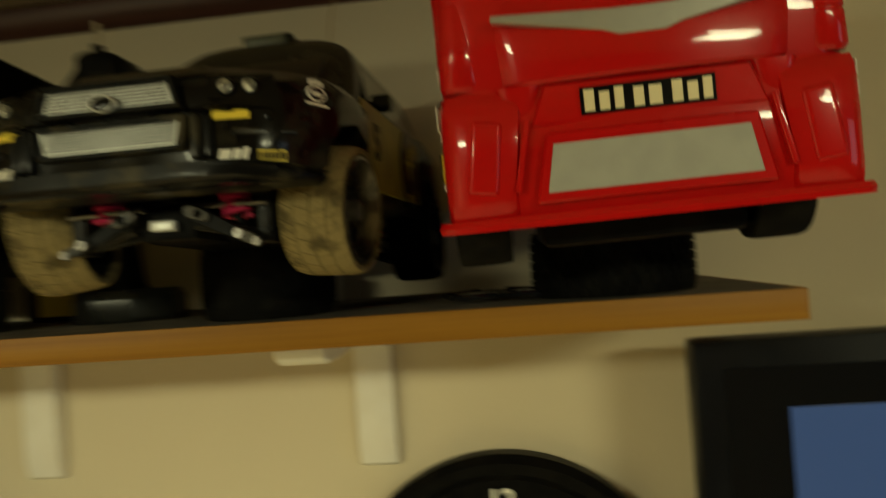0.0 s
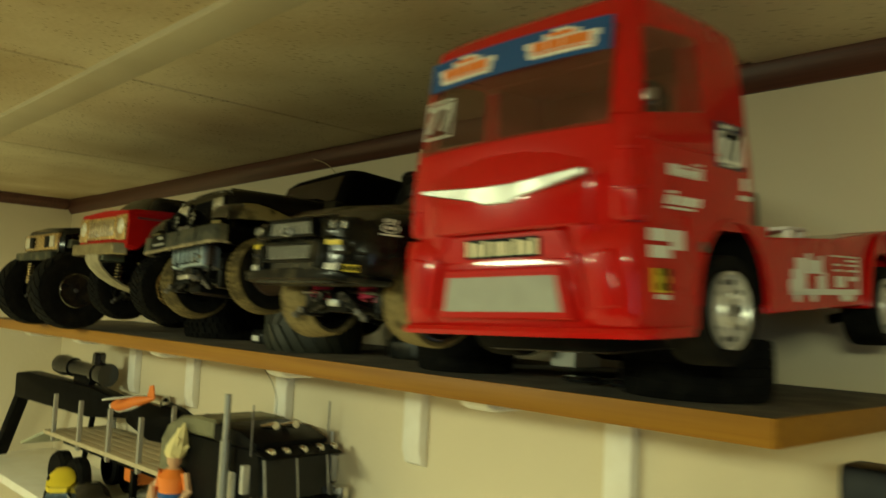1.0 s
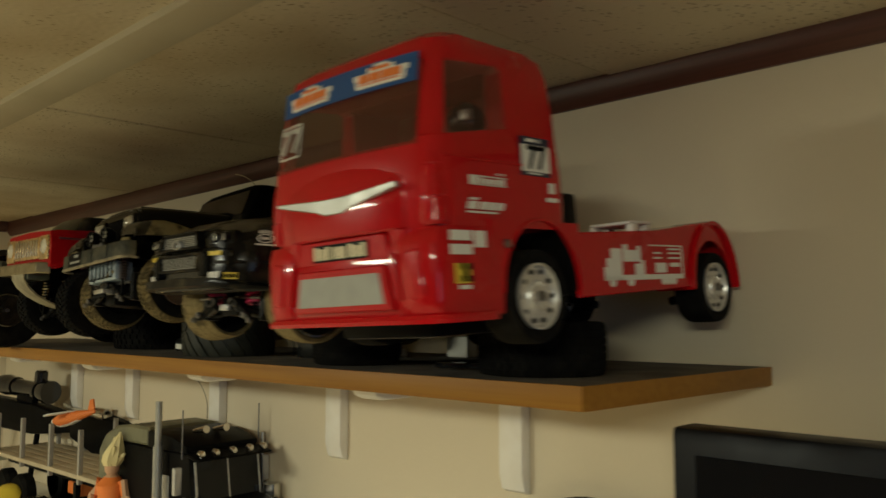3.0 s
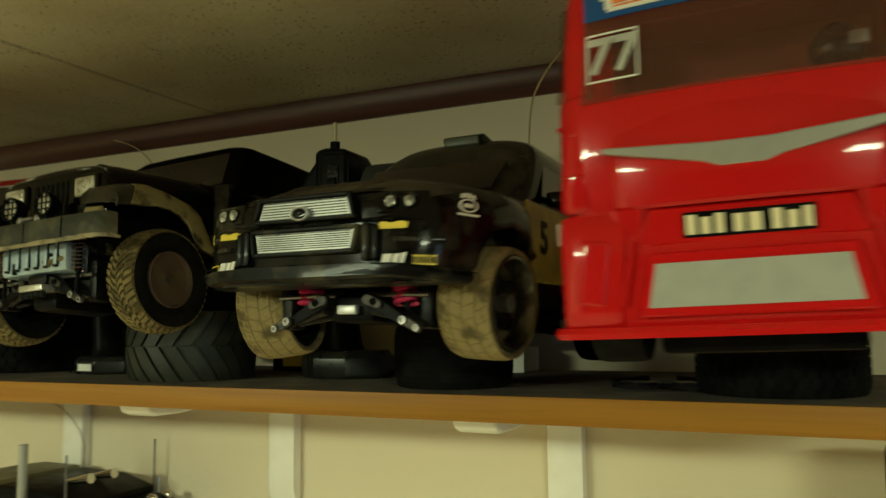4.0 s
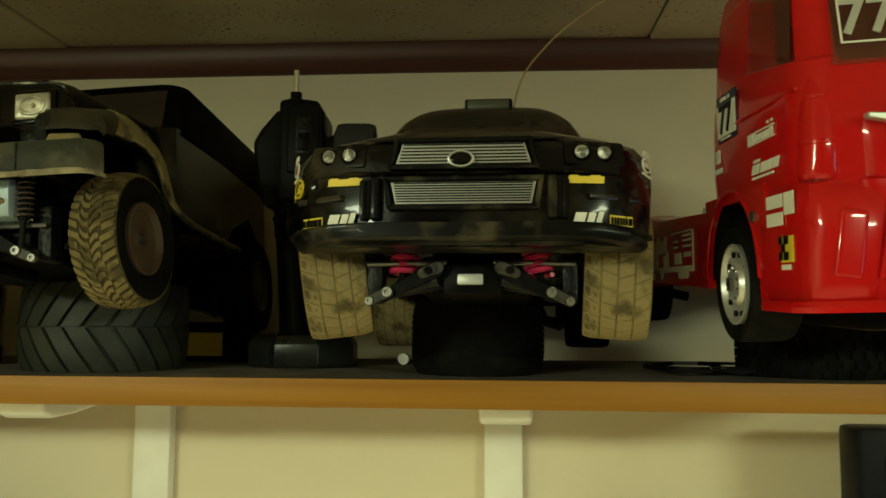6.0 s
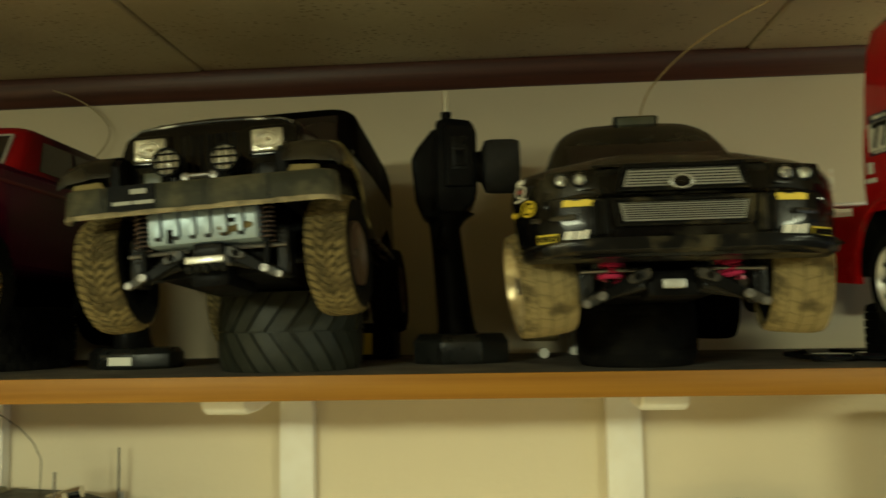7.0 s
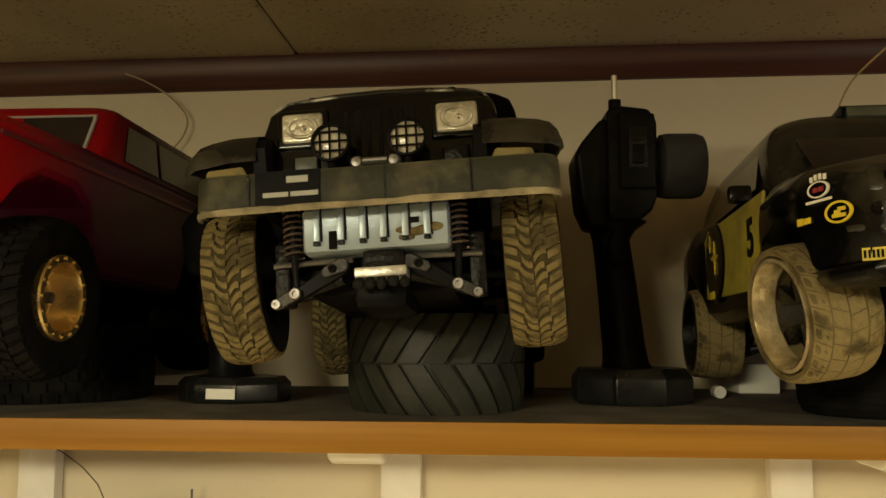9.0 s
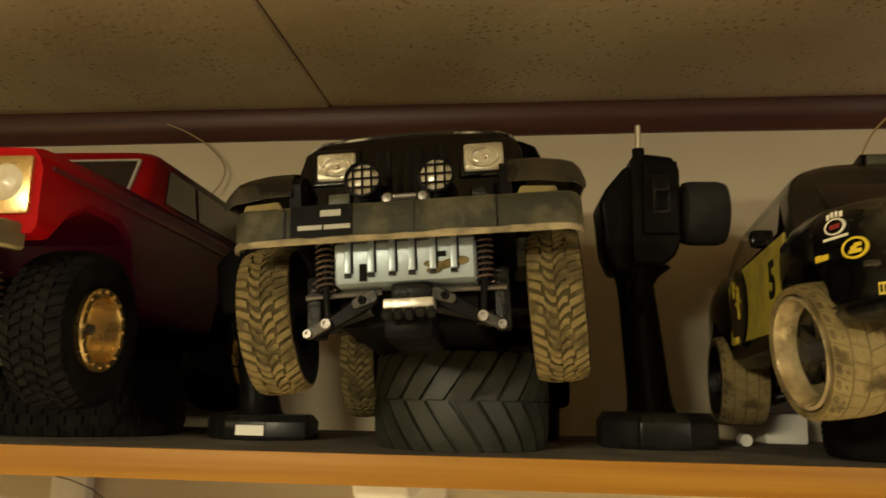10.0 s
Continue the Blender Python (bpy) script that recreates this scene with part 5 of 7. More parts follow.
        part("fog_lamp", spin([(-0.002, 0.0003), (-0.0016, 0.0028), (0.003, 0.0034)], "y", 14, (s * 0.0705, 0.6195 + Y, 0.0362)), CLEANBLK, C)
        m1 = pose(s * 0.0555, 0.6128 + Y, 0.0365, 0, 0, s * 8)
        bars(C, "yellow_sticker", m1, 0.0165, 0.0036, YELLOW, [(0, 1, 0.0, 0.9), (0.06, 0.30, 0.9, 1.05), (0.62, 0.9, 0.9, 1.05)], "", 0.1)
        bars(C, "white_sticker", pose(s * 0.0565, 0.6125 + Y, 0.0190, 0, 0, s * 10), 0.0140, 0.0055, CREAM, [(0, 0.36, 0.1, 0.9), (0.42, 0.66, 0.0, 0.9), (0.72, 0.90, 0, 1)], "", 0.3)
        plate(C, "tyre_sticker", pose(s * 0.0715, 0.6190 + Y, 0.0180, 0, 0, s * 32), 0.0125, 0.0052, YELLOW, "yellow sticker", 0.0006)
        bars(C, "sticker_bar", pose(s * 0.0717, 0.6184 + Y, 0.0180, 0, 0, s * 32), 0.0115, 0.0032, BLACKP, [(0, 0.08, 0, 1), (0.15, 0.22, 0, 1), (0.28, 0.36, 0, 1), (0.42, 0.5, 0, 1), (0.56, 0.64, 0, 1), (0.7, 0.78, 0, 1), (0.85, 1, 0, 1)])
        def fd(y, z, d=0.0):
            wing = ((0.610, 0.062, 40), (0.620, 0.0745, 50), (0.630, 0.0815, 60), (0.642, 0.0868, 68), (0.655, 0.0905, 78))
            for (ya, xa, ra), (yb, xb, rb) in zip(wing, wing[1:]):
                if ya <= y <= yb:
                    k = (y - ya) / (yb - ya)
                    return pose(s * (xa + (xb - xa) * k + d), y + Y, z, 0, 0, s * (ra + (rb - ra) * k))
        # crown, oval and bars on the front wing
        part("round_sticker", moved(spin([(-0.0007, 0.0042), (-0.0007, 0.0051), (0.0002, 0.0051)], "y", 24), fd(0.640, 0.0490, 0.0003) @ Matrix.Diagonal((1.25, 1, 0.72, 1))), CREAM, C)
        bars(C, "sticker_bar", fd(0.640, 0.0490, 0.0004), 0.0060, 0.0020, mat("faded_red_print", (0.26, 0.03, 0.03), 0.5) if s < 0 else CREAM, [(0, 0.42, 0, 1), (0.55, 1, 0, 1)])
        bars(C, "sticker_bar", fd(0.640, 0.0543, 0.0002), 0.0095, 0.0030, CREAM, [(0, 0.16, 0, 0.8), (0.28, 0.42, 0.15, 1), (0.56, 0.70, 0.15, 1), (0.84, 1, 0, 0.8)])
        bars(C, "sticker_bar", fd(0.640, 0.0440, 0.0004), 0.0150, 0.0011, CREAM, [(0, 1, 0, 1)])
        if s < 0:
            part("yellow_oval", moved(spin([(-0.0007, 0.0045), (-0.0007, 0.0056), (0.0002, 0.0056)], "y", 24), fd(0.630, 0.0372, 0.0004) @ Matrix.Diagonal((1.25, 1, 0.85, 1))), YELLOW, C)
            bars(C, "sticker_bar", fd(0.630, 0.0372, 0.0004), 0.0075, 0.0045, YELLOW, [(0.05, 0.95, 0.0, 0.35), (0.2, 0.6, 0.35, 0.7), (0.45, 0.95, 0.6, 0.95)])
            bars(C, "sticker_bar", fd(0.650, 0.0368, 0.0006), 0.0095, 0.0030, YELLOW, [(0, 0.46, 0, 1), (0.54, 1, 0, 0.85)])
        # painted sides
        out = [(-0.098, -0.026), (0.058, -0.020), (0.058, 0.020), (0.040, 0.028), (-0.105, 0.026)]
        part("door_panel", prism([(y + 0.830 + Y, z + 0.042) for y, z in out], "x", s * 0.0850, s * 0.0868, 0.0008), OLIVE, C, "yellow-green painted door side")
        o = part("star_panel", moved(spin([(-0.0012, 0.0003), (-0.0012, 0.026), (0.0, 0.027)], "y", 28), pose(s * 0.0872, 0.846 + Y, 0.044, 0, 0, 90 * s) @ Matrix.Diagonal((1, 1, 1.0, 1))), BLACKCAR, C, "black roundel")
        part("star", moved(prism([(0.0105 * (1 if k % 2 == 0 else 0.28) * math.sin(k * math.pi / 4), 0.0115 * (1 if k % 2 == 0 else 0.28) * math.cos(k * math.pi / 4)) for k in range(8)], "y", -0.0006, 0.0), pose(s * 0.0886, 0.842 + Y, 0.0470, 0, 0, 90 * s)), YELLOW, C, "yellow four-point star")
        part("star", moved(prism([(0.006 * (1 if k % 2 == 0 else 0.3) * math.sin(k * math.pi / 4), 0.006 * (1 if k % 2 == 0 else 0.3) * math.cos(k * math.pi / 4)) for k in range(8)], "y", -0.0006, 0.0), pose(s * 0.0886, 0.855 + Y, 0.0580, 0, 0, 90 * s)), YELLOW, C)
        letters("5", 0.030, pose(s * 0.0872, 0.754 + Y, 0.0455, 90, 0, 90 * s), BLACKP, C, "race_number")
        bars(C, "sticker_bar", pose(s * 0.0884, 0.848 + Y, 0.0225, 0, 0, 90 * s), 0.024, 0.005, YELLOW, [(0, 0.2, 0, 1), (0.25, 0.5, 0, 1)])
    part("antenna_wire", tube(smooth([(0.0040, 0.2450, 0.080), (0.0093, 0.2362, 0.102), (0.0197, 0.2106, 0.1708), (0.0373, 0.1870, 0.1973), (0.0769, 0.1634, 0.2238), (0.1484, 0.1252, 0.2480)]), 0.0008), mat("tan_wire", (0.45, 0.33, 0.14), 0.6), C, "thin tan aerial wire")
    part("chassis", box(-0.030, 0.030, 0.690 + Y, 0.950 + Y, -0.010, 0.012, 0.004), BLACKP, C)
    part("gear_case", box(-0.014, 0.016, 0.658 + Y, 0.700 + Y, -0.012, 0.004, 0.003), BLACKP, C)
    part("front_plate", box(-0.0060, 0.0070, 0.6520 + Y, 0.6560 + Y, -0.0075, -0.0020, 0.001), SILVER, C, "bright steel skid piece")
    suspension(C, -0.022, 0.0500, -0.003, (0.0335, -0.004, 0.0145, 0.0350, 0.0010), PINK, 0.0066, 4)
    suspension(C, 0.230, 0.055, -0.004, (0.0370, 0.020, 0.022, 0.0395, 0.007), PINK, 0.0070, 3, False)
    for s in (1, -1):
        # the right-hand rim and rear tyre take darker materials than the left
        wheel(C, 0.0, 0.0, 0.0935, s, 0.0335, 0.034, 0.0278, "rally", RALLYRUB, mat("dusty_chrome", (0.66, 0.56, 0.35), 0.16, 0.55, col2=(0.30, 0.23, 0.11), scale=75, amount=0.8, bump=0.4, bscale=200) if s < 0 else DARKCH, "spoke", turn=10 if s < 0 else -4, camber=-8 if s < 0 else 3)
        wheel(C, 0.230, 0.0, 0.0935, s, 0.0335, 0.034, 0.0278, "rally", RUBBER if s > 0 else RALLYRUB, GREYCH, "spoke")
    return C


rally_car()
loose_tyre(0.081, 0.804, 0.045, 0.050, 0.028, "ribs", RUBBER, "black ribbed tyre lying under the rally car")

# ---- black off-road jeep-like car ----


def fender(parent, s, stations, x_in, x_out):
    """An arched mudguard: stations of (crest y, crest z, rim y, rim z); a rounded shoulder falls from the crest to the rim, caked with mud but for the nose."""
    def skin(rows, first, lift, thick):
        out = []
        for yc, zc, yo, zo in rows:
            outer = []
            for x, k, up in first:
                outer.append((x, yc + (yo - yc) * k, zc + (zo - zc) * k + up + lift))
            outer += [(x - thick * (1.0 if k > 0.3 else 0.0), y, z - thick) for (x, y, z), (_, k, _) in zip(outer[::-1], first[::-1])]
            out.append([(s * x, y, z) for x, y, z in outer])
        return rings(out)
    top = [(x_in, 0.0, 0.0020), ((x_in + x_out) / 2 - 0.004, 0.0, 0.0018), (x_out - 0.0105, 0.0, 0.0), (x_out - 0.0050, 0.14, 0.0), (x_out - 0.0018, 0.42, 0.0), (x_out - 0.0004, 0.75, 0.0), (x_out, 1.0, 0.0)]
    fd = part("fender", skin(stations, top, 0.0, 0.0014), DUSTBLK, parent)
    part("fender_lip", prism([(s * x, z) for x, z in ((x_in + 0.004, 0.0450), (x_in + 0.024, 0.0450), (x_in + 0.023, 0.0485), (x_in + 0.006, 0.0495))], "y", -0.0585, -0.0560, 0.0008), FLAREMUD, fd, "muddy front lip")
    part("fender_flare", skin(stations[3:-2], [(x + 0.0006, k, u) for x, k, u in top[2:]], 0.0004, 0.0010), FLAREMUD, fd, "mud-caked flare edge")
    part("wheel_house", prism([(yc, zc) for yc, zc, _, _ in stations[1:-4]] + [(stations[-5][0], 0.030), (stations[1][0] + 0.006, 0.030)], "x", s * (x_in - 0.004), s * (x_in + 0.002)), BLACKP, fd)
    return fd


def offroad_car():
    J = thing("toy_offroad_car", pose(-0.203, 0.713, 1.8765, -4.0, -3.6, 0.5), "black radio-controlled open-fendered off-road car with muddy bumper, propped on a tyre", "toy car")
    f = -0.065
    dx = 0.0042
    # pressed steel bumper: bent ends, rolled top and a pale caked lower lip
    bump = new("bumper")
    bump.parent = J
    bump.matrix_basis = pose(dx, f, 0)
    plan = [(-0.0858, 0.0105), (-0.0856, 0.0070), (-0.0842, 0.0030), (-0.0815, 0.0000), (-0.0775, -0.0020), (-0.045, -0.0030), (0.0, -0.0032), (0.045, -0.0030), (0.0765, -0.0020), (0.0805, 0.0000), (0.0832, 0.0030), (0.0846, 0.0070), (0.0848, 0.0105)]
    sect = [(0.0038, 0.0252), (0.0008, 0.0256), (0.0, 0.0270), (0.0, 0.0340), (0.0003, 0.0415), (0.0012, 0.0430), (0.0045, 0.0438), (0.0045, 0.0425), (0.0018, 0.0415), (0.0014, 0.0270), (0.0038, 0.0264)]
    rows = []
    for k, (x, y) in enumerate(plan):
        x0, y0 = plan[max(k - 1, 0)]
        x1, y1 = plan[min(k + 1, len(plan) - 1)]
        n = Vector((-(y1 - y0), x1 - x0)).normalized()
        rows.append([(x + n.x * d, y + n.y * d, z) for d, z in sect])
    part("bumper_bar", rings(rows), DIRT, bump)
    rows = []
    rnd = random.Random(4)
    for k in range(61):
        u = k / 60 * (len(plan) - 1)
        a, b = plan[min(int(u), len(plan) - 2)], plan[min(int(u), len(plan) - 2) + 1]
        x, y = a[0] + (b[0] - a[0]) * (u - int(u) if u < len(plan) - 1 else 1), a[1] + (b[1] - a[1]) * (u - int(u) if u < len(plan) - 1 else 1)
        q = rnd.uniform(0.7, 1.35)
        rows.append([(x, y - 0.0011, 0.0250), (x, y - 0.0008, 0.0250 + 0.0016 * q), (x, y + 0.003, 0.0262), (x, y + 0.003, 0.0245), (x, y, 0.0243 - 0.0004 * q)])
    part("bumper_lip", rings(rows), mat("pale_mud", (0.34, 0.285, 0.17), 0.9, col2=(0.10, 0.085, 0.05), scale=70, amount=0.8, bump=0.4), bump, "pale mud-caked lower lip")
    plate(J, "name_plate", pose(dx - 0.0400, f - 0.0033, 0.0350), 0.030, 0.0155, BLACKP, "black name plate")
    bars(J, "plate_bar", pose(dx - 0.0350, f - 0.0040, 0.0385), 0.0105, 0.0034, GREYP, [(0, 0.95, 0, 0.9)])
    bars(J, "plate_bar", pose(dx - 0.0385, f - 0.0040, 0.0315), 0.0255, 0.0022, GREYP, [(0, 0.46, 0, 1), (0.5, 1, 0, 1)])
    for x in (-0.0583, 0.0048, 0.0440):
        part("bumper_seam", box(x + dx - 0.0004, x + dx + 0.0004, f - 0.0036, f - 0.0030, 0.0270, 0.0420), GREYCH, J)
    for x in (-0.030, 0.030):
        part("bumper_stay", box(x + dx - 0.006, x + dx + 0.006, f + 0.002, f + 0.030, 0.028, 0.040, 0.002), BLACKP, J)
    # grille panel with slots, hood with rolled edges, lamps
    g = f + 0.024
    gp = part("grille_panel", prism([(dx + x, z) for x, z in ((-0.0560, 0.044), (0.0560, 0.044), (0.0590, 0.058), (0.0585, 0.070), (0.0550, 0.0800), (0.046, 0.0850), (0.020, 0.0868), (-0.020, 0.0868), (-0.046, 0.0850), (-0.0550, 0.0800), (-0.0585, 0.070), (-0.0590, 0.058))], "y", g, g + 0.010, 0.0022, None, 3), CLEANBLK, J)
    for i in range(7):
        x = dx - 0.0165 + 0.0055 * i
        part("grille_slot", box(x - 0.0013, x + 0.0013, g - 0.0008, g + 0.001, 0.053, 0.0790, 0.0004), RUBBER, gp)
    rows = []
    for y, w, zt in ((g + 0.003, 0.0540, 0.0868), (g + 0.006, 0.0565, 0.0888), (g + 0.016, 0.0580, 0.0905), (0.030, 0.0600, 0.0945), (0.075, 0.0630, 0.0970), (0.084, 0.0630, 0.0965)):
        half = [(w, 0.05), (w, zt - 0.013), (w - 0.0008, zt - 0.008), (w - 0.003, zt - 0.0040), (w - 0.007, zt - 0.0016), (w - 0.014, zt), (w * 0.4, zt + 0.0020)]
        rows.append([(dx + x, y, z) for x, z in half] + [(dx, y, zt + 0.0026)] + [(dx - x, y, z) for x, z in half[::-1]])
    part("hood", rings(rows), CLEANBLK, J)
    # thin lip whose colour carries the glints along the hood edge
    part("hood_lip", tube([(dx + x, g + 0.0035, z) for x, z in ((-0.0555, 0.0790), (-0.0520, 0.0838), (-0.0460, 0.0862), (-0.020, 0.0880), (0.0, 0.0884), (0.020, 0.0880), (0.0460, 0.0862), (0.0520, 0.0838), (0.0555, 0.0790))], 0.0011), GLINTS, J, "hood edge with bright glints painted on")
    for x in (-0.036, 0.0, 0.036):
        part("hood_rib", rings([[(dx + x + a, y, z + b) for a, b in ((-0.0024, -0.001), (-0.0016, 0.0008), (0.0016, 0.0008), (0.0024, -0.001))] for y, z in ((g + 0.012, 0.0915), (0.03, 0.0962), (0.078, 0.0992))]), CLEANBLK, J)
    for s in (1, -1):
        c = dx + s * 0.0382
        bz = part("headlight_bezel", box(c - 0.0128, c + 0.0128, g - 0.0026, g + 0.001, 0.0612, 0.0810, 0.0024, None, 3), CLEANBLK, J)
        part("headlight", box(c - 0.0102, c + 0.0102, g - 0.0040, g + 0.002, 0.0636, 0.0786, 0.0020, None, 3), JEEPLENS, bz, "square clear headlamp")
        part("reflector", moved(spin([(-0.0004, 0.0048), (-0.0010, 0.0054), (-0.0010, 0.0064), (0.0, 0.0070)], "y", 28), pose(c, g - 0.0038, 0.0710) @ Matrix.Diagonal((1.2, 1, 0.85, 1))), JEEPLENS, bz)
        part("reflector_bulb", moved(spin([(-0.0012, 0.0003), (-0.0008, 0.0012), (0.0, 0.0016)], "y", 14), pose(c + 0.001, g - 0.0040, 0.0708)), CHROME, bz)
        part("side_lamp", box(dx + s * 0.0370 - 0.0068, dx + s * 0.0370 + 0.0068, g - 0.0018, g + 0.001, 0.0475, 0.0575, 0.0012), CLEANBLK, J)
        part("side_lamp_lens", box(dx + s * 0.0370 - 0.0056, dx + s * 0.0370 + 0.0056, g - 0.0026, g + 0.001, 0.0484, 0.0566, 0.0010), GREENGL if s < 0 else GREYCH, J)
        # round spot lamps with wire guards
        q = (0.0010 + s * 0.0181, f + 0.008, 0.0575)
        fog = part("spot_lamp", spin([(q[1] + 0.010, 0.0003), (q[1] + 0.008, 0.0060), (q[1] + 0.003, 0.0086), (q[1] - 0.003, 0.0093), (q[1] - 0.0042, 0.0092), (q[1] - 0.0044, 0.0082), (q[1] - 0.002, 0.0080)], "y", 28, (q[0], 0, q[2])), BLACKP, J, "black round spot lamp")
        part("lamp_glass", spin([(q[1] - 0.0036, 0.0003), (q[1] - 0.0032, 0.0050), (q[1] - 0.0018, 0.0082)], "y", 24, (q[0], 0, q[2])), LENS, fog)
        bm = None
        for d in (-0.0046, 0.0, 0.0046):
            e = math.sqrt(0.0085 ** 2 - d * d)
            bm = rod((q[0] + d, q[1] - 0.0048, q[2] - e), (q[0] + d, q[1] - 0.0048, q[2] + e), 0.0006, bm, 6)
            bm = rod((q[0] - e, q[1] - 0.0048, q[2] + d), (q[0] + e, q[1] - 0.0048, q[2] + d), 0.0006, bm, 6)
        tagged(part("stone_guard", bm, BLACKP, fog, "black wire stone guard"), kind="stuff")
        part("lamp_stem", rod((q[0], q[1], q[2] - 0.009), (q[0], q[1], 0.042), 0.002), BLACKP, fog)
        # arched fender with a crusted edge, running down into the sill
        stations = [(-0.0560, 0.0520, -0.0580, 0.0470), (-0.0550, 0.0590, -0.0575, 0.0490), (-0.0500, 0.0645, -0.0545, 0.0496), (-0.0360, 0.0689, -0.0460, 0.0512), (-0.0210, 0.0709, -0.0320, 0.0528), (-0.0050, 0.0695, -0.0180, 0.0545), (0.0100, 0.0665, -0.0060, 0.0548), (0.0240, 0.0640, 0.0050, 0.0520), (0.0360, 0.0570, 0.0135, 0.0470), (0.0440, 0.0450, 0.0225, 0.0360), (0.0500, 0.0340, 0.0320, 0.0285), (0.0600, 0.0305, 0.0470, 0.0250), (0.0850, 0.0285, 0.0734, 0.0215), (0.1800, 0.0285, 0.1800, 0.0215)]
        fender(J, s, stations, 0.054, 0.0915 if s > 0 else 0.0880)
        part("side_step", box(s * 0.079 - 0.008, s * 0.079 + 0.006, 0.064, 0.180, 0.018, 0.0245, 0.002), BLACKCAR, J)
    wn = part("winch", box(-0.008, 0.0155, f + 0.006, f + 0.018, 0.044, 0.0500, 0.0025, None, 3), BLACKP, J)
    for x in (-0.0050, 0.0125):
        part("winch_hook", moved(spin([(-0.0022, 0.0003), (-0.0020, 0.0022), (-0.0008, 0.0032), (0.003, 0.0033)], "y", 16), pose(x, f + 0.0055, 0.0468)), STEEL, wn)
    part("winch_drum", rod((-0.002, f + 0.0045, 0.0470), (0.0095, f + 0.0045, 0.0470), 0.0018), STEEL, wn)
    # tub and soft top
    rows = []
    for y, w, zb, zt in ((0.072, 0.064, 0.018, 0.094), (0.080, 0.072, 0.014, 0.096), (0.165, 0.074, 0.014, 0.096), (0.200, 0.074, 0.045, 0.096), (0.245, 0.074, 0.062, 0.096), (0.285, 0.074, 0.040, 0.096), (0.300, 0.073, 0.020, 0.095), (0.304, 0.070, 0.022, 0.092)):
        rows.append([(w + dx, y, zb), (w + dx, y, zt), (0, y, zt + 0.001), (-w + dx, y, zt), (-w + dx, y, zb), (0, y, zb)])
    part("tub", rings(rows), BLACKCAR, J)
    rows = []
    for z, y0, y1, w, r in ((0.094, 0.086, 0.303, 0.0745, 0.006), (0.112, 0.094, 0.303, 0.0740, 0.008), (0.126, 0.100, 0.302, 0.0725, 0.010), (0.135, 0.104, 0.301, 0.0700, 0.012), (0.1405, 0.109, 0.298, 0.0650, 0.016), (0.1432, 0.117, 0.292, 0.0570, 0.018), (0.1440, 0.128, 0.282, 0.0460, 0.018)):
        rows.append([(x + dx, y, zz) for x, y, zz in rrect(w, y0, y1, z, r, 5, 0.002)])
    top = part("soft_top", rings(rows), mat("black_soft_top", (0.0014, 0.0013, 0.0013), 0.6, col2=(0.0030, 0.0027, 0.0025), scale=40, amount=0.5, spec=0.02, bump=0.2, bscale=120), J, "dull black roof")
    part("windscreen", moved(box(-0.058, 0.058, -0.0006, 0.0006, -0.016, 0.018, 0.0004), pose(dx, 0.0935, 0.1150, -20)), GLASS, top, "dark windscreen")
    # ribbed silver cover, skid plate with mud lumps, suspension
    silver = mat("silver_grey_paint", (0.34, 0.42, 0.48), 0.32, 0.25, col2=(0.24, 0.25, 0.24), scale=30, amount=0.55, bump=0.08)
    rows = []
    for z, w, y in ((0.0065, 0.0325, f + 0.018), (0.0075, 0.0335, f + 0.0145), (0.0095, 0.0338, f + 0.0135), (0.0265, 0.0338, f + 0.0125), (0.0280, 0.0330, f + 0.0135)):
        rows.append([(-w + 0.0014, y, z), (w + 0.0014, y, z), (w + 0.0026, y + 0.002, z), (w + 0.0026, f + 0.032, z), (-w + 0.0002, f + 0.032, z), (-w + 0.0002, y + 0.002, z)])
    cov = part("front_cover", rings(rows), silver, J, "ribbed silver-grey cover")
    for x in (-0.0265, -0.0150, -0.0045, 0.0052, 0.0155, 0.0258):
        part("cover_rib", box(x - 0.0016, x + 0.0016, f + 0.0112, f + 0.0140, 0.0118, 0.0278, 0.0005), silver, cov)
        part("cover_slot", box(x + 0.0019, x + 0.0025, f + 0.0120, f + 0.0136, 0.0118, 0.0276), RUBBER, cov)
        part("rib_foot", box(x - 0.0016, x + 0.0016, f + 0.0110, f + 0.0140, 0.0098, 0.0116, 0.0003), GREYCH, cov)
    part("cover_notch", box(-0.0208, -0.0172, f + 0.0124, f + 0.0140, 0.0080, 0.0165), RUBBER, cov)
    part("cover_notch", box(0.0180, 0.0220, f + 0.0116, f + 0.0132, 0.0180, 0.0205), RUBBER, cov)
    rnd = random.Random(11)
    bm = None
    for k in range(7):
        u = rnd.uniform(-0.008, 0.008)
        b = bmesh.new()
        bmesh.ops.create_icosphere(b, subdivisions=2, radius=1.0)
        moved(b, pose(0.0215 + u, f + 0.0128, 0.0135 + rnd.uniform(-0.0022, 0.0022)) @ Matrix.Diagonal((rnd.uniform(0.003, 0.0048), 0.0009, rnd.uniform(0.0016, 0.0026), 1)))
        bm = join(bm, b)
    tagged(part("cover_mud", bm, DUSTRUB, cov, "patch of dried mud"), kind="stuff")
    part("gear_case", box(-0.0060, 0.0145, f + 0.014, f + 0.030, -0.0015, 0.0068, 0.003), GREYCH, J)
    sk = part("skid_plate", box(-0.0090, 0.0155, f + 0.0095, f + 0.030, -0.0068, -0.0020, 0.0010), mat("bright_worn_steel", (0.62, 0.61, 0.56), 0.28, 0.7, col2=(0.34, 0.31, 0.25), scale=120, amount=0.7, bump=0.2), J, "bright worn skid plate")
    bm = None
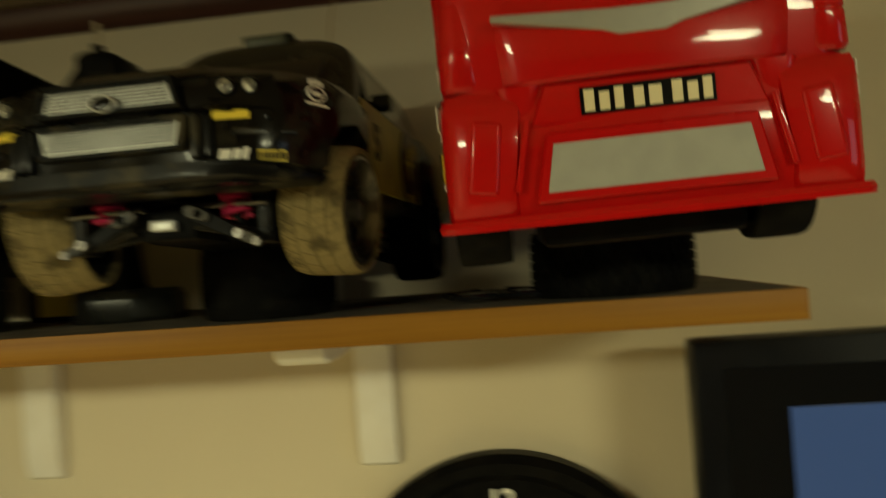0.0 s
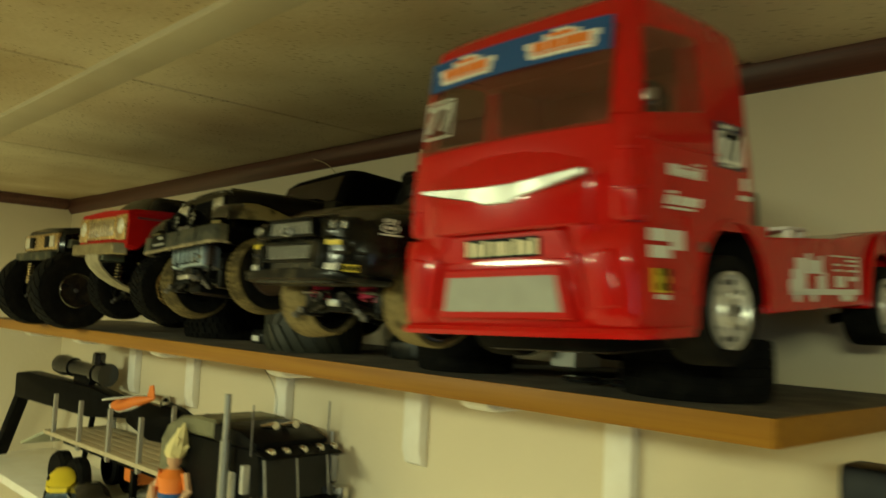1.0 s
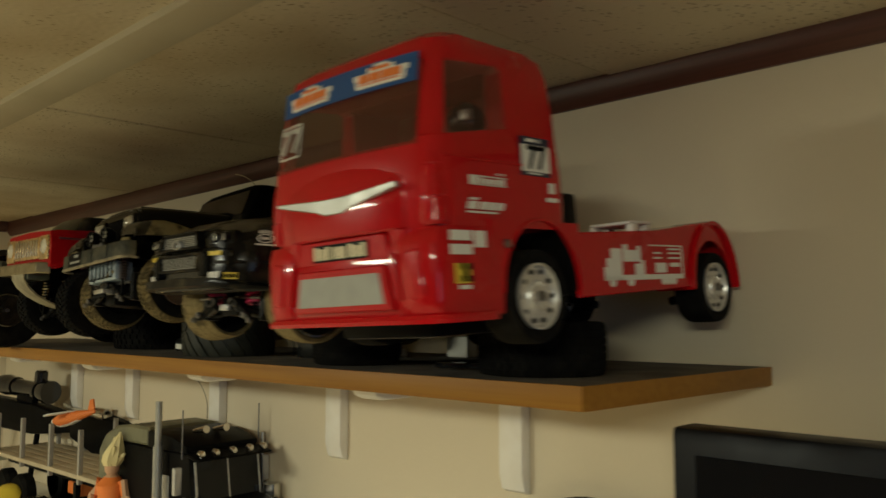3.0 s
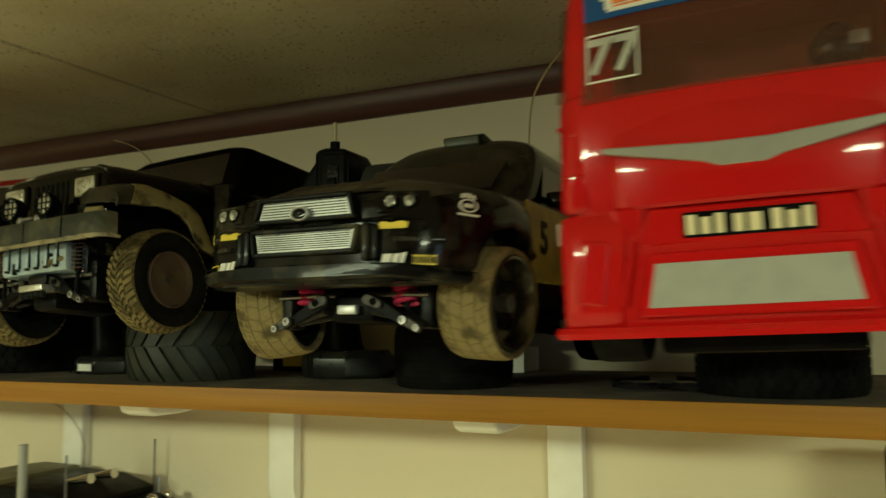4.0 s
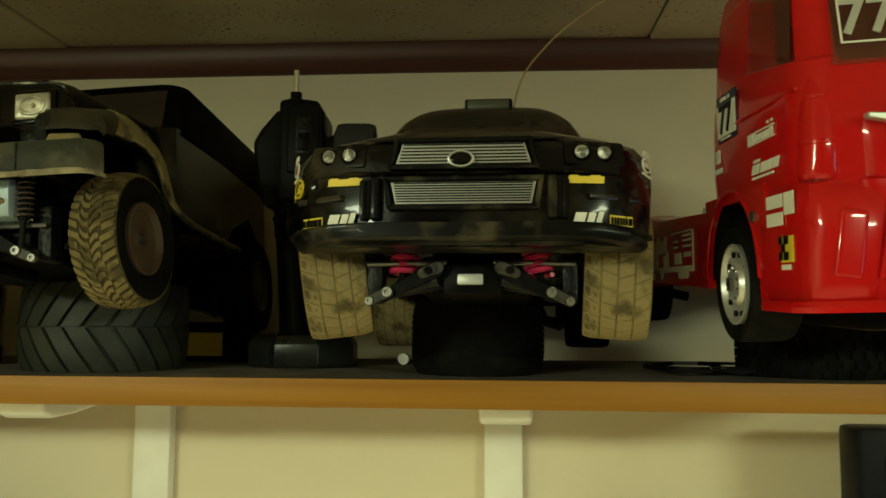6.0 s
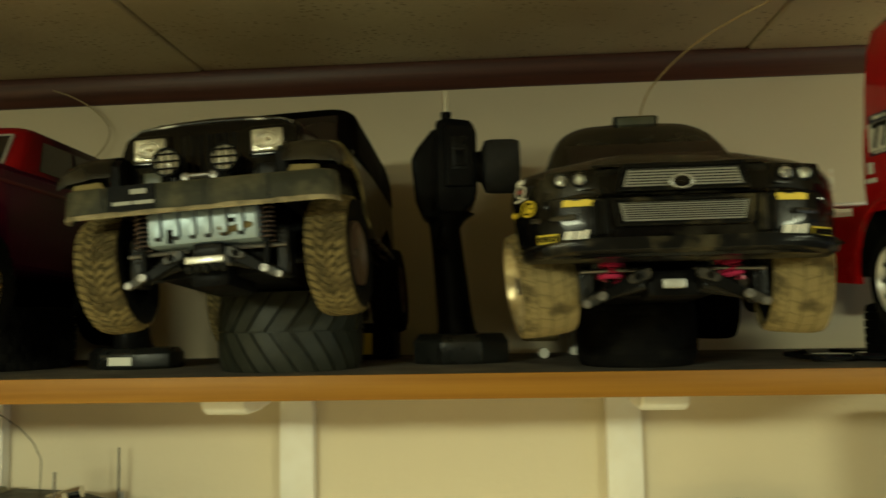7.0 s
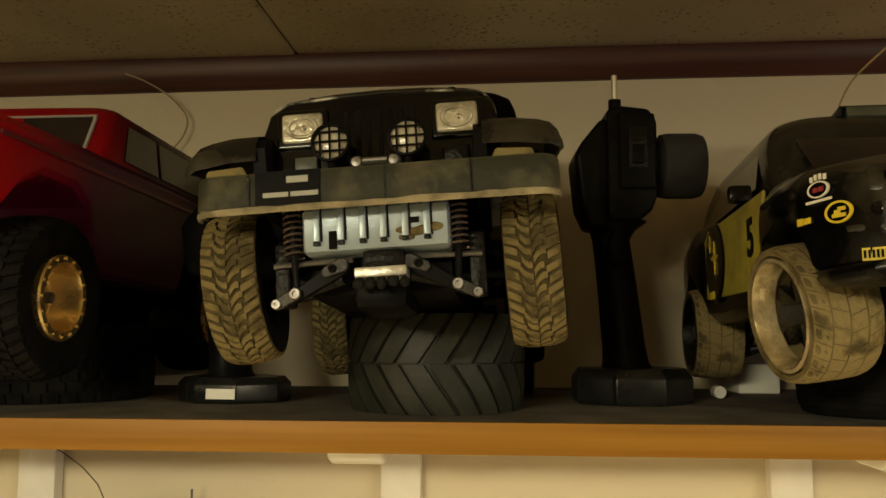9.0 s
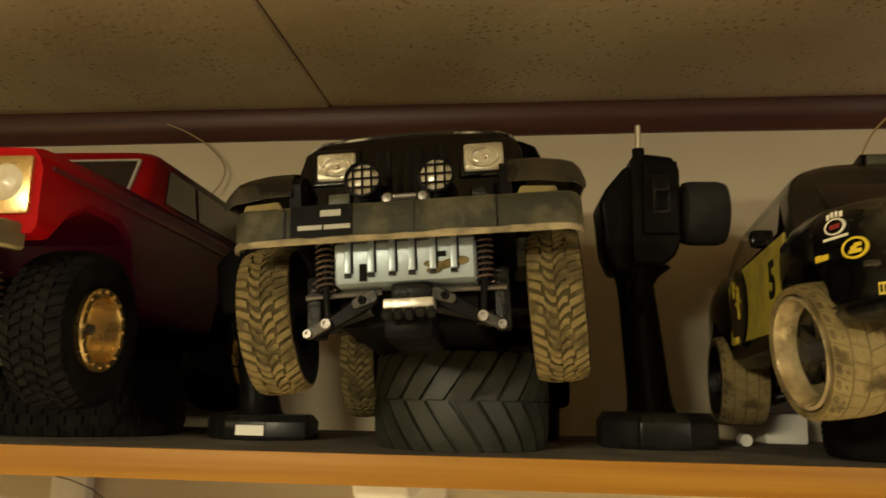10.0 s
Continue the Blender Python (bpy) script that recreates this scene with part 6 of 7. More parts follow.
    for k in range(5):
        b = bmesh.new()
        bmesh.ops.create_icosphere(b, subdivisions=2, radius=1.0)
        moved(b, pose(-0.0075 + 0.0054 * k, f + 0.0125, -0.0092 + rnd.uniform(-0.0008, 0.0008)) @ Matrix.Diagonal((rnd.uniform(0.0022, 0.0032), 0.003, rnd.uniform(0.0024, 0.0034), 1)))
        bm = join(bm, b)
    tagged(part("skid_mud", bm, MUD, sk, "lumps of dried mud"), kind="stuff")
    part("diff_case", box(-0.012, 0.014, f + 0.024, 0.02, -0.020, -0.004, 0.005), BLACKP, J)
    part("chassis", box(-0.036, 0.036, -0.03, 0.29, -0.012, 0.024, 0.004), BLACKP, J)
    suspension(J, -0.030, 0.0475, -0.003, (0.0400, -0.014, 0.036, 0.0395, 0.009), DULLST, 0.0046, 9)
    suspension(J, 0.242, 0.050, -0.010, (0.0385, 0.014, 0.036, 0.0435, 0.004), DULLST, front=False)
    for s in (1, -1):
        part("axle_shaft", rod((s * 0.02, -0.004, 0.0), (s * 0.066, 0.0, 0.0), 0.0034), BLACKP, J)
        wheel(J, 0.0, 0.0, 0.0905, s, 0.0405, 0.0285, 0.022, "mud", DUSTRUB, BROWNR, "dish", turn=-3 * s, camber=-5 if s < 0 else -1)
        # the right rear tyre takes a darker rubber than its twin
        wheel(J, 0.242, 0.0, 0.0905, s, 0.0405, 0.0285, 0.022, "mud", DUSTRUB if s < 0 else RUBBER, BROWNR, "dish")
    return J


offroad_car()
loose_tyre(-0.187, 0.818, 0.057, 0.060, 0.030, "chevron", OLDRUB, "grey-green chevron-tread tractor tyre lying under the off-road car", 10)

# ---- pistol transmitters ----


def transmitter(m, label, lean):
    P = thing("pistol_transmitter", m, label, "transmitter", "pistol transmitters")
    oct8 = lambda r, z, sq=1.0: [(r * math.cos(radians(a)), r * sq * math.sin(radians(a)), z) for a in (22, 68, 112, 158, 202, 248, 292, 338)]
    base = part("base", bevel(rings([oct8(0.041, 0, 0.85), oct8(0.043, 0.003, 0.85), oct8(0.043, 0.018, 0.85), oct8(0.038, 0.0245, 0.85)]), 0.001), BASEPL, P)
    part("base_seam", box(-0.0190, -0.0180, -0.0368, -0.0358, 0.002, 0.020), RUBBER, base)
    rows = []
    for z, cx, cy, rx, ry in ((0.022, -0.002, 0.0, 0.0190, 0.021), (0.028, -0.0035, 0.0, 0.0160, 0.019), (0.040, -0.0048, 0.0, 0.0148, 0.018), (0.070, -0.0075, 0.0, 0.0140, 0.0175), (0.100, -0.0105, 0.0, 0.0132, 0.017), (0.114, -0.0118, 0.002, 0.0130, 0.017), (0.121, -0.0105, 0.003, 0.0160, 0.022), (0.127, -0.008, 0.004, 0.022, 0.026)):
        rows.append([(cx + rx * math.cos(radians(a)), cy + ry * math.sin(radians(a)), z) for a in range(0, 360, 20)])
    part("grip", rings(rows), BLACKP, P)
    part("trigger_guard", tube([(-0.012, -0.014, 0.124), (-0.020, -0.020, 0.112), (-0.018, -0.022, 0.100), (-0.010, -0.017, 0.094)], 0.003), BLACKP, P)
    hd = part("head", prism([(-0.018, 0.125), (0.004, 0.125), (0.012, 0.132), (0.016, 0.142), (0.0165, 0.194), (0.011, 0.2030), (-0.008, 0.2050), (-0.018, 0.2030)], "y", -0.028, 0.020, 0.004, None, 3), BLACKP, P)
    part("trigger_housing", prism([(-0.036, 0.136), (-0.030, 0.122), (-0.020, 0.121), (-0.014, 0.128), (-0.014, 0.200), (-0.022, 0.1965), (-0.034, 0.182), (-0.0395, 0.172)], "y", -0.020, 0.022, 0.006, None, 4), BLACKP, hd)
    part("side_groove", box(-0.0172, -0.0158, -0.0284, -0.0270, 0.130, 0.200), RUBBER, hd)
    part("control_panel", box(-0.0105, 0.0140, -0.0315, -0.027, 0.146, 0.1985, 0.0035, None, 3), BLACKP, P, "raised dark control panel")
    part("switch_frame", box(-0.0040, 0.0080, -0.0325, -0.031, 0.160, 0.188, 0.001), GREYCH, P)
    part("switch", box(-0.0022, 0.0062, -0.0350, -0.032, 0.163, 0.176, 0.001), BLACKP, P)
    part("steering_wheel", spin([(0.014, 0.0003), (0.014, 0.012), (0.020, 0.014), (0.024, 0.0225), (0.029, 0.0235), (0.048, 0.0235), (0.053, 0.0220), (0.053, 0.017), (0.049, 0.013), (0.049, 0.0003)], "x", 40, (0, 0.002, 0.168)), mat("foam_grip", (0.015, 0.015, 0.015), 0.9, col2=(0.03, 0.03, 0.03), scale=150, bump=0.3), P, "black foam steering wheel")
    ant = part("aerial_base", rod((-0.009, -0.008, 0.203), (-0.009, -0.008, 0.214), 0.0045, None, 14), BLACKP, P)
    part("aerial", rod((-0.009, -0.008, 0.212), (-0.009, -0.008, 0.232), 0.0021, None, 10), mat("pale_aerial", (0.6, 0.55, 0.42), 0.35, 0.6), ant, "short pale telescopic aerial")
    return P


transmitter(pose(-0.055, 0.872, SHELF_Z, 0, 0, 3), "black pistol-grip transmitter with a stub aerial standing on the shelf", 0)
second = transmitter(pose(-0.335, 0.862, SHELF_Z, 0, 0, -6) @ Matrix.Diagonal((0.94, 0.94, 0.72, 1)), "black pistol-grip transmitter with a white label on its base", 0)
plate(second, "label", pose(0.006, -0.0370, 0.010), 0.022, 0.0095, CREAM, "white paper label")

# ---- red off-road wagon ----


def wagon():
    B = thing("toy_offroad_wagon", pose(-0.492, 0.742, 1.8680, -1.0, 0.0, 0.0), "red radio-controlled off-road wagon fading to purple, gold wheels, black tyres", "toy car")
    f = -0.064
    H = 0.085
    rows = []
    for y, zb, zt in ((f, 0.046, 0.094), (f + 0.010, 0.044, 0.0965), (f + 0.016, 0.046, 0.0970), (f + 0.030, 0.060, 0.0975), (-0.012, 0.071, 0.0985), (0.024, 0.070, 0.0995), (0.040, 0.060, 0.100), (0.050, 0.022, 0.100), (0.056, 0.017, 0.100), (0.185, 0.014, 0.100), (0.192, 0.030, 0.100), (0.215, 0.066, 0.100), (0.265, 0.066, 0.100), (0.282, 0.040, 0.100), (0.288, 0.030, 0.098)):
        rows.append([(H - 0.003, y, zb), (H, y, zb + 0.004), (H, y, 0.083), (H - 0.002, y, 0.086), (H - 0.002, y, zt - 0.006), (H - 0.007, y, zt), (0, y, zt + 0.003), (-H + 0.007, y, zt), (-H + 0.002, y, zt - 0.006), (-H + 0.002, y, 0.086), (-H, y, 0.083), (-H, y, zb + 0.004), (-H + 0.003, y, zb), (0, y, zb)])
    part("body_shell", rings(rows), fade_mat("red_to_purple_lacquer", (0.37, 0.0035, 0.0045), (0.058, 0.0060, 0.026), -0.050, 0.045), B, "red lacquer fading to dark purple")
    rows = []
    for z, y0, y1, w, r in ((0.099, 0.062, 0.285, 0.080, 0.008), (0.134, 0.080, 0.283, 0.0755, 0.010), (0.140, 0.086, 0.280, 0.071, 0.012), (0.142, 0.10, 0.27, 0.060, 0.012)):
        rows.append(rrect(w, y0, y1, z, r, 4, 0.003))
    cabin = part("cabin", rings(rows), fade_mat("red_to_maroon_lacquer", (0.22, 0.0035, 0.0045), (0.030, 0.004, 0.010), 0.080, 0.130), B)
    part("windscreen", moved(box(-0.066, 0.066, -0.0009, 0.0003, -0.0145, 0.0150, 0.0), pose(0, 0.0695 + 0.0, 0.1170, -27)), GLASS, cabin, "black windscreen")
    bm = None
    for x0, x1, z0, z1 in ((-0.068, 0.068, 0.0146, 0.0162), (-0.068, 0.068, -0.0162, -0.0146), (-0.068, -0.0660, -0.0162, 0.0162), (0.0660, 0.068, -0.0162, 0.0162)):
        bm = box(x0, x1, -0.0016, 0.0003, z0, z1, 0, bm)
    part("screen_frame", moved(bm, pose(0, 0.0695, 0.1170, -27)), SILVER, cabin, "thin bright frame")
    for s in (1, -1):
        for y0, y1, q in ((0.094, 0.150, 0.010), (0.156, 0.268, 0.0)):
            part("side_window", moved(prism([(y0, 0.103), (y1, 0.103), (y1, 0.131), (y0 + q, 0.131)], "x", s * 0.0003, s * 0.0012), pose(s * 0.0798, 0, 0.100) @ pose(0, 0, 0, 0, -s * 7.2, 0) @ pose(0, 0, -0.100)), GLASS, cabin)
        part("belt_line", box(s * 0.0845 - 0.001, s * 0.0845 + 0.001, f + 0.01, 0.285, 0.0835, 0.0865, 0.0005), mat("dark_red_belt", (0.10, 0.01, 0.015), 0.5) if s > 0 else RED, B)
        part("headlight_bezel", box(s * 0.0655 - 0.0165, s * 0.0655 + 0.0150, f - 0.0030, f + 0.002, 0.056, 0.0895, 0.003), GOLD, B, "gold lamp surround")
        part("headlight", spin([(f - 0.0060, 0.0003), (f - 0.0050, 0.0075), (f - 0.0030, 0.0105), (f - 0.001, 0.011)], "y", 28, (s * 0.0655, 0, 0.0740)), LENS, B, "round clear headlamp")
    part("grille", box(-0.048, 0.048, f - 0.0030, f + 0.002, 0.058, 0.088, 0.002), GOLD, B, "gold-plated grille")
    for i in range(9):
        x = -0.040 + 0.010 * i
        part("grille_bar", box(x - 0.0026, x + 0.0026, f - 0.0042, f - 0.0028, 0.062, 0.084, 0.0006), CHROME, B)
    part("front_bumper", prism([(-0.078, f + 0.004), (-0.072, f - 0.014), (0.072, f - 0.014), (0.078, f + 0.004), (0.072, f + 0.004), (0.068, f - 0.008), (-0.068, f - 0.008), (-0.072, f + 0.004)], "z", 0.037, 0.052, 0.0015), BRONZED, B, "dull brassy bumper")
    part("skid_plate", rings([[(x, y + dy, z + dz) for x, dy, dz in ((-w, 0, 0), (w, 0, 0), (w, 0.0015, 0.002), (-w, 0.0015, 0.002))] for y, z, w in ((f - 0.013, 0.040, 0.024), (f - 0.012, 0.030, 0.023), (f - 0.006, 0.020, 0.022), (f + 0.006, 0.009, 0.021), (f + 0.024, -0.001, 0.020), (f + 0.046, -0.009, 0.018), (f + 0.070, -0.016, 0.017), (f + 0.092, -0.021, 0.016))]), mat("pale_skid", (0.33, 0.29, 0.18), 0.5, 0.1, col2=(0.16, 0.135, 0.08), scale=50, amount=0.7), B, "pale curved skid plate")
    part("bumper_stay", box(-0.03, 0.03, f - 0.009, f + 0.02, 0.030, 0.040, 0.002), GREENGL, B, "grey-green stay")
    part("chassis", box(-0.034, 0.034, 0.020, 0.28, -0.012, 0.036, 0.004), BLACKP, B)
    part("front_axle", rod((-0.060, 0.0, 0.0), (0.060, 0.0, 0.0), 0.006), BLACKP, B)
    suspension(B, -0.004, 0.055, -0.010, (0.036, -0.020, 0.040, 0.042, 0.006), GOLD)
    for s in (1, -1):
        for y in (0.0, 0.242):
            wheel(B, y, 0.0, 0.0935, s, 0.0480, 0.037, 0.0250, "blocks", RUBBER, GOLD, "beadlock")
    return B


wagon()
loose_tyre(-0.478, 0.875, 0.073, 0.054, 0.030, "square", RUBBER, "black tyre lying under the red wagon")

# ---- dark pickup at the far end ----


def pickup():
    K = thing("toy_pickup", pose(-0.775, 0.755, 1.8705, 0.0, 0.0, 0.0), "dark radio-controlled pickup with a gold nose on big tractor tyres", "toy truck")
    f = -0.066
    rows = []
    for y, zb, zt, w in ((f, 0.040, 0.078, 0.080), (f + 0.006, 0.036, 0.084, 0.086), (f + 0.03, 0.052, 0.087, 0.088), (0.0, 0.062, 0.089, 0.088), (0.04, 0.052, 0.090, 0.088), (0.055, 0.020, 0.091, 0.088), (0.20, 0.018, 0.091, 0.088), (0.215, 0.055, 0.091, 0.088), (0.27, 0.055, 0.091, 0.088), (0.285, 0.030, 0.090, 0.086)):
        rows.append([(w - 0.004, y, zb), (w, y, zb + 0.006), (w, y, zt - 0.010), (w - 0.010, y, zt), (0, y, zt + 0.003), (-w + 0.010, y, zt), (-w, y, zt - 0.010), (-w, y, zb + 0.006), (-w + 0.004, y, zb), (0, y, zb)])
    part("body_shell", rings(rows), BLACKCAR, K)
    rows = [rrect(w, y0, y1, z, 0.012, 4, 0.004) for z, y0, y1, w in ((0.089, 0.045, 0.20, 0.082), (0.140, 0.080, 0.19, 0.074), (0.152, 0.092, 0.18, 0.062))]
    part("cabin", rings(rows), BLACKCAR, K)
    part("nose_panel", box(-0.080, 0.080, f - 0.004, f + 0.004, 0.050, 0.076, 0.003), GOLD, K, "dull gold front panel")
    for s in (1, -1):
        for x in (0.060, 0.036):
            part("headlight", box(s * x - 0.010, s * x + 0.010, f - 0.0060, f - 0.003, 0.054, 0.072, 0.002), LENS if x > 0.05 else BLACKP, K)
        part("fender_arc", prism([(-0.058, 0.052), (-0.054, 0.056), (-0.020, 0.050), (0.015, 0.030), (0.040, -0.002), (0.050, -0.012), (0.055, -0.010), (0.048, 0.002), (0.020, 0.040), (-0.018, 0.062), (-0.056, 0.066)], "x", s * 0.088, s * 0.106, 0.001), DIRT, K, "pale curved mudguard")
    part("front_bumper", box(-0.088, 0.088, f - 0.014, f - 0.004, 0.034, 0.047, 0.003), DIRT, K, "dusty bumper")
    part("chassis", box(-0.045, 0.045, f + 0.01, 0.28, -0.015, 0.032, 0.004), BLACKP, K)
    suspension(K, -0.050, 0.055, -0.010, (0.036, -0.02, 0.040, 0.042, 0.006), GOLD)
    for s in (1, -1):
        for y in (-0.045, 0.205):
            wheel(K, y, -0.0115, 0.114, s, 0.0590, 0.052, 0.026, "chevron", RUBBER, DARKCH, "dish")
    return K


pickup()


# ---- lower shelf with its models ----
LOW_Z = 1.447
low = thing("lower_shelf", pose(0, 0, 0), "white painted wall shelf under the long shelf", "shelf")
part("board", box(-1.69, -0.16, 0.83, WALL_Y - 0.003, LOW_Z - 0.018, LOW_Z, 0.002), WHITE, low)
for x in (-1.5, -0.9, -0.3):
    part("support", prism([(0.86, LOW_Z - 0.018), (WALL_Y - 0.002, LOW_Z - 0.018), (WALL_Y - 0.002, LOW_Z - 0.14)], "x", x - 0.012, x + 0.012, 0.002), WHITE, low)


def big_rig():
    """A model semi tractor that looks along +x; its own x runs forward."""
    R = thing("toy_semi_truck", pose(-0.47, 0.945, LOW_Z, 0, 0, 3), "black chrome-trimmed model semi truck on the lower shelf", "toy truck")
    w = 0.062
    part("sleeper", box(-0.17, 0.005, -w, w, 0.055, 0.196, 0.006), BLACKP, R)
    part("roof_fairing", prism([(-0.225, 0.110), (-0.225, 0.178), (-0.205, 0.204), (-0.165, 0.221), (-0.120, 0.227), (-0.060, 0.226), (-0.060, 0.198), (-0.171, 0.197), (-0.171, 0.110)], "y", -w, w, 0.004), mat("olive_grey_fairing", (0.17, 0.165, 0.095), 0.45, col2=(0.09, 0.085, 0.05), scale=30, amount=0.7), R, "olive grey roof fairing")
    part("roof_cap", prism([(-0.059, 0.2235), (0.010, 0.220), (0.055, 0.208), (0.055, 0.198), (-0.059, 0.196)], "y", -w - 0.002, w + 0.002, 0.004, None, 2), BLACKP, R, "black roof cap")
    for s in (-1, 1):
        part("aerial", rod((0.050, s * 0.068, 0.19), (0.050, s * 0.068, 0.262), 0.0011, None, 8), STEEL, R)
    cabp = part("cab", prism([(0.0, 0.055), (0.075, 0.055), (0.075, 0.118), (0.062, 0.200), (0.0, 0.200)], "y", -w, w, 0.005), BLACKP, R)
    part("windscreen", moved(box(-0.0006, 0.001, -w + 0.008, w - 0.008, -0.034, 0.030, 0.0), pose(0.0692, 0, 0.156, 0, -9.0)), SCREEN, cabp)
    bm = None
    for y0, y1, z0, z1 in ((-w + 0.005, w - 0.005, -0.037, -0.034), (-w + 0.005, -w + 0.008, -0.034, 0.030), (w - 0.008, w - 0.005, -0.034, 0.030), (-0.0012, 0.0012, -0.034, 0.030)):
        bm = box(-0.0006, 0.0018, y0, y1, z0, z1, 0, bm)
    part("screen_frame", moved(bm, pose(0.0692, 0, 0.156, 0, -9.0)), SILVER, cabp, "thin bright frame")
    part("sun_visor", prism([(0.058, 0.199), (0.088, 0.192), (0.088, 0.189), (0.058, 0.194)], "y", -w - 0.004, w + 0.004, 0.001), BLACKP, cabp, "black sun visor")
    for y in (-0.055, -0.030, 0.0, 0.030, 0.055):
        lamp = part("marker_lamp", moved(spin([(0.0, 0.0020), (0.003, 0.0048), (0.010, 0.0052), (0.0125, 0.0035), (0.013, 0.0004)], "x", 14), pose(0.074, y, 0.2005, 0, 8)), CHROME, R, "small chrome lamp")
        part("lamp_foot", rod((0.080, y, 0.1910), (0.080, y, 0.1980), 0.0014, None, 8), CHROME, lamp)
    hood = part("hood", prism([(0.070, 0.060), (0.175, 0.055), (0.175, 0.118), (0.160, 0.124), (0.070, 0.130)], "y", -w + 0.006, w - 0.006, 0.006), BLACKP, R)
    gr = part("grille_shell", box(0.172, 0.186, -w + 0.004, w - 0.004, 0.040, 0.130, 0.005), CHROME, R, "chrome grille surround")
    part("grille", box(0.1845, 0.1875, -w + 0.014, w - 0.014, 0.050, 0.119, 0.001), RUBBER, gr)
    for i in range(6):
        y = -0.040 + 0.016 * i
        part("grille_bar", box(0.1872, 0.1888, y - 0.002, y + 0.002, 0.052, 0.117), BLUE, gr)
    part("front_bumper", box(0.165, 0.195, -w - 0.014, w + 0.014, 0.015, 0.040, 0.004), CHROME, R)
    for s in (-1, 1):
        if s < 0:
            st = part("exhaust_pipe", rod((-0.005, -0.076, 0.05), (-0.005, -0.076, 0.272), 0.0050, None, 14), WINGSIL, R, "tall dull grey stack")
            part("heat_shield", rod((-0.005, -0.076, 0.06), (-0.005, -0.076, 0.205), 0.0072, None, 14), WINGSIL, st)
        else:
            part("mirror_post", rod((0.050, 0.076, 0.10), (0.050, 0.076, 0.215), 0.0028, None, 10), SILVER, R)
        part("door_mirror", box(0.050, 0.058, s * 0.078 - 0.006, s * 0.078 + 0.006, 0.140, 0.180, 0.002), SILVER, R)
        part("front_fender", prism([(0.08, 0.05), (0.085, 0.085), (0.11, 0.105), (0.15, 0.105), (0.172, 0.08), (0.178, 0.045), (0.168, 0.045), (0.16, 0.075), (0.145, 0.095), (0.115, 0.095), (0.095, 0.08), (0.09, 0.05)], "y", s * 0.042, s * 0.076, 0.002), BLACKCAR, R)
        part("headlight", box(0.166, 0.184, s * 0.070 - 0.010, s * 0.070 + 0.010, 0.060, 0.078, 0.003), LENS, R)
        part("air_cleaner", rod((0.085, s * 0.070, 0.075), (0.085, s * 0.070, 0.140), 0.014, None, 18), CHROME, R)
        part("fuel_tank", rod((-0.11, s * 0.062, 0.04), (0.03, s * 0.062, 0.04), 0.020, None, 20), CHROME, R)
        part("air_horn", rod((0.0, s * 0.018, 0.222), (0.035, s * 0.018, 0.228), 0.003, None, 10, 0.006), CHROME, R)
        for x in (0.132, -0.10, -0.21):
            part("wheel", spin([(s * 0.070, 0.0005), (s * 0.070, 0.020), (s * 0.073, 0.036), (s * 0.066, 0.0405), (s * 0.048, 0.0405), (s * 0.044, 0.03)], "y", 32, (x, 0, 0.0405)), RUBBER, R)
    part("frame_rail", box(-0.28, 0.21, -0.026, 0.026, 0.040, 0.060, 0.003), BLACKP, R)
    part("side_tag", box(-0.020, 0.006, -w - 0.0016, -w - 0.0002, 0.120, 0.160, 0.001), SILVER, R)
    return R


big_rig()


def log_trailer():
    L = thing("toy_log_trailer", pose(-0.98, 0.945, LOW_Z, 0, 0, 2), "flat model trailer with a beige plank deck and grey stakes", "toy trailer")
    for i in range(6):
        y = -0.058 + 0.0232 * i
        part("deck_plank", box(-0.28, 0.26, y - 0.0110, y + 0.0110, 0.108, 0.116, 0.001), BEIGE, L)
    part("frame_rail", box(-0.27, 0.25, -0.03, 0.03, 0.085, 0.108, 0.002), BLACKP, L)
    part("tail_ramp", moved(box(-0.15, 0, -0.066, 0.066, -0.006, 0.0, 0.002), pose(-0.28, 0, 0.114, 0, -17, 0)), mat("pale_green_plate", (0.42, 0.43, 0.31), 0.6, col2=(0.18, 0.18, 0.12), scale=30), L, "sloping pale green tail ramp")
    for i, x in enumerate((-0.235, -0.10, 0.04, 0.17)):
        for y in (-0.064, 0.064):
            part("stake", box(x - 0.0042, x + 0.0042, y - 0.004, y + 0.004, 0.098, 0.196, 0.001), mat("grey_stake", (0.30, 0.28, 0.24), 0.5) if (i, y) == (0, -0.064) else bpy.data.materials["grey_stake"], L, "thin grey stake")
    for x in (-0.20, -0.11):
        for s in (-1, 1):
            part("wheel", spin([(s * 0.066, 0.0005), (s * 0.066, 0.02), (s * 0.069, 0.036), (s * 0.062, 0.041), (s * 0.044, 0.041), (s * 0.04, 0.03)], "y", 28, (x, 0, 0.041)), RUBBER, L)
    part("landing_leg", box(0.10, 0.112, -0.045, -0.035, 0.0, 0.09, 0.001), BLACKP, L)
    part("landing_leg", box(0.10, 0.112, 0.035, 0.045, 0.0, 0.09, 0.001), BLACKP, L)
    part("orange_load", box(0.04, 0.10, -0.03, 0.01, 0.060, 0.084, 0.004), ORANGE, L)
    return L


log_trailer()

wisp = thing("thin_wire", pose(0, 0, 0), "thin dark wire arching from the model truck to the shelf", "wire")
part("strand", tube([(-0.471, 0.950, LOW_Z + 0.216), (-0.470, 0.950, 1.708), (-0.478, 0.950, 1.724), (-0.492, 0.950, 1.738), (-0.510, 0.950, 1.750), (-0.530, 0.950, 1.757), (-0.556, 0.950, 1.762), (-0.572, 0.955, 1.7625)], 0.0005), mat("dark_wire", (0.05, 0.04, 0.02), 0.6), wisp)

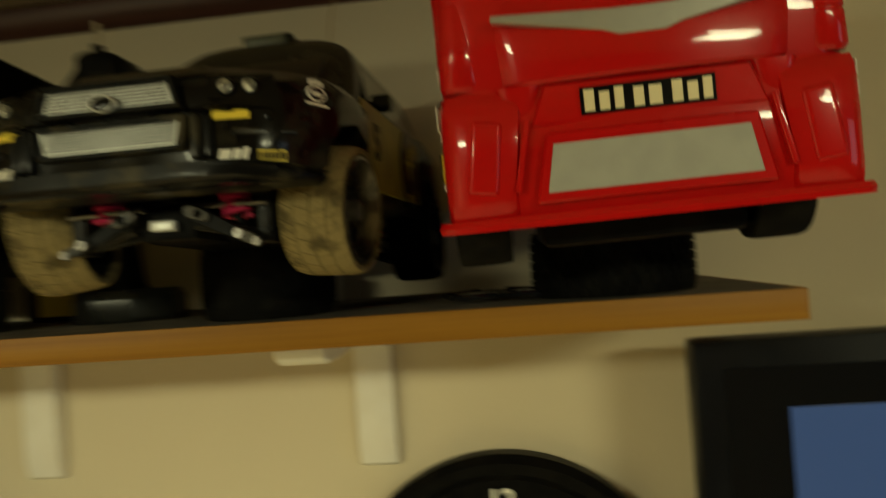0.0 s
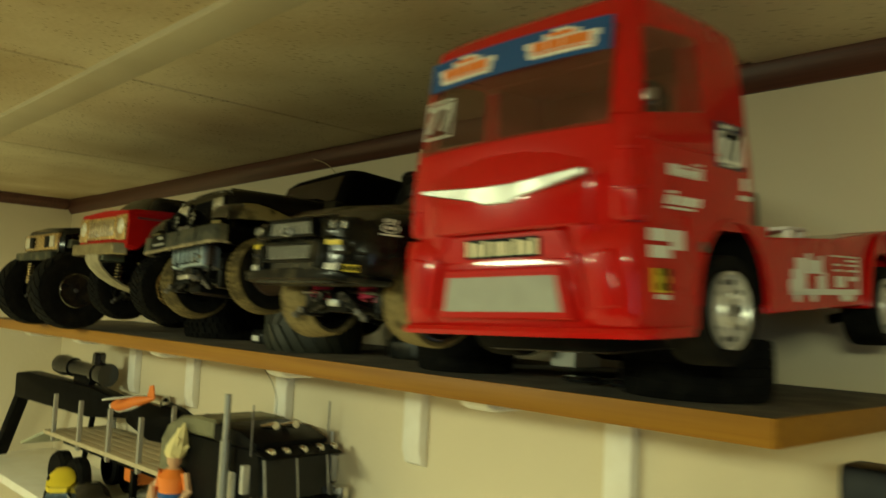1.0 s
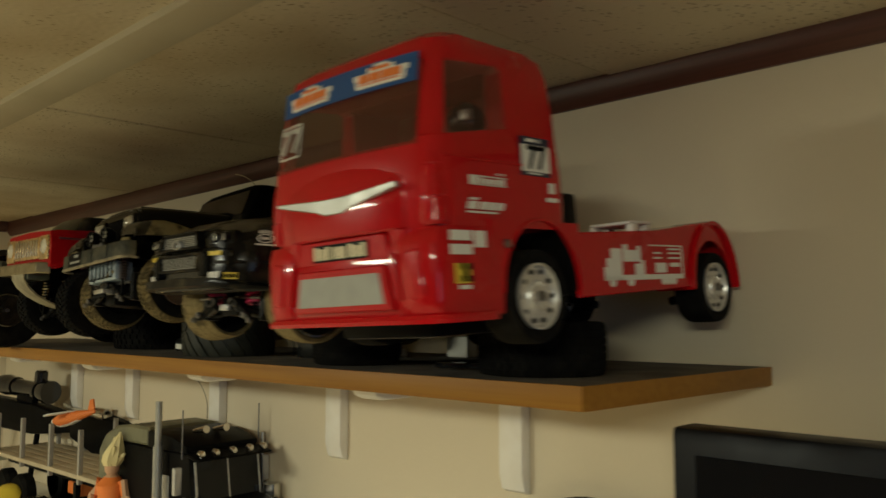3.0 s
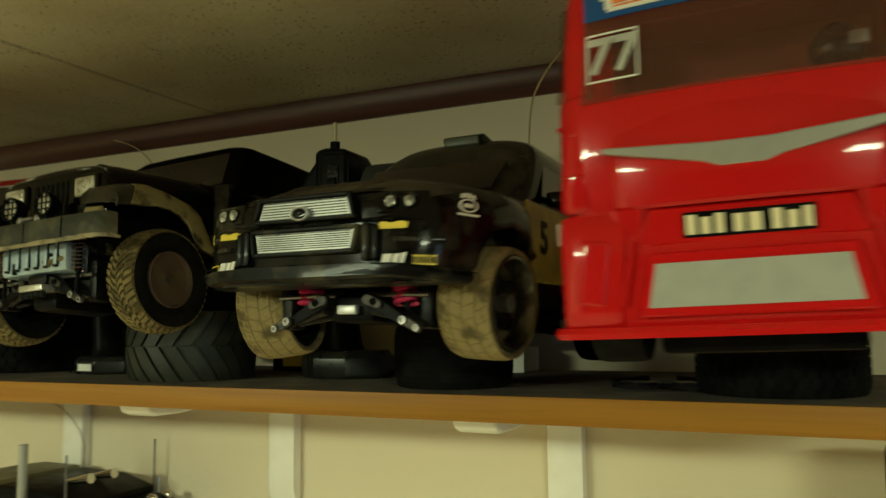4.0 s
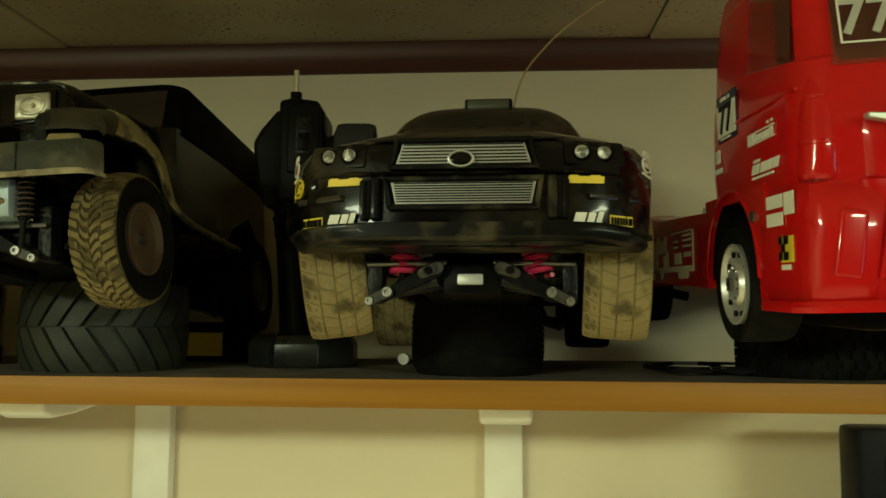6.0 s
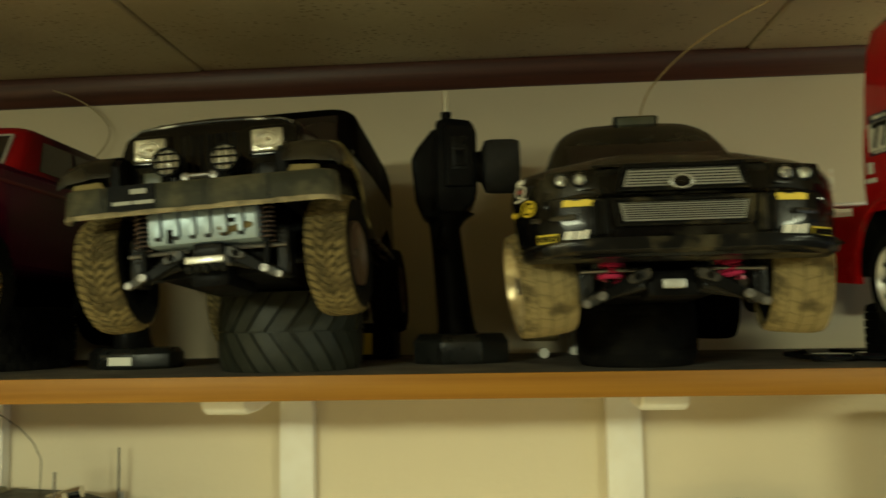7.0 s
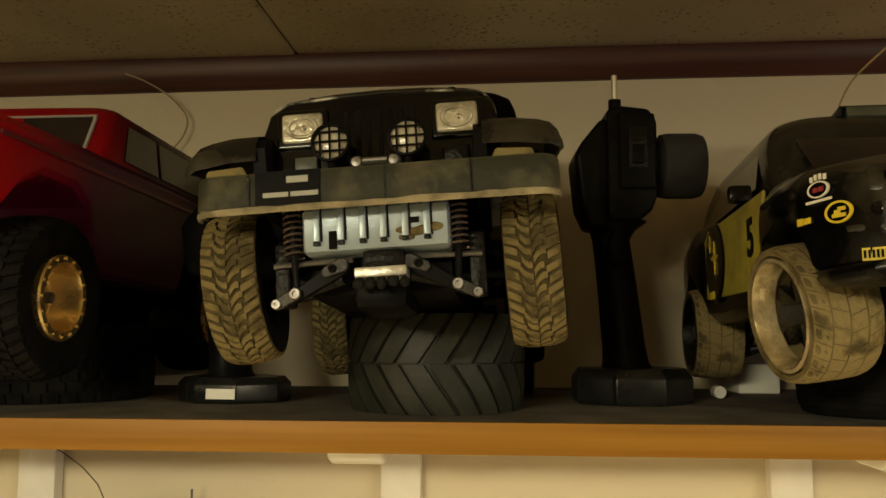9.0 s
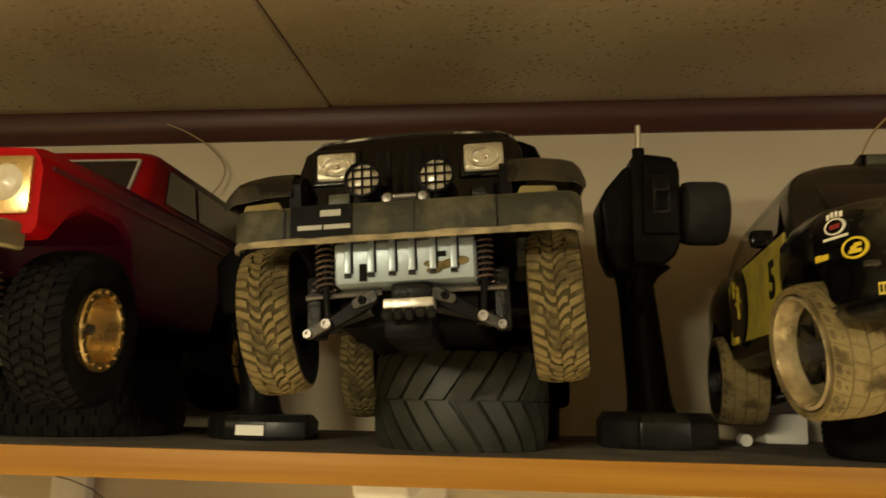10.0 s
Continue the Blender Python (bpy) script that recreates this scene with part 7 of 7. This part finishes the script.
# black toy rifle leaning behind the trailer
G = thing("toy_rifle", pose(-1.29, 0.955, LOW_Z + 0.203, 0, 4, 14), "black plastic toy rifle with a scope lying over the models", "toy gun")
part("receiver", prism([(-0.24, -0.062), (-0.245, -0.005), (-0.20, 0.004), (0.06, 0.006), (0.20, -0.010), (0.20, -0.036), (0.05, -0.060)], "y", -0.020, 0.020, 0.006, None, 2), BLACKP, G)
part("scope", spin([(-0.10, 0.0005), (-0.10, 0.021), (-0.075, 0.024), (-0.04, 0.018), (0.04, 0.018), (0.07, 0.026), (0.085, 0.026), (0.085, 0.0005)], "x", 28, (0, 0, 0.036)), GLOSSY, G, "glossy black scope")
part("scope_mount", box(-0.03, 0.03, -0.008, 0.008, -0.002, 0.022, 0.002), BLACKP, G)
part("scope_ring", spin([(-0.055, 0.0185), (-0.055, 0.0215), (-0.043, 0.0215), (-0.043, 0.0185)], "x", 24, (0, 0, 0.036)), GLOSSY, G)
part("scope_ring", spin([(0.040, 0.0185), (0.040, 0.0235), (0.050, 0.0245), (0.052, 0.0185)], "x", 24, (0, 0, 0.036)), GLOSSY, G)
part("scope_knob", spin([(0.055, 0.014), (0.078, 0.014), (0.082, 0.010), (0.082, 0.0004)], "z", 18, (0.045, 0, 0.0)), GLOSSY, G, "shiny black knob")
part("shoulder_stock", moved(box(-0.010, 0.010, -0.016, 0.016, -0.20, 0.0, 0.006), pose(-0.225, 0, -0.03, 0, 24, 0)), BLACKP, G)
part("barrel", rod((0.40, 0, -0.018), (0.52, 0, -0.018), 0.007, None, 14), BLACKP, G)
part("hand_guard", prism([(0.19, -0.046), (0.19, 0.004), (0.24, 0.012), (0.36, 0.010), (0.43, -0.004), (0.43, -0.040), (0.36, -0.062), (0.27, -0.070)], "y", -0.022, 0.022, 0.006, None, 2), BLACKP, G)
part("guard_lamp", spin([(0.40, 0.0004), (0.40, 0.011), (0.43, 0.013), (0.446, 0.013), (0.446, 0.010), (0.442, 0.0004)], "x", 20, (-0.14, -0.018, 0.016)), CHROME, G, "small shiny lamp")
part("bipod", rod((0.05, 0.0, -0.04), (0.04, -0.01, -0.215), 0.006, None, 10), BLACKP, G)

# orange and white toy plane on the stakes
A = thing("toy_plane", pose(-0.985, 0.940, LOW_Z + 0.200, 0, -12, 12) @ Matrix.Scale(0.78, 4), "orange and white toy plane lying on the trailer stakes", "toy plane")
part("fuselage", spin([(-0.08, 0.0005), (-0.075, 0.010), (-0.04, 0.018), (0.0, 0.016), (0.09, 0.005), (0.095, 0.0005)], "x", 20), ORANGE, A)
part("wing", prism([(-0.038, -0.058), (-0.010, -0.062), (0.020, 0.0), (-0.010, 0.062), (-0.038, 0.058), (-0.030, 0.0)], "z", 0.012, 0.016, 0.0015), CREAM, A, "white wing")
part("tail_fin", prism([(0.065, 0.0), (0.095, 0.0), (0.095, 0.032), (0.082, 0.032)], "y", -0.002, 0.002), ORANGE, A)
part("belly", rings([[(x, 0.012 * math.cos(a) * k, -0.004 - 0.012 * k - 0.004 * math.sin(a)) for a in (0, 0.8, 1.6, 2.4, 3.14)] for x, k in ((-0.070, 0.45), (-0.045, 1.0), (-0.010, 0.95), (0.030, 0.5))]), CREAM, A, "white belly")
part("nose", spin([(-0.088, 0.0005), (-0.085, 0.007), (-0.073, 0.0105)], "x", 16), CREAM, A)

# yellow, orange and dark toy cars before the trailer
Yc = thing("toy_taxi", pose(-1.095, 0.862, LOW_Z, 0, 0, -30), "small round yellow toy car with dark windows on the lower shelf", "toy car")
part("body", rings([station(y, w - 0.003, w, w - 0.006, 0.024, 0.028, 0.036, z, 0.003) for y, w, z in ((-0.052, 0.016, 0.034), (-0.046, 0.022, 0.040), (-0.034, 0.025, 0.044), (-0.024, 0.025, 0.052), (-0.008, 0.025, 0.058), (0.020, 0.025, 0.058), (0.036, 0.024, 0.050), (0.048, 0.021, 0.042), (0.052, 0.016, 0.036))]), YELLOW, Yc).matrix_basis = pose(0, 0, 0, 0, 0, 90)
part("chassis", box(-0.055, 0.055, -0.022, 0.022, 0.008, 0.025, 0.005), mat("blue_grey_metal", (0.08, 0.11, 0.14), 0.3, 0.5, col2=(0.03, 0.035, 0.04), scale=90, amount=0.7), Yc, "blue-grey underbody")
for x in (-0.028, -0.010, 0.008, 0.026):
    part("window", box(x - 0.0058, x + 0.0058, -0.0252, -0.0215, 0.0420, 0.0505, 0.001), BLACKP, Yc)
for x in (-0.034, 0.034):
    for s in (-1, 1):
        part("wheel", spin([(s * 0.027, 0.0005), (s * 0.027, 0.008), (s * 0.026, 0.013), (s * 0.018, 0.014), (s * 0.016, 0.008)], "y", 18, (x, 0, 0.014)), RUBBER, Yc)
D = thing("toy_low_car", pose(-0.97, 0.872, LOW_Z, 0, 0, -10), "dark glossy toy car with a pale stripe on the lower shelf", "toy car")
part("body", rings([station(y, w - 0.004, w, w - 0.01, 0.010, 0.014, 0.026, z, 0.002) for y, w, z in ((-0.075, 0.024, 0.026), (-0.06, 0.030, 0.030), (-0.02, 0.032, 0.034), (0.0, 0.030, 0.048), (0.04, 0.030, 0.048), (0.065, 0.032, 0.034), (0.08, 0.026, 0.028))]), BLACKCAR, D).matrix_basis = pose(0, 0, 0, 0, 0, 90)
part("stripe", box(-0.06, 0.06, -0.0338, -0.0325, 0.019, 0.023), SILVER, D)
for x in (-0.05, 0.05):
    for s in (-1, 1):
        part("wheel", spin([(s * 0.033, 0.0005), (s * 0.033, 0.012), (s * 0.022, 0.014), (s * 0.02, 0.008)], "y", 18, (x, 0, 0.014)), RUBBER, D)
O = thing("toy_van", pose(-0.79, 0.868, LOW_Z, 0, 0, -35), "orange toy van with a white roof on the lower shelf", "toy car")
part("body", box(-0.030, 0.030, -0.021, 0.021, 0.010, 0.040, 0.006), ORANGE, O)
part("roof", box(-0.026, 0.024, -0.019, 0.019, 0.038, 0.056, 0.006), CREAM, O, "white roof")
part("windscreen", box(-0.0275, -0.0255, -0.015, 0.015, 0.040, 0.052, 0.001), GLASS, O)
for x in (-0.018, 0.018):
    for s in (-1, 1):
        part("wheel", spin([(s * 0.022, 0.0005), (s * 0.022, 0.008), (s * 0.014, 0.010), (s * 0.012, 0.006)], "y", 16, (x, 0, 0.010)), RUBBER, O)


def figurine():
    """A plain upright plastic figure, one mesh, in flat colours by height."""
    bm = None
    for x in (-0.012, 0.012):
        bm = spin([(0.0, 0.013), (0.02, 0.010), (0.05, 0.013), (0.085, 0.012)], "z", 14, (x, 0, 0), bm, True)
    bm = spin([(0.080, 0.020), (0.092, 0.022), (0.099, 0.0222), (0.107, 0.0218), (0.112, 0.021), (0.130, 0.024), (0.142, 0.012), (0.146, 0.007)], "z", 18, (0, 0, 0), bm, True)
    for s in (-1, 1):
        bm = tube([(s * 0.022, 0, 0.136), (s * 0.033, -0.004, 0.112), (s * 0.028, -0.016, 0.092)], 0.0075, bm)
    bm = spin([(0.144, 0.006), (0.150, 0.011), (0.160, 0.012), (0.168, 0.010)], "z", 16, (0, 0, 0), bm, True)
    bm = rings([[(o + r * (1 + 0.18 * (k % 2)) * math.cos(math.pi * k / 7), r * (1 + 0.18 * (k % 2)) * math.sin(math.pi * k / 7), z) for k in range(14)] for z, r, o in ((0.160, 0.0115, 0.0), (0.168, 0.0150, 0.001), (0.178, 0.0145, 0.003), (0.190, 0.0110, 0.007), (0.202, 0.0060, 0.011), (0.214, 0.0012, 0.015))], bm)
    for i in range(5):
        a = 2 * math.pi * i / 5
        bm = rod((0.006 * math.cos(a), 0.006 * math.sin(a), 0.164), (0.010 + 0.015 * math.cos(a), 0.012 * math.sin(a), 0.180 + 0.012 * (i % 3)), 0.0085, bm, 7, 0.0020)
    ob = part("figurine", bm, ORANGE)
    for mm in (BLUE, SKIN, HAIR):
        ob.data.materials.append(mm)
    for p in ob.data.polygons:
        z, r = p.center.z, math.hypot(p.center.x, p.center.y)
        if z > 0.162:
            p.material_index = 3
        elif z > 0.143 or (r > 0.0275 and 0.085 < z < 0.128):
            p.material_index = 2
        elif 0.099 < z < 0.107 and r < 0.0255 or z < 0.018 or (r > 0.030 and 0.090 < z < 0.098):
            p.material_index = 1
    ob.matrix_world = pose(-0.615, 0.862, LOW_Z, 0, 0, 25)
    return tagged(ob, "plain orange plastic figurine with a pale yellow spiky top", "figurine")


figurine()

# ---- small things on the long shelf ----
eye = thing("broken_sunglasses", pose(0.238, 0.800, SHELF_Z, 0, 0, 12), "folded glossy black sunglasses lying on the shelf", "sunglasses")
for s in (-1, 1):
    part("lens", spin([(0.0, 0.0005), (0.002, 0.014), (0.004, 0.015), (0.006, 0.013), (0.0065, 0.0005)], "z", 20, (s * 0.018, 0, 0.0006)), mat("black_gloss", (0.01, 0.01, 0.012), 0.12, coat=0.6) if s < 0 else bpy.data.materials["black_gloss"], eye)
    part("arm", tube([(s * 0.033, 0.0, 0.004), (s * 0.036, 0.030, 0.005), (s * 0.010, 0.046, 0.006)], 0.0018), BLACKP, eye)
part("bridge", rod((-0.006, 0, 0.004), (0.006, 0, 0.004), 0.0015), BLACKP, eye)
pack = thing("battery_pack", pose(-0.150, 0.955, SHELF_Z, 0, 0, -4), "small black battery pack with a yellow label on the shelf", "battery")
part("case", box(-0.040, 0.030, -0.016, 0.016, 0.0, 0.034, 0.003), BLACKP, pack)
plate(pack, "label", pose(-0.008, -0.0162, 0.0150), 0.034, 0.0200, YELLOW, "yellow paper label")
pap = thing("paper_block", pose(0.100, 0.990, SHELF_Z), "low white paper block on the shelf behind the rally car", "paper")
part("block", box(-0.055, -0.022, -0.020, 0.025, 0.0, 0.024, 0.002), CREAM, pap)
stub = thing("plastic_cap", pose(0.017, 0.923, SHELF_Z), "small white plastic cap lying on the shelf", "cap")
part("cap", rod((0, -0.006, 0.0046), (0, 0.006, 0.0046), 0.0046, None, 14), CREAM, stub)
wire = thing("loose_wire", pose(0, 0, 0), "thin tan wire looped against the wall behind the wagon", "wire")
part("strand", tube(smooth([(-0.500, 1.010, 2.092), (-0.484, 1.018, 2.0868), (-0.462, 1.022, 2.0735), (-0.4445, 1.024, 2.0540), (-0.4455, 1.024, 2.0370), (-0.4575, 1.024, 2.0215), (-0.478, 1.026, 2.005)]), 0.0008), mat("pale_wire", (0.36, 0.28, 0.14), 0.6), wire)
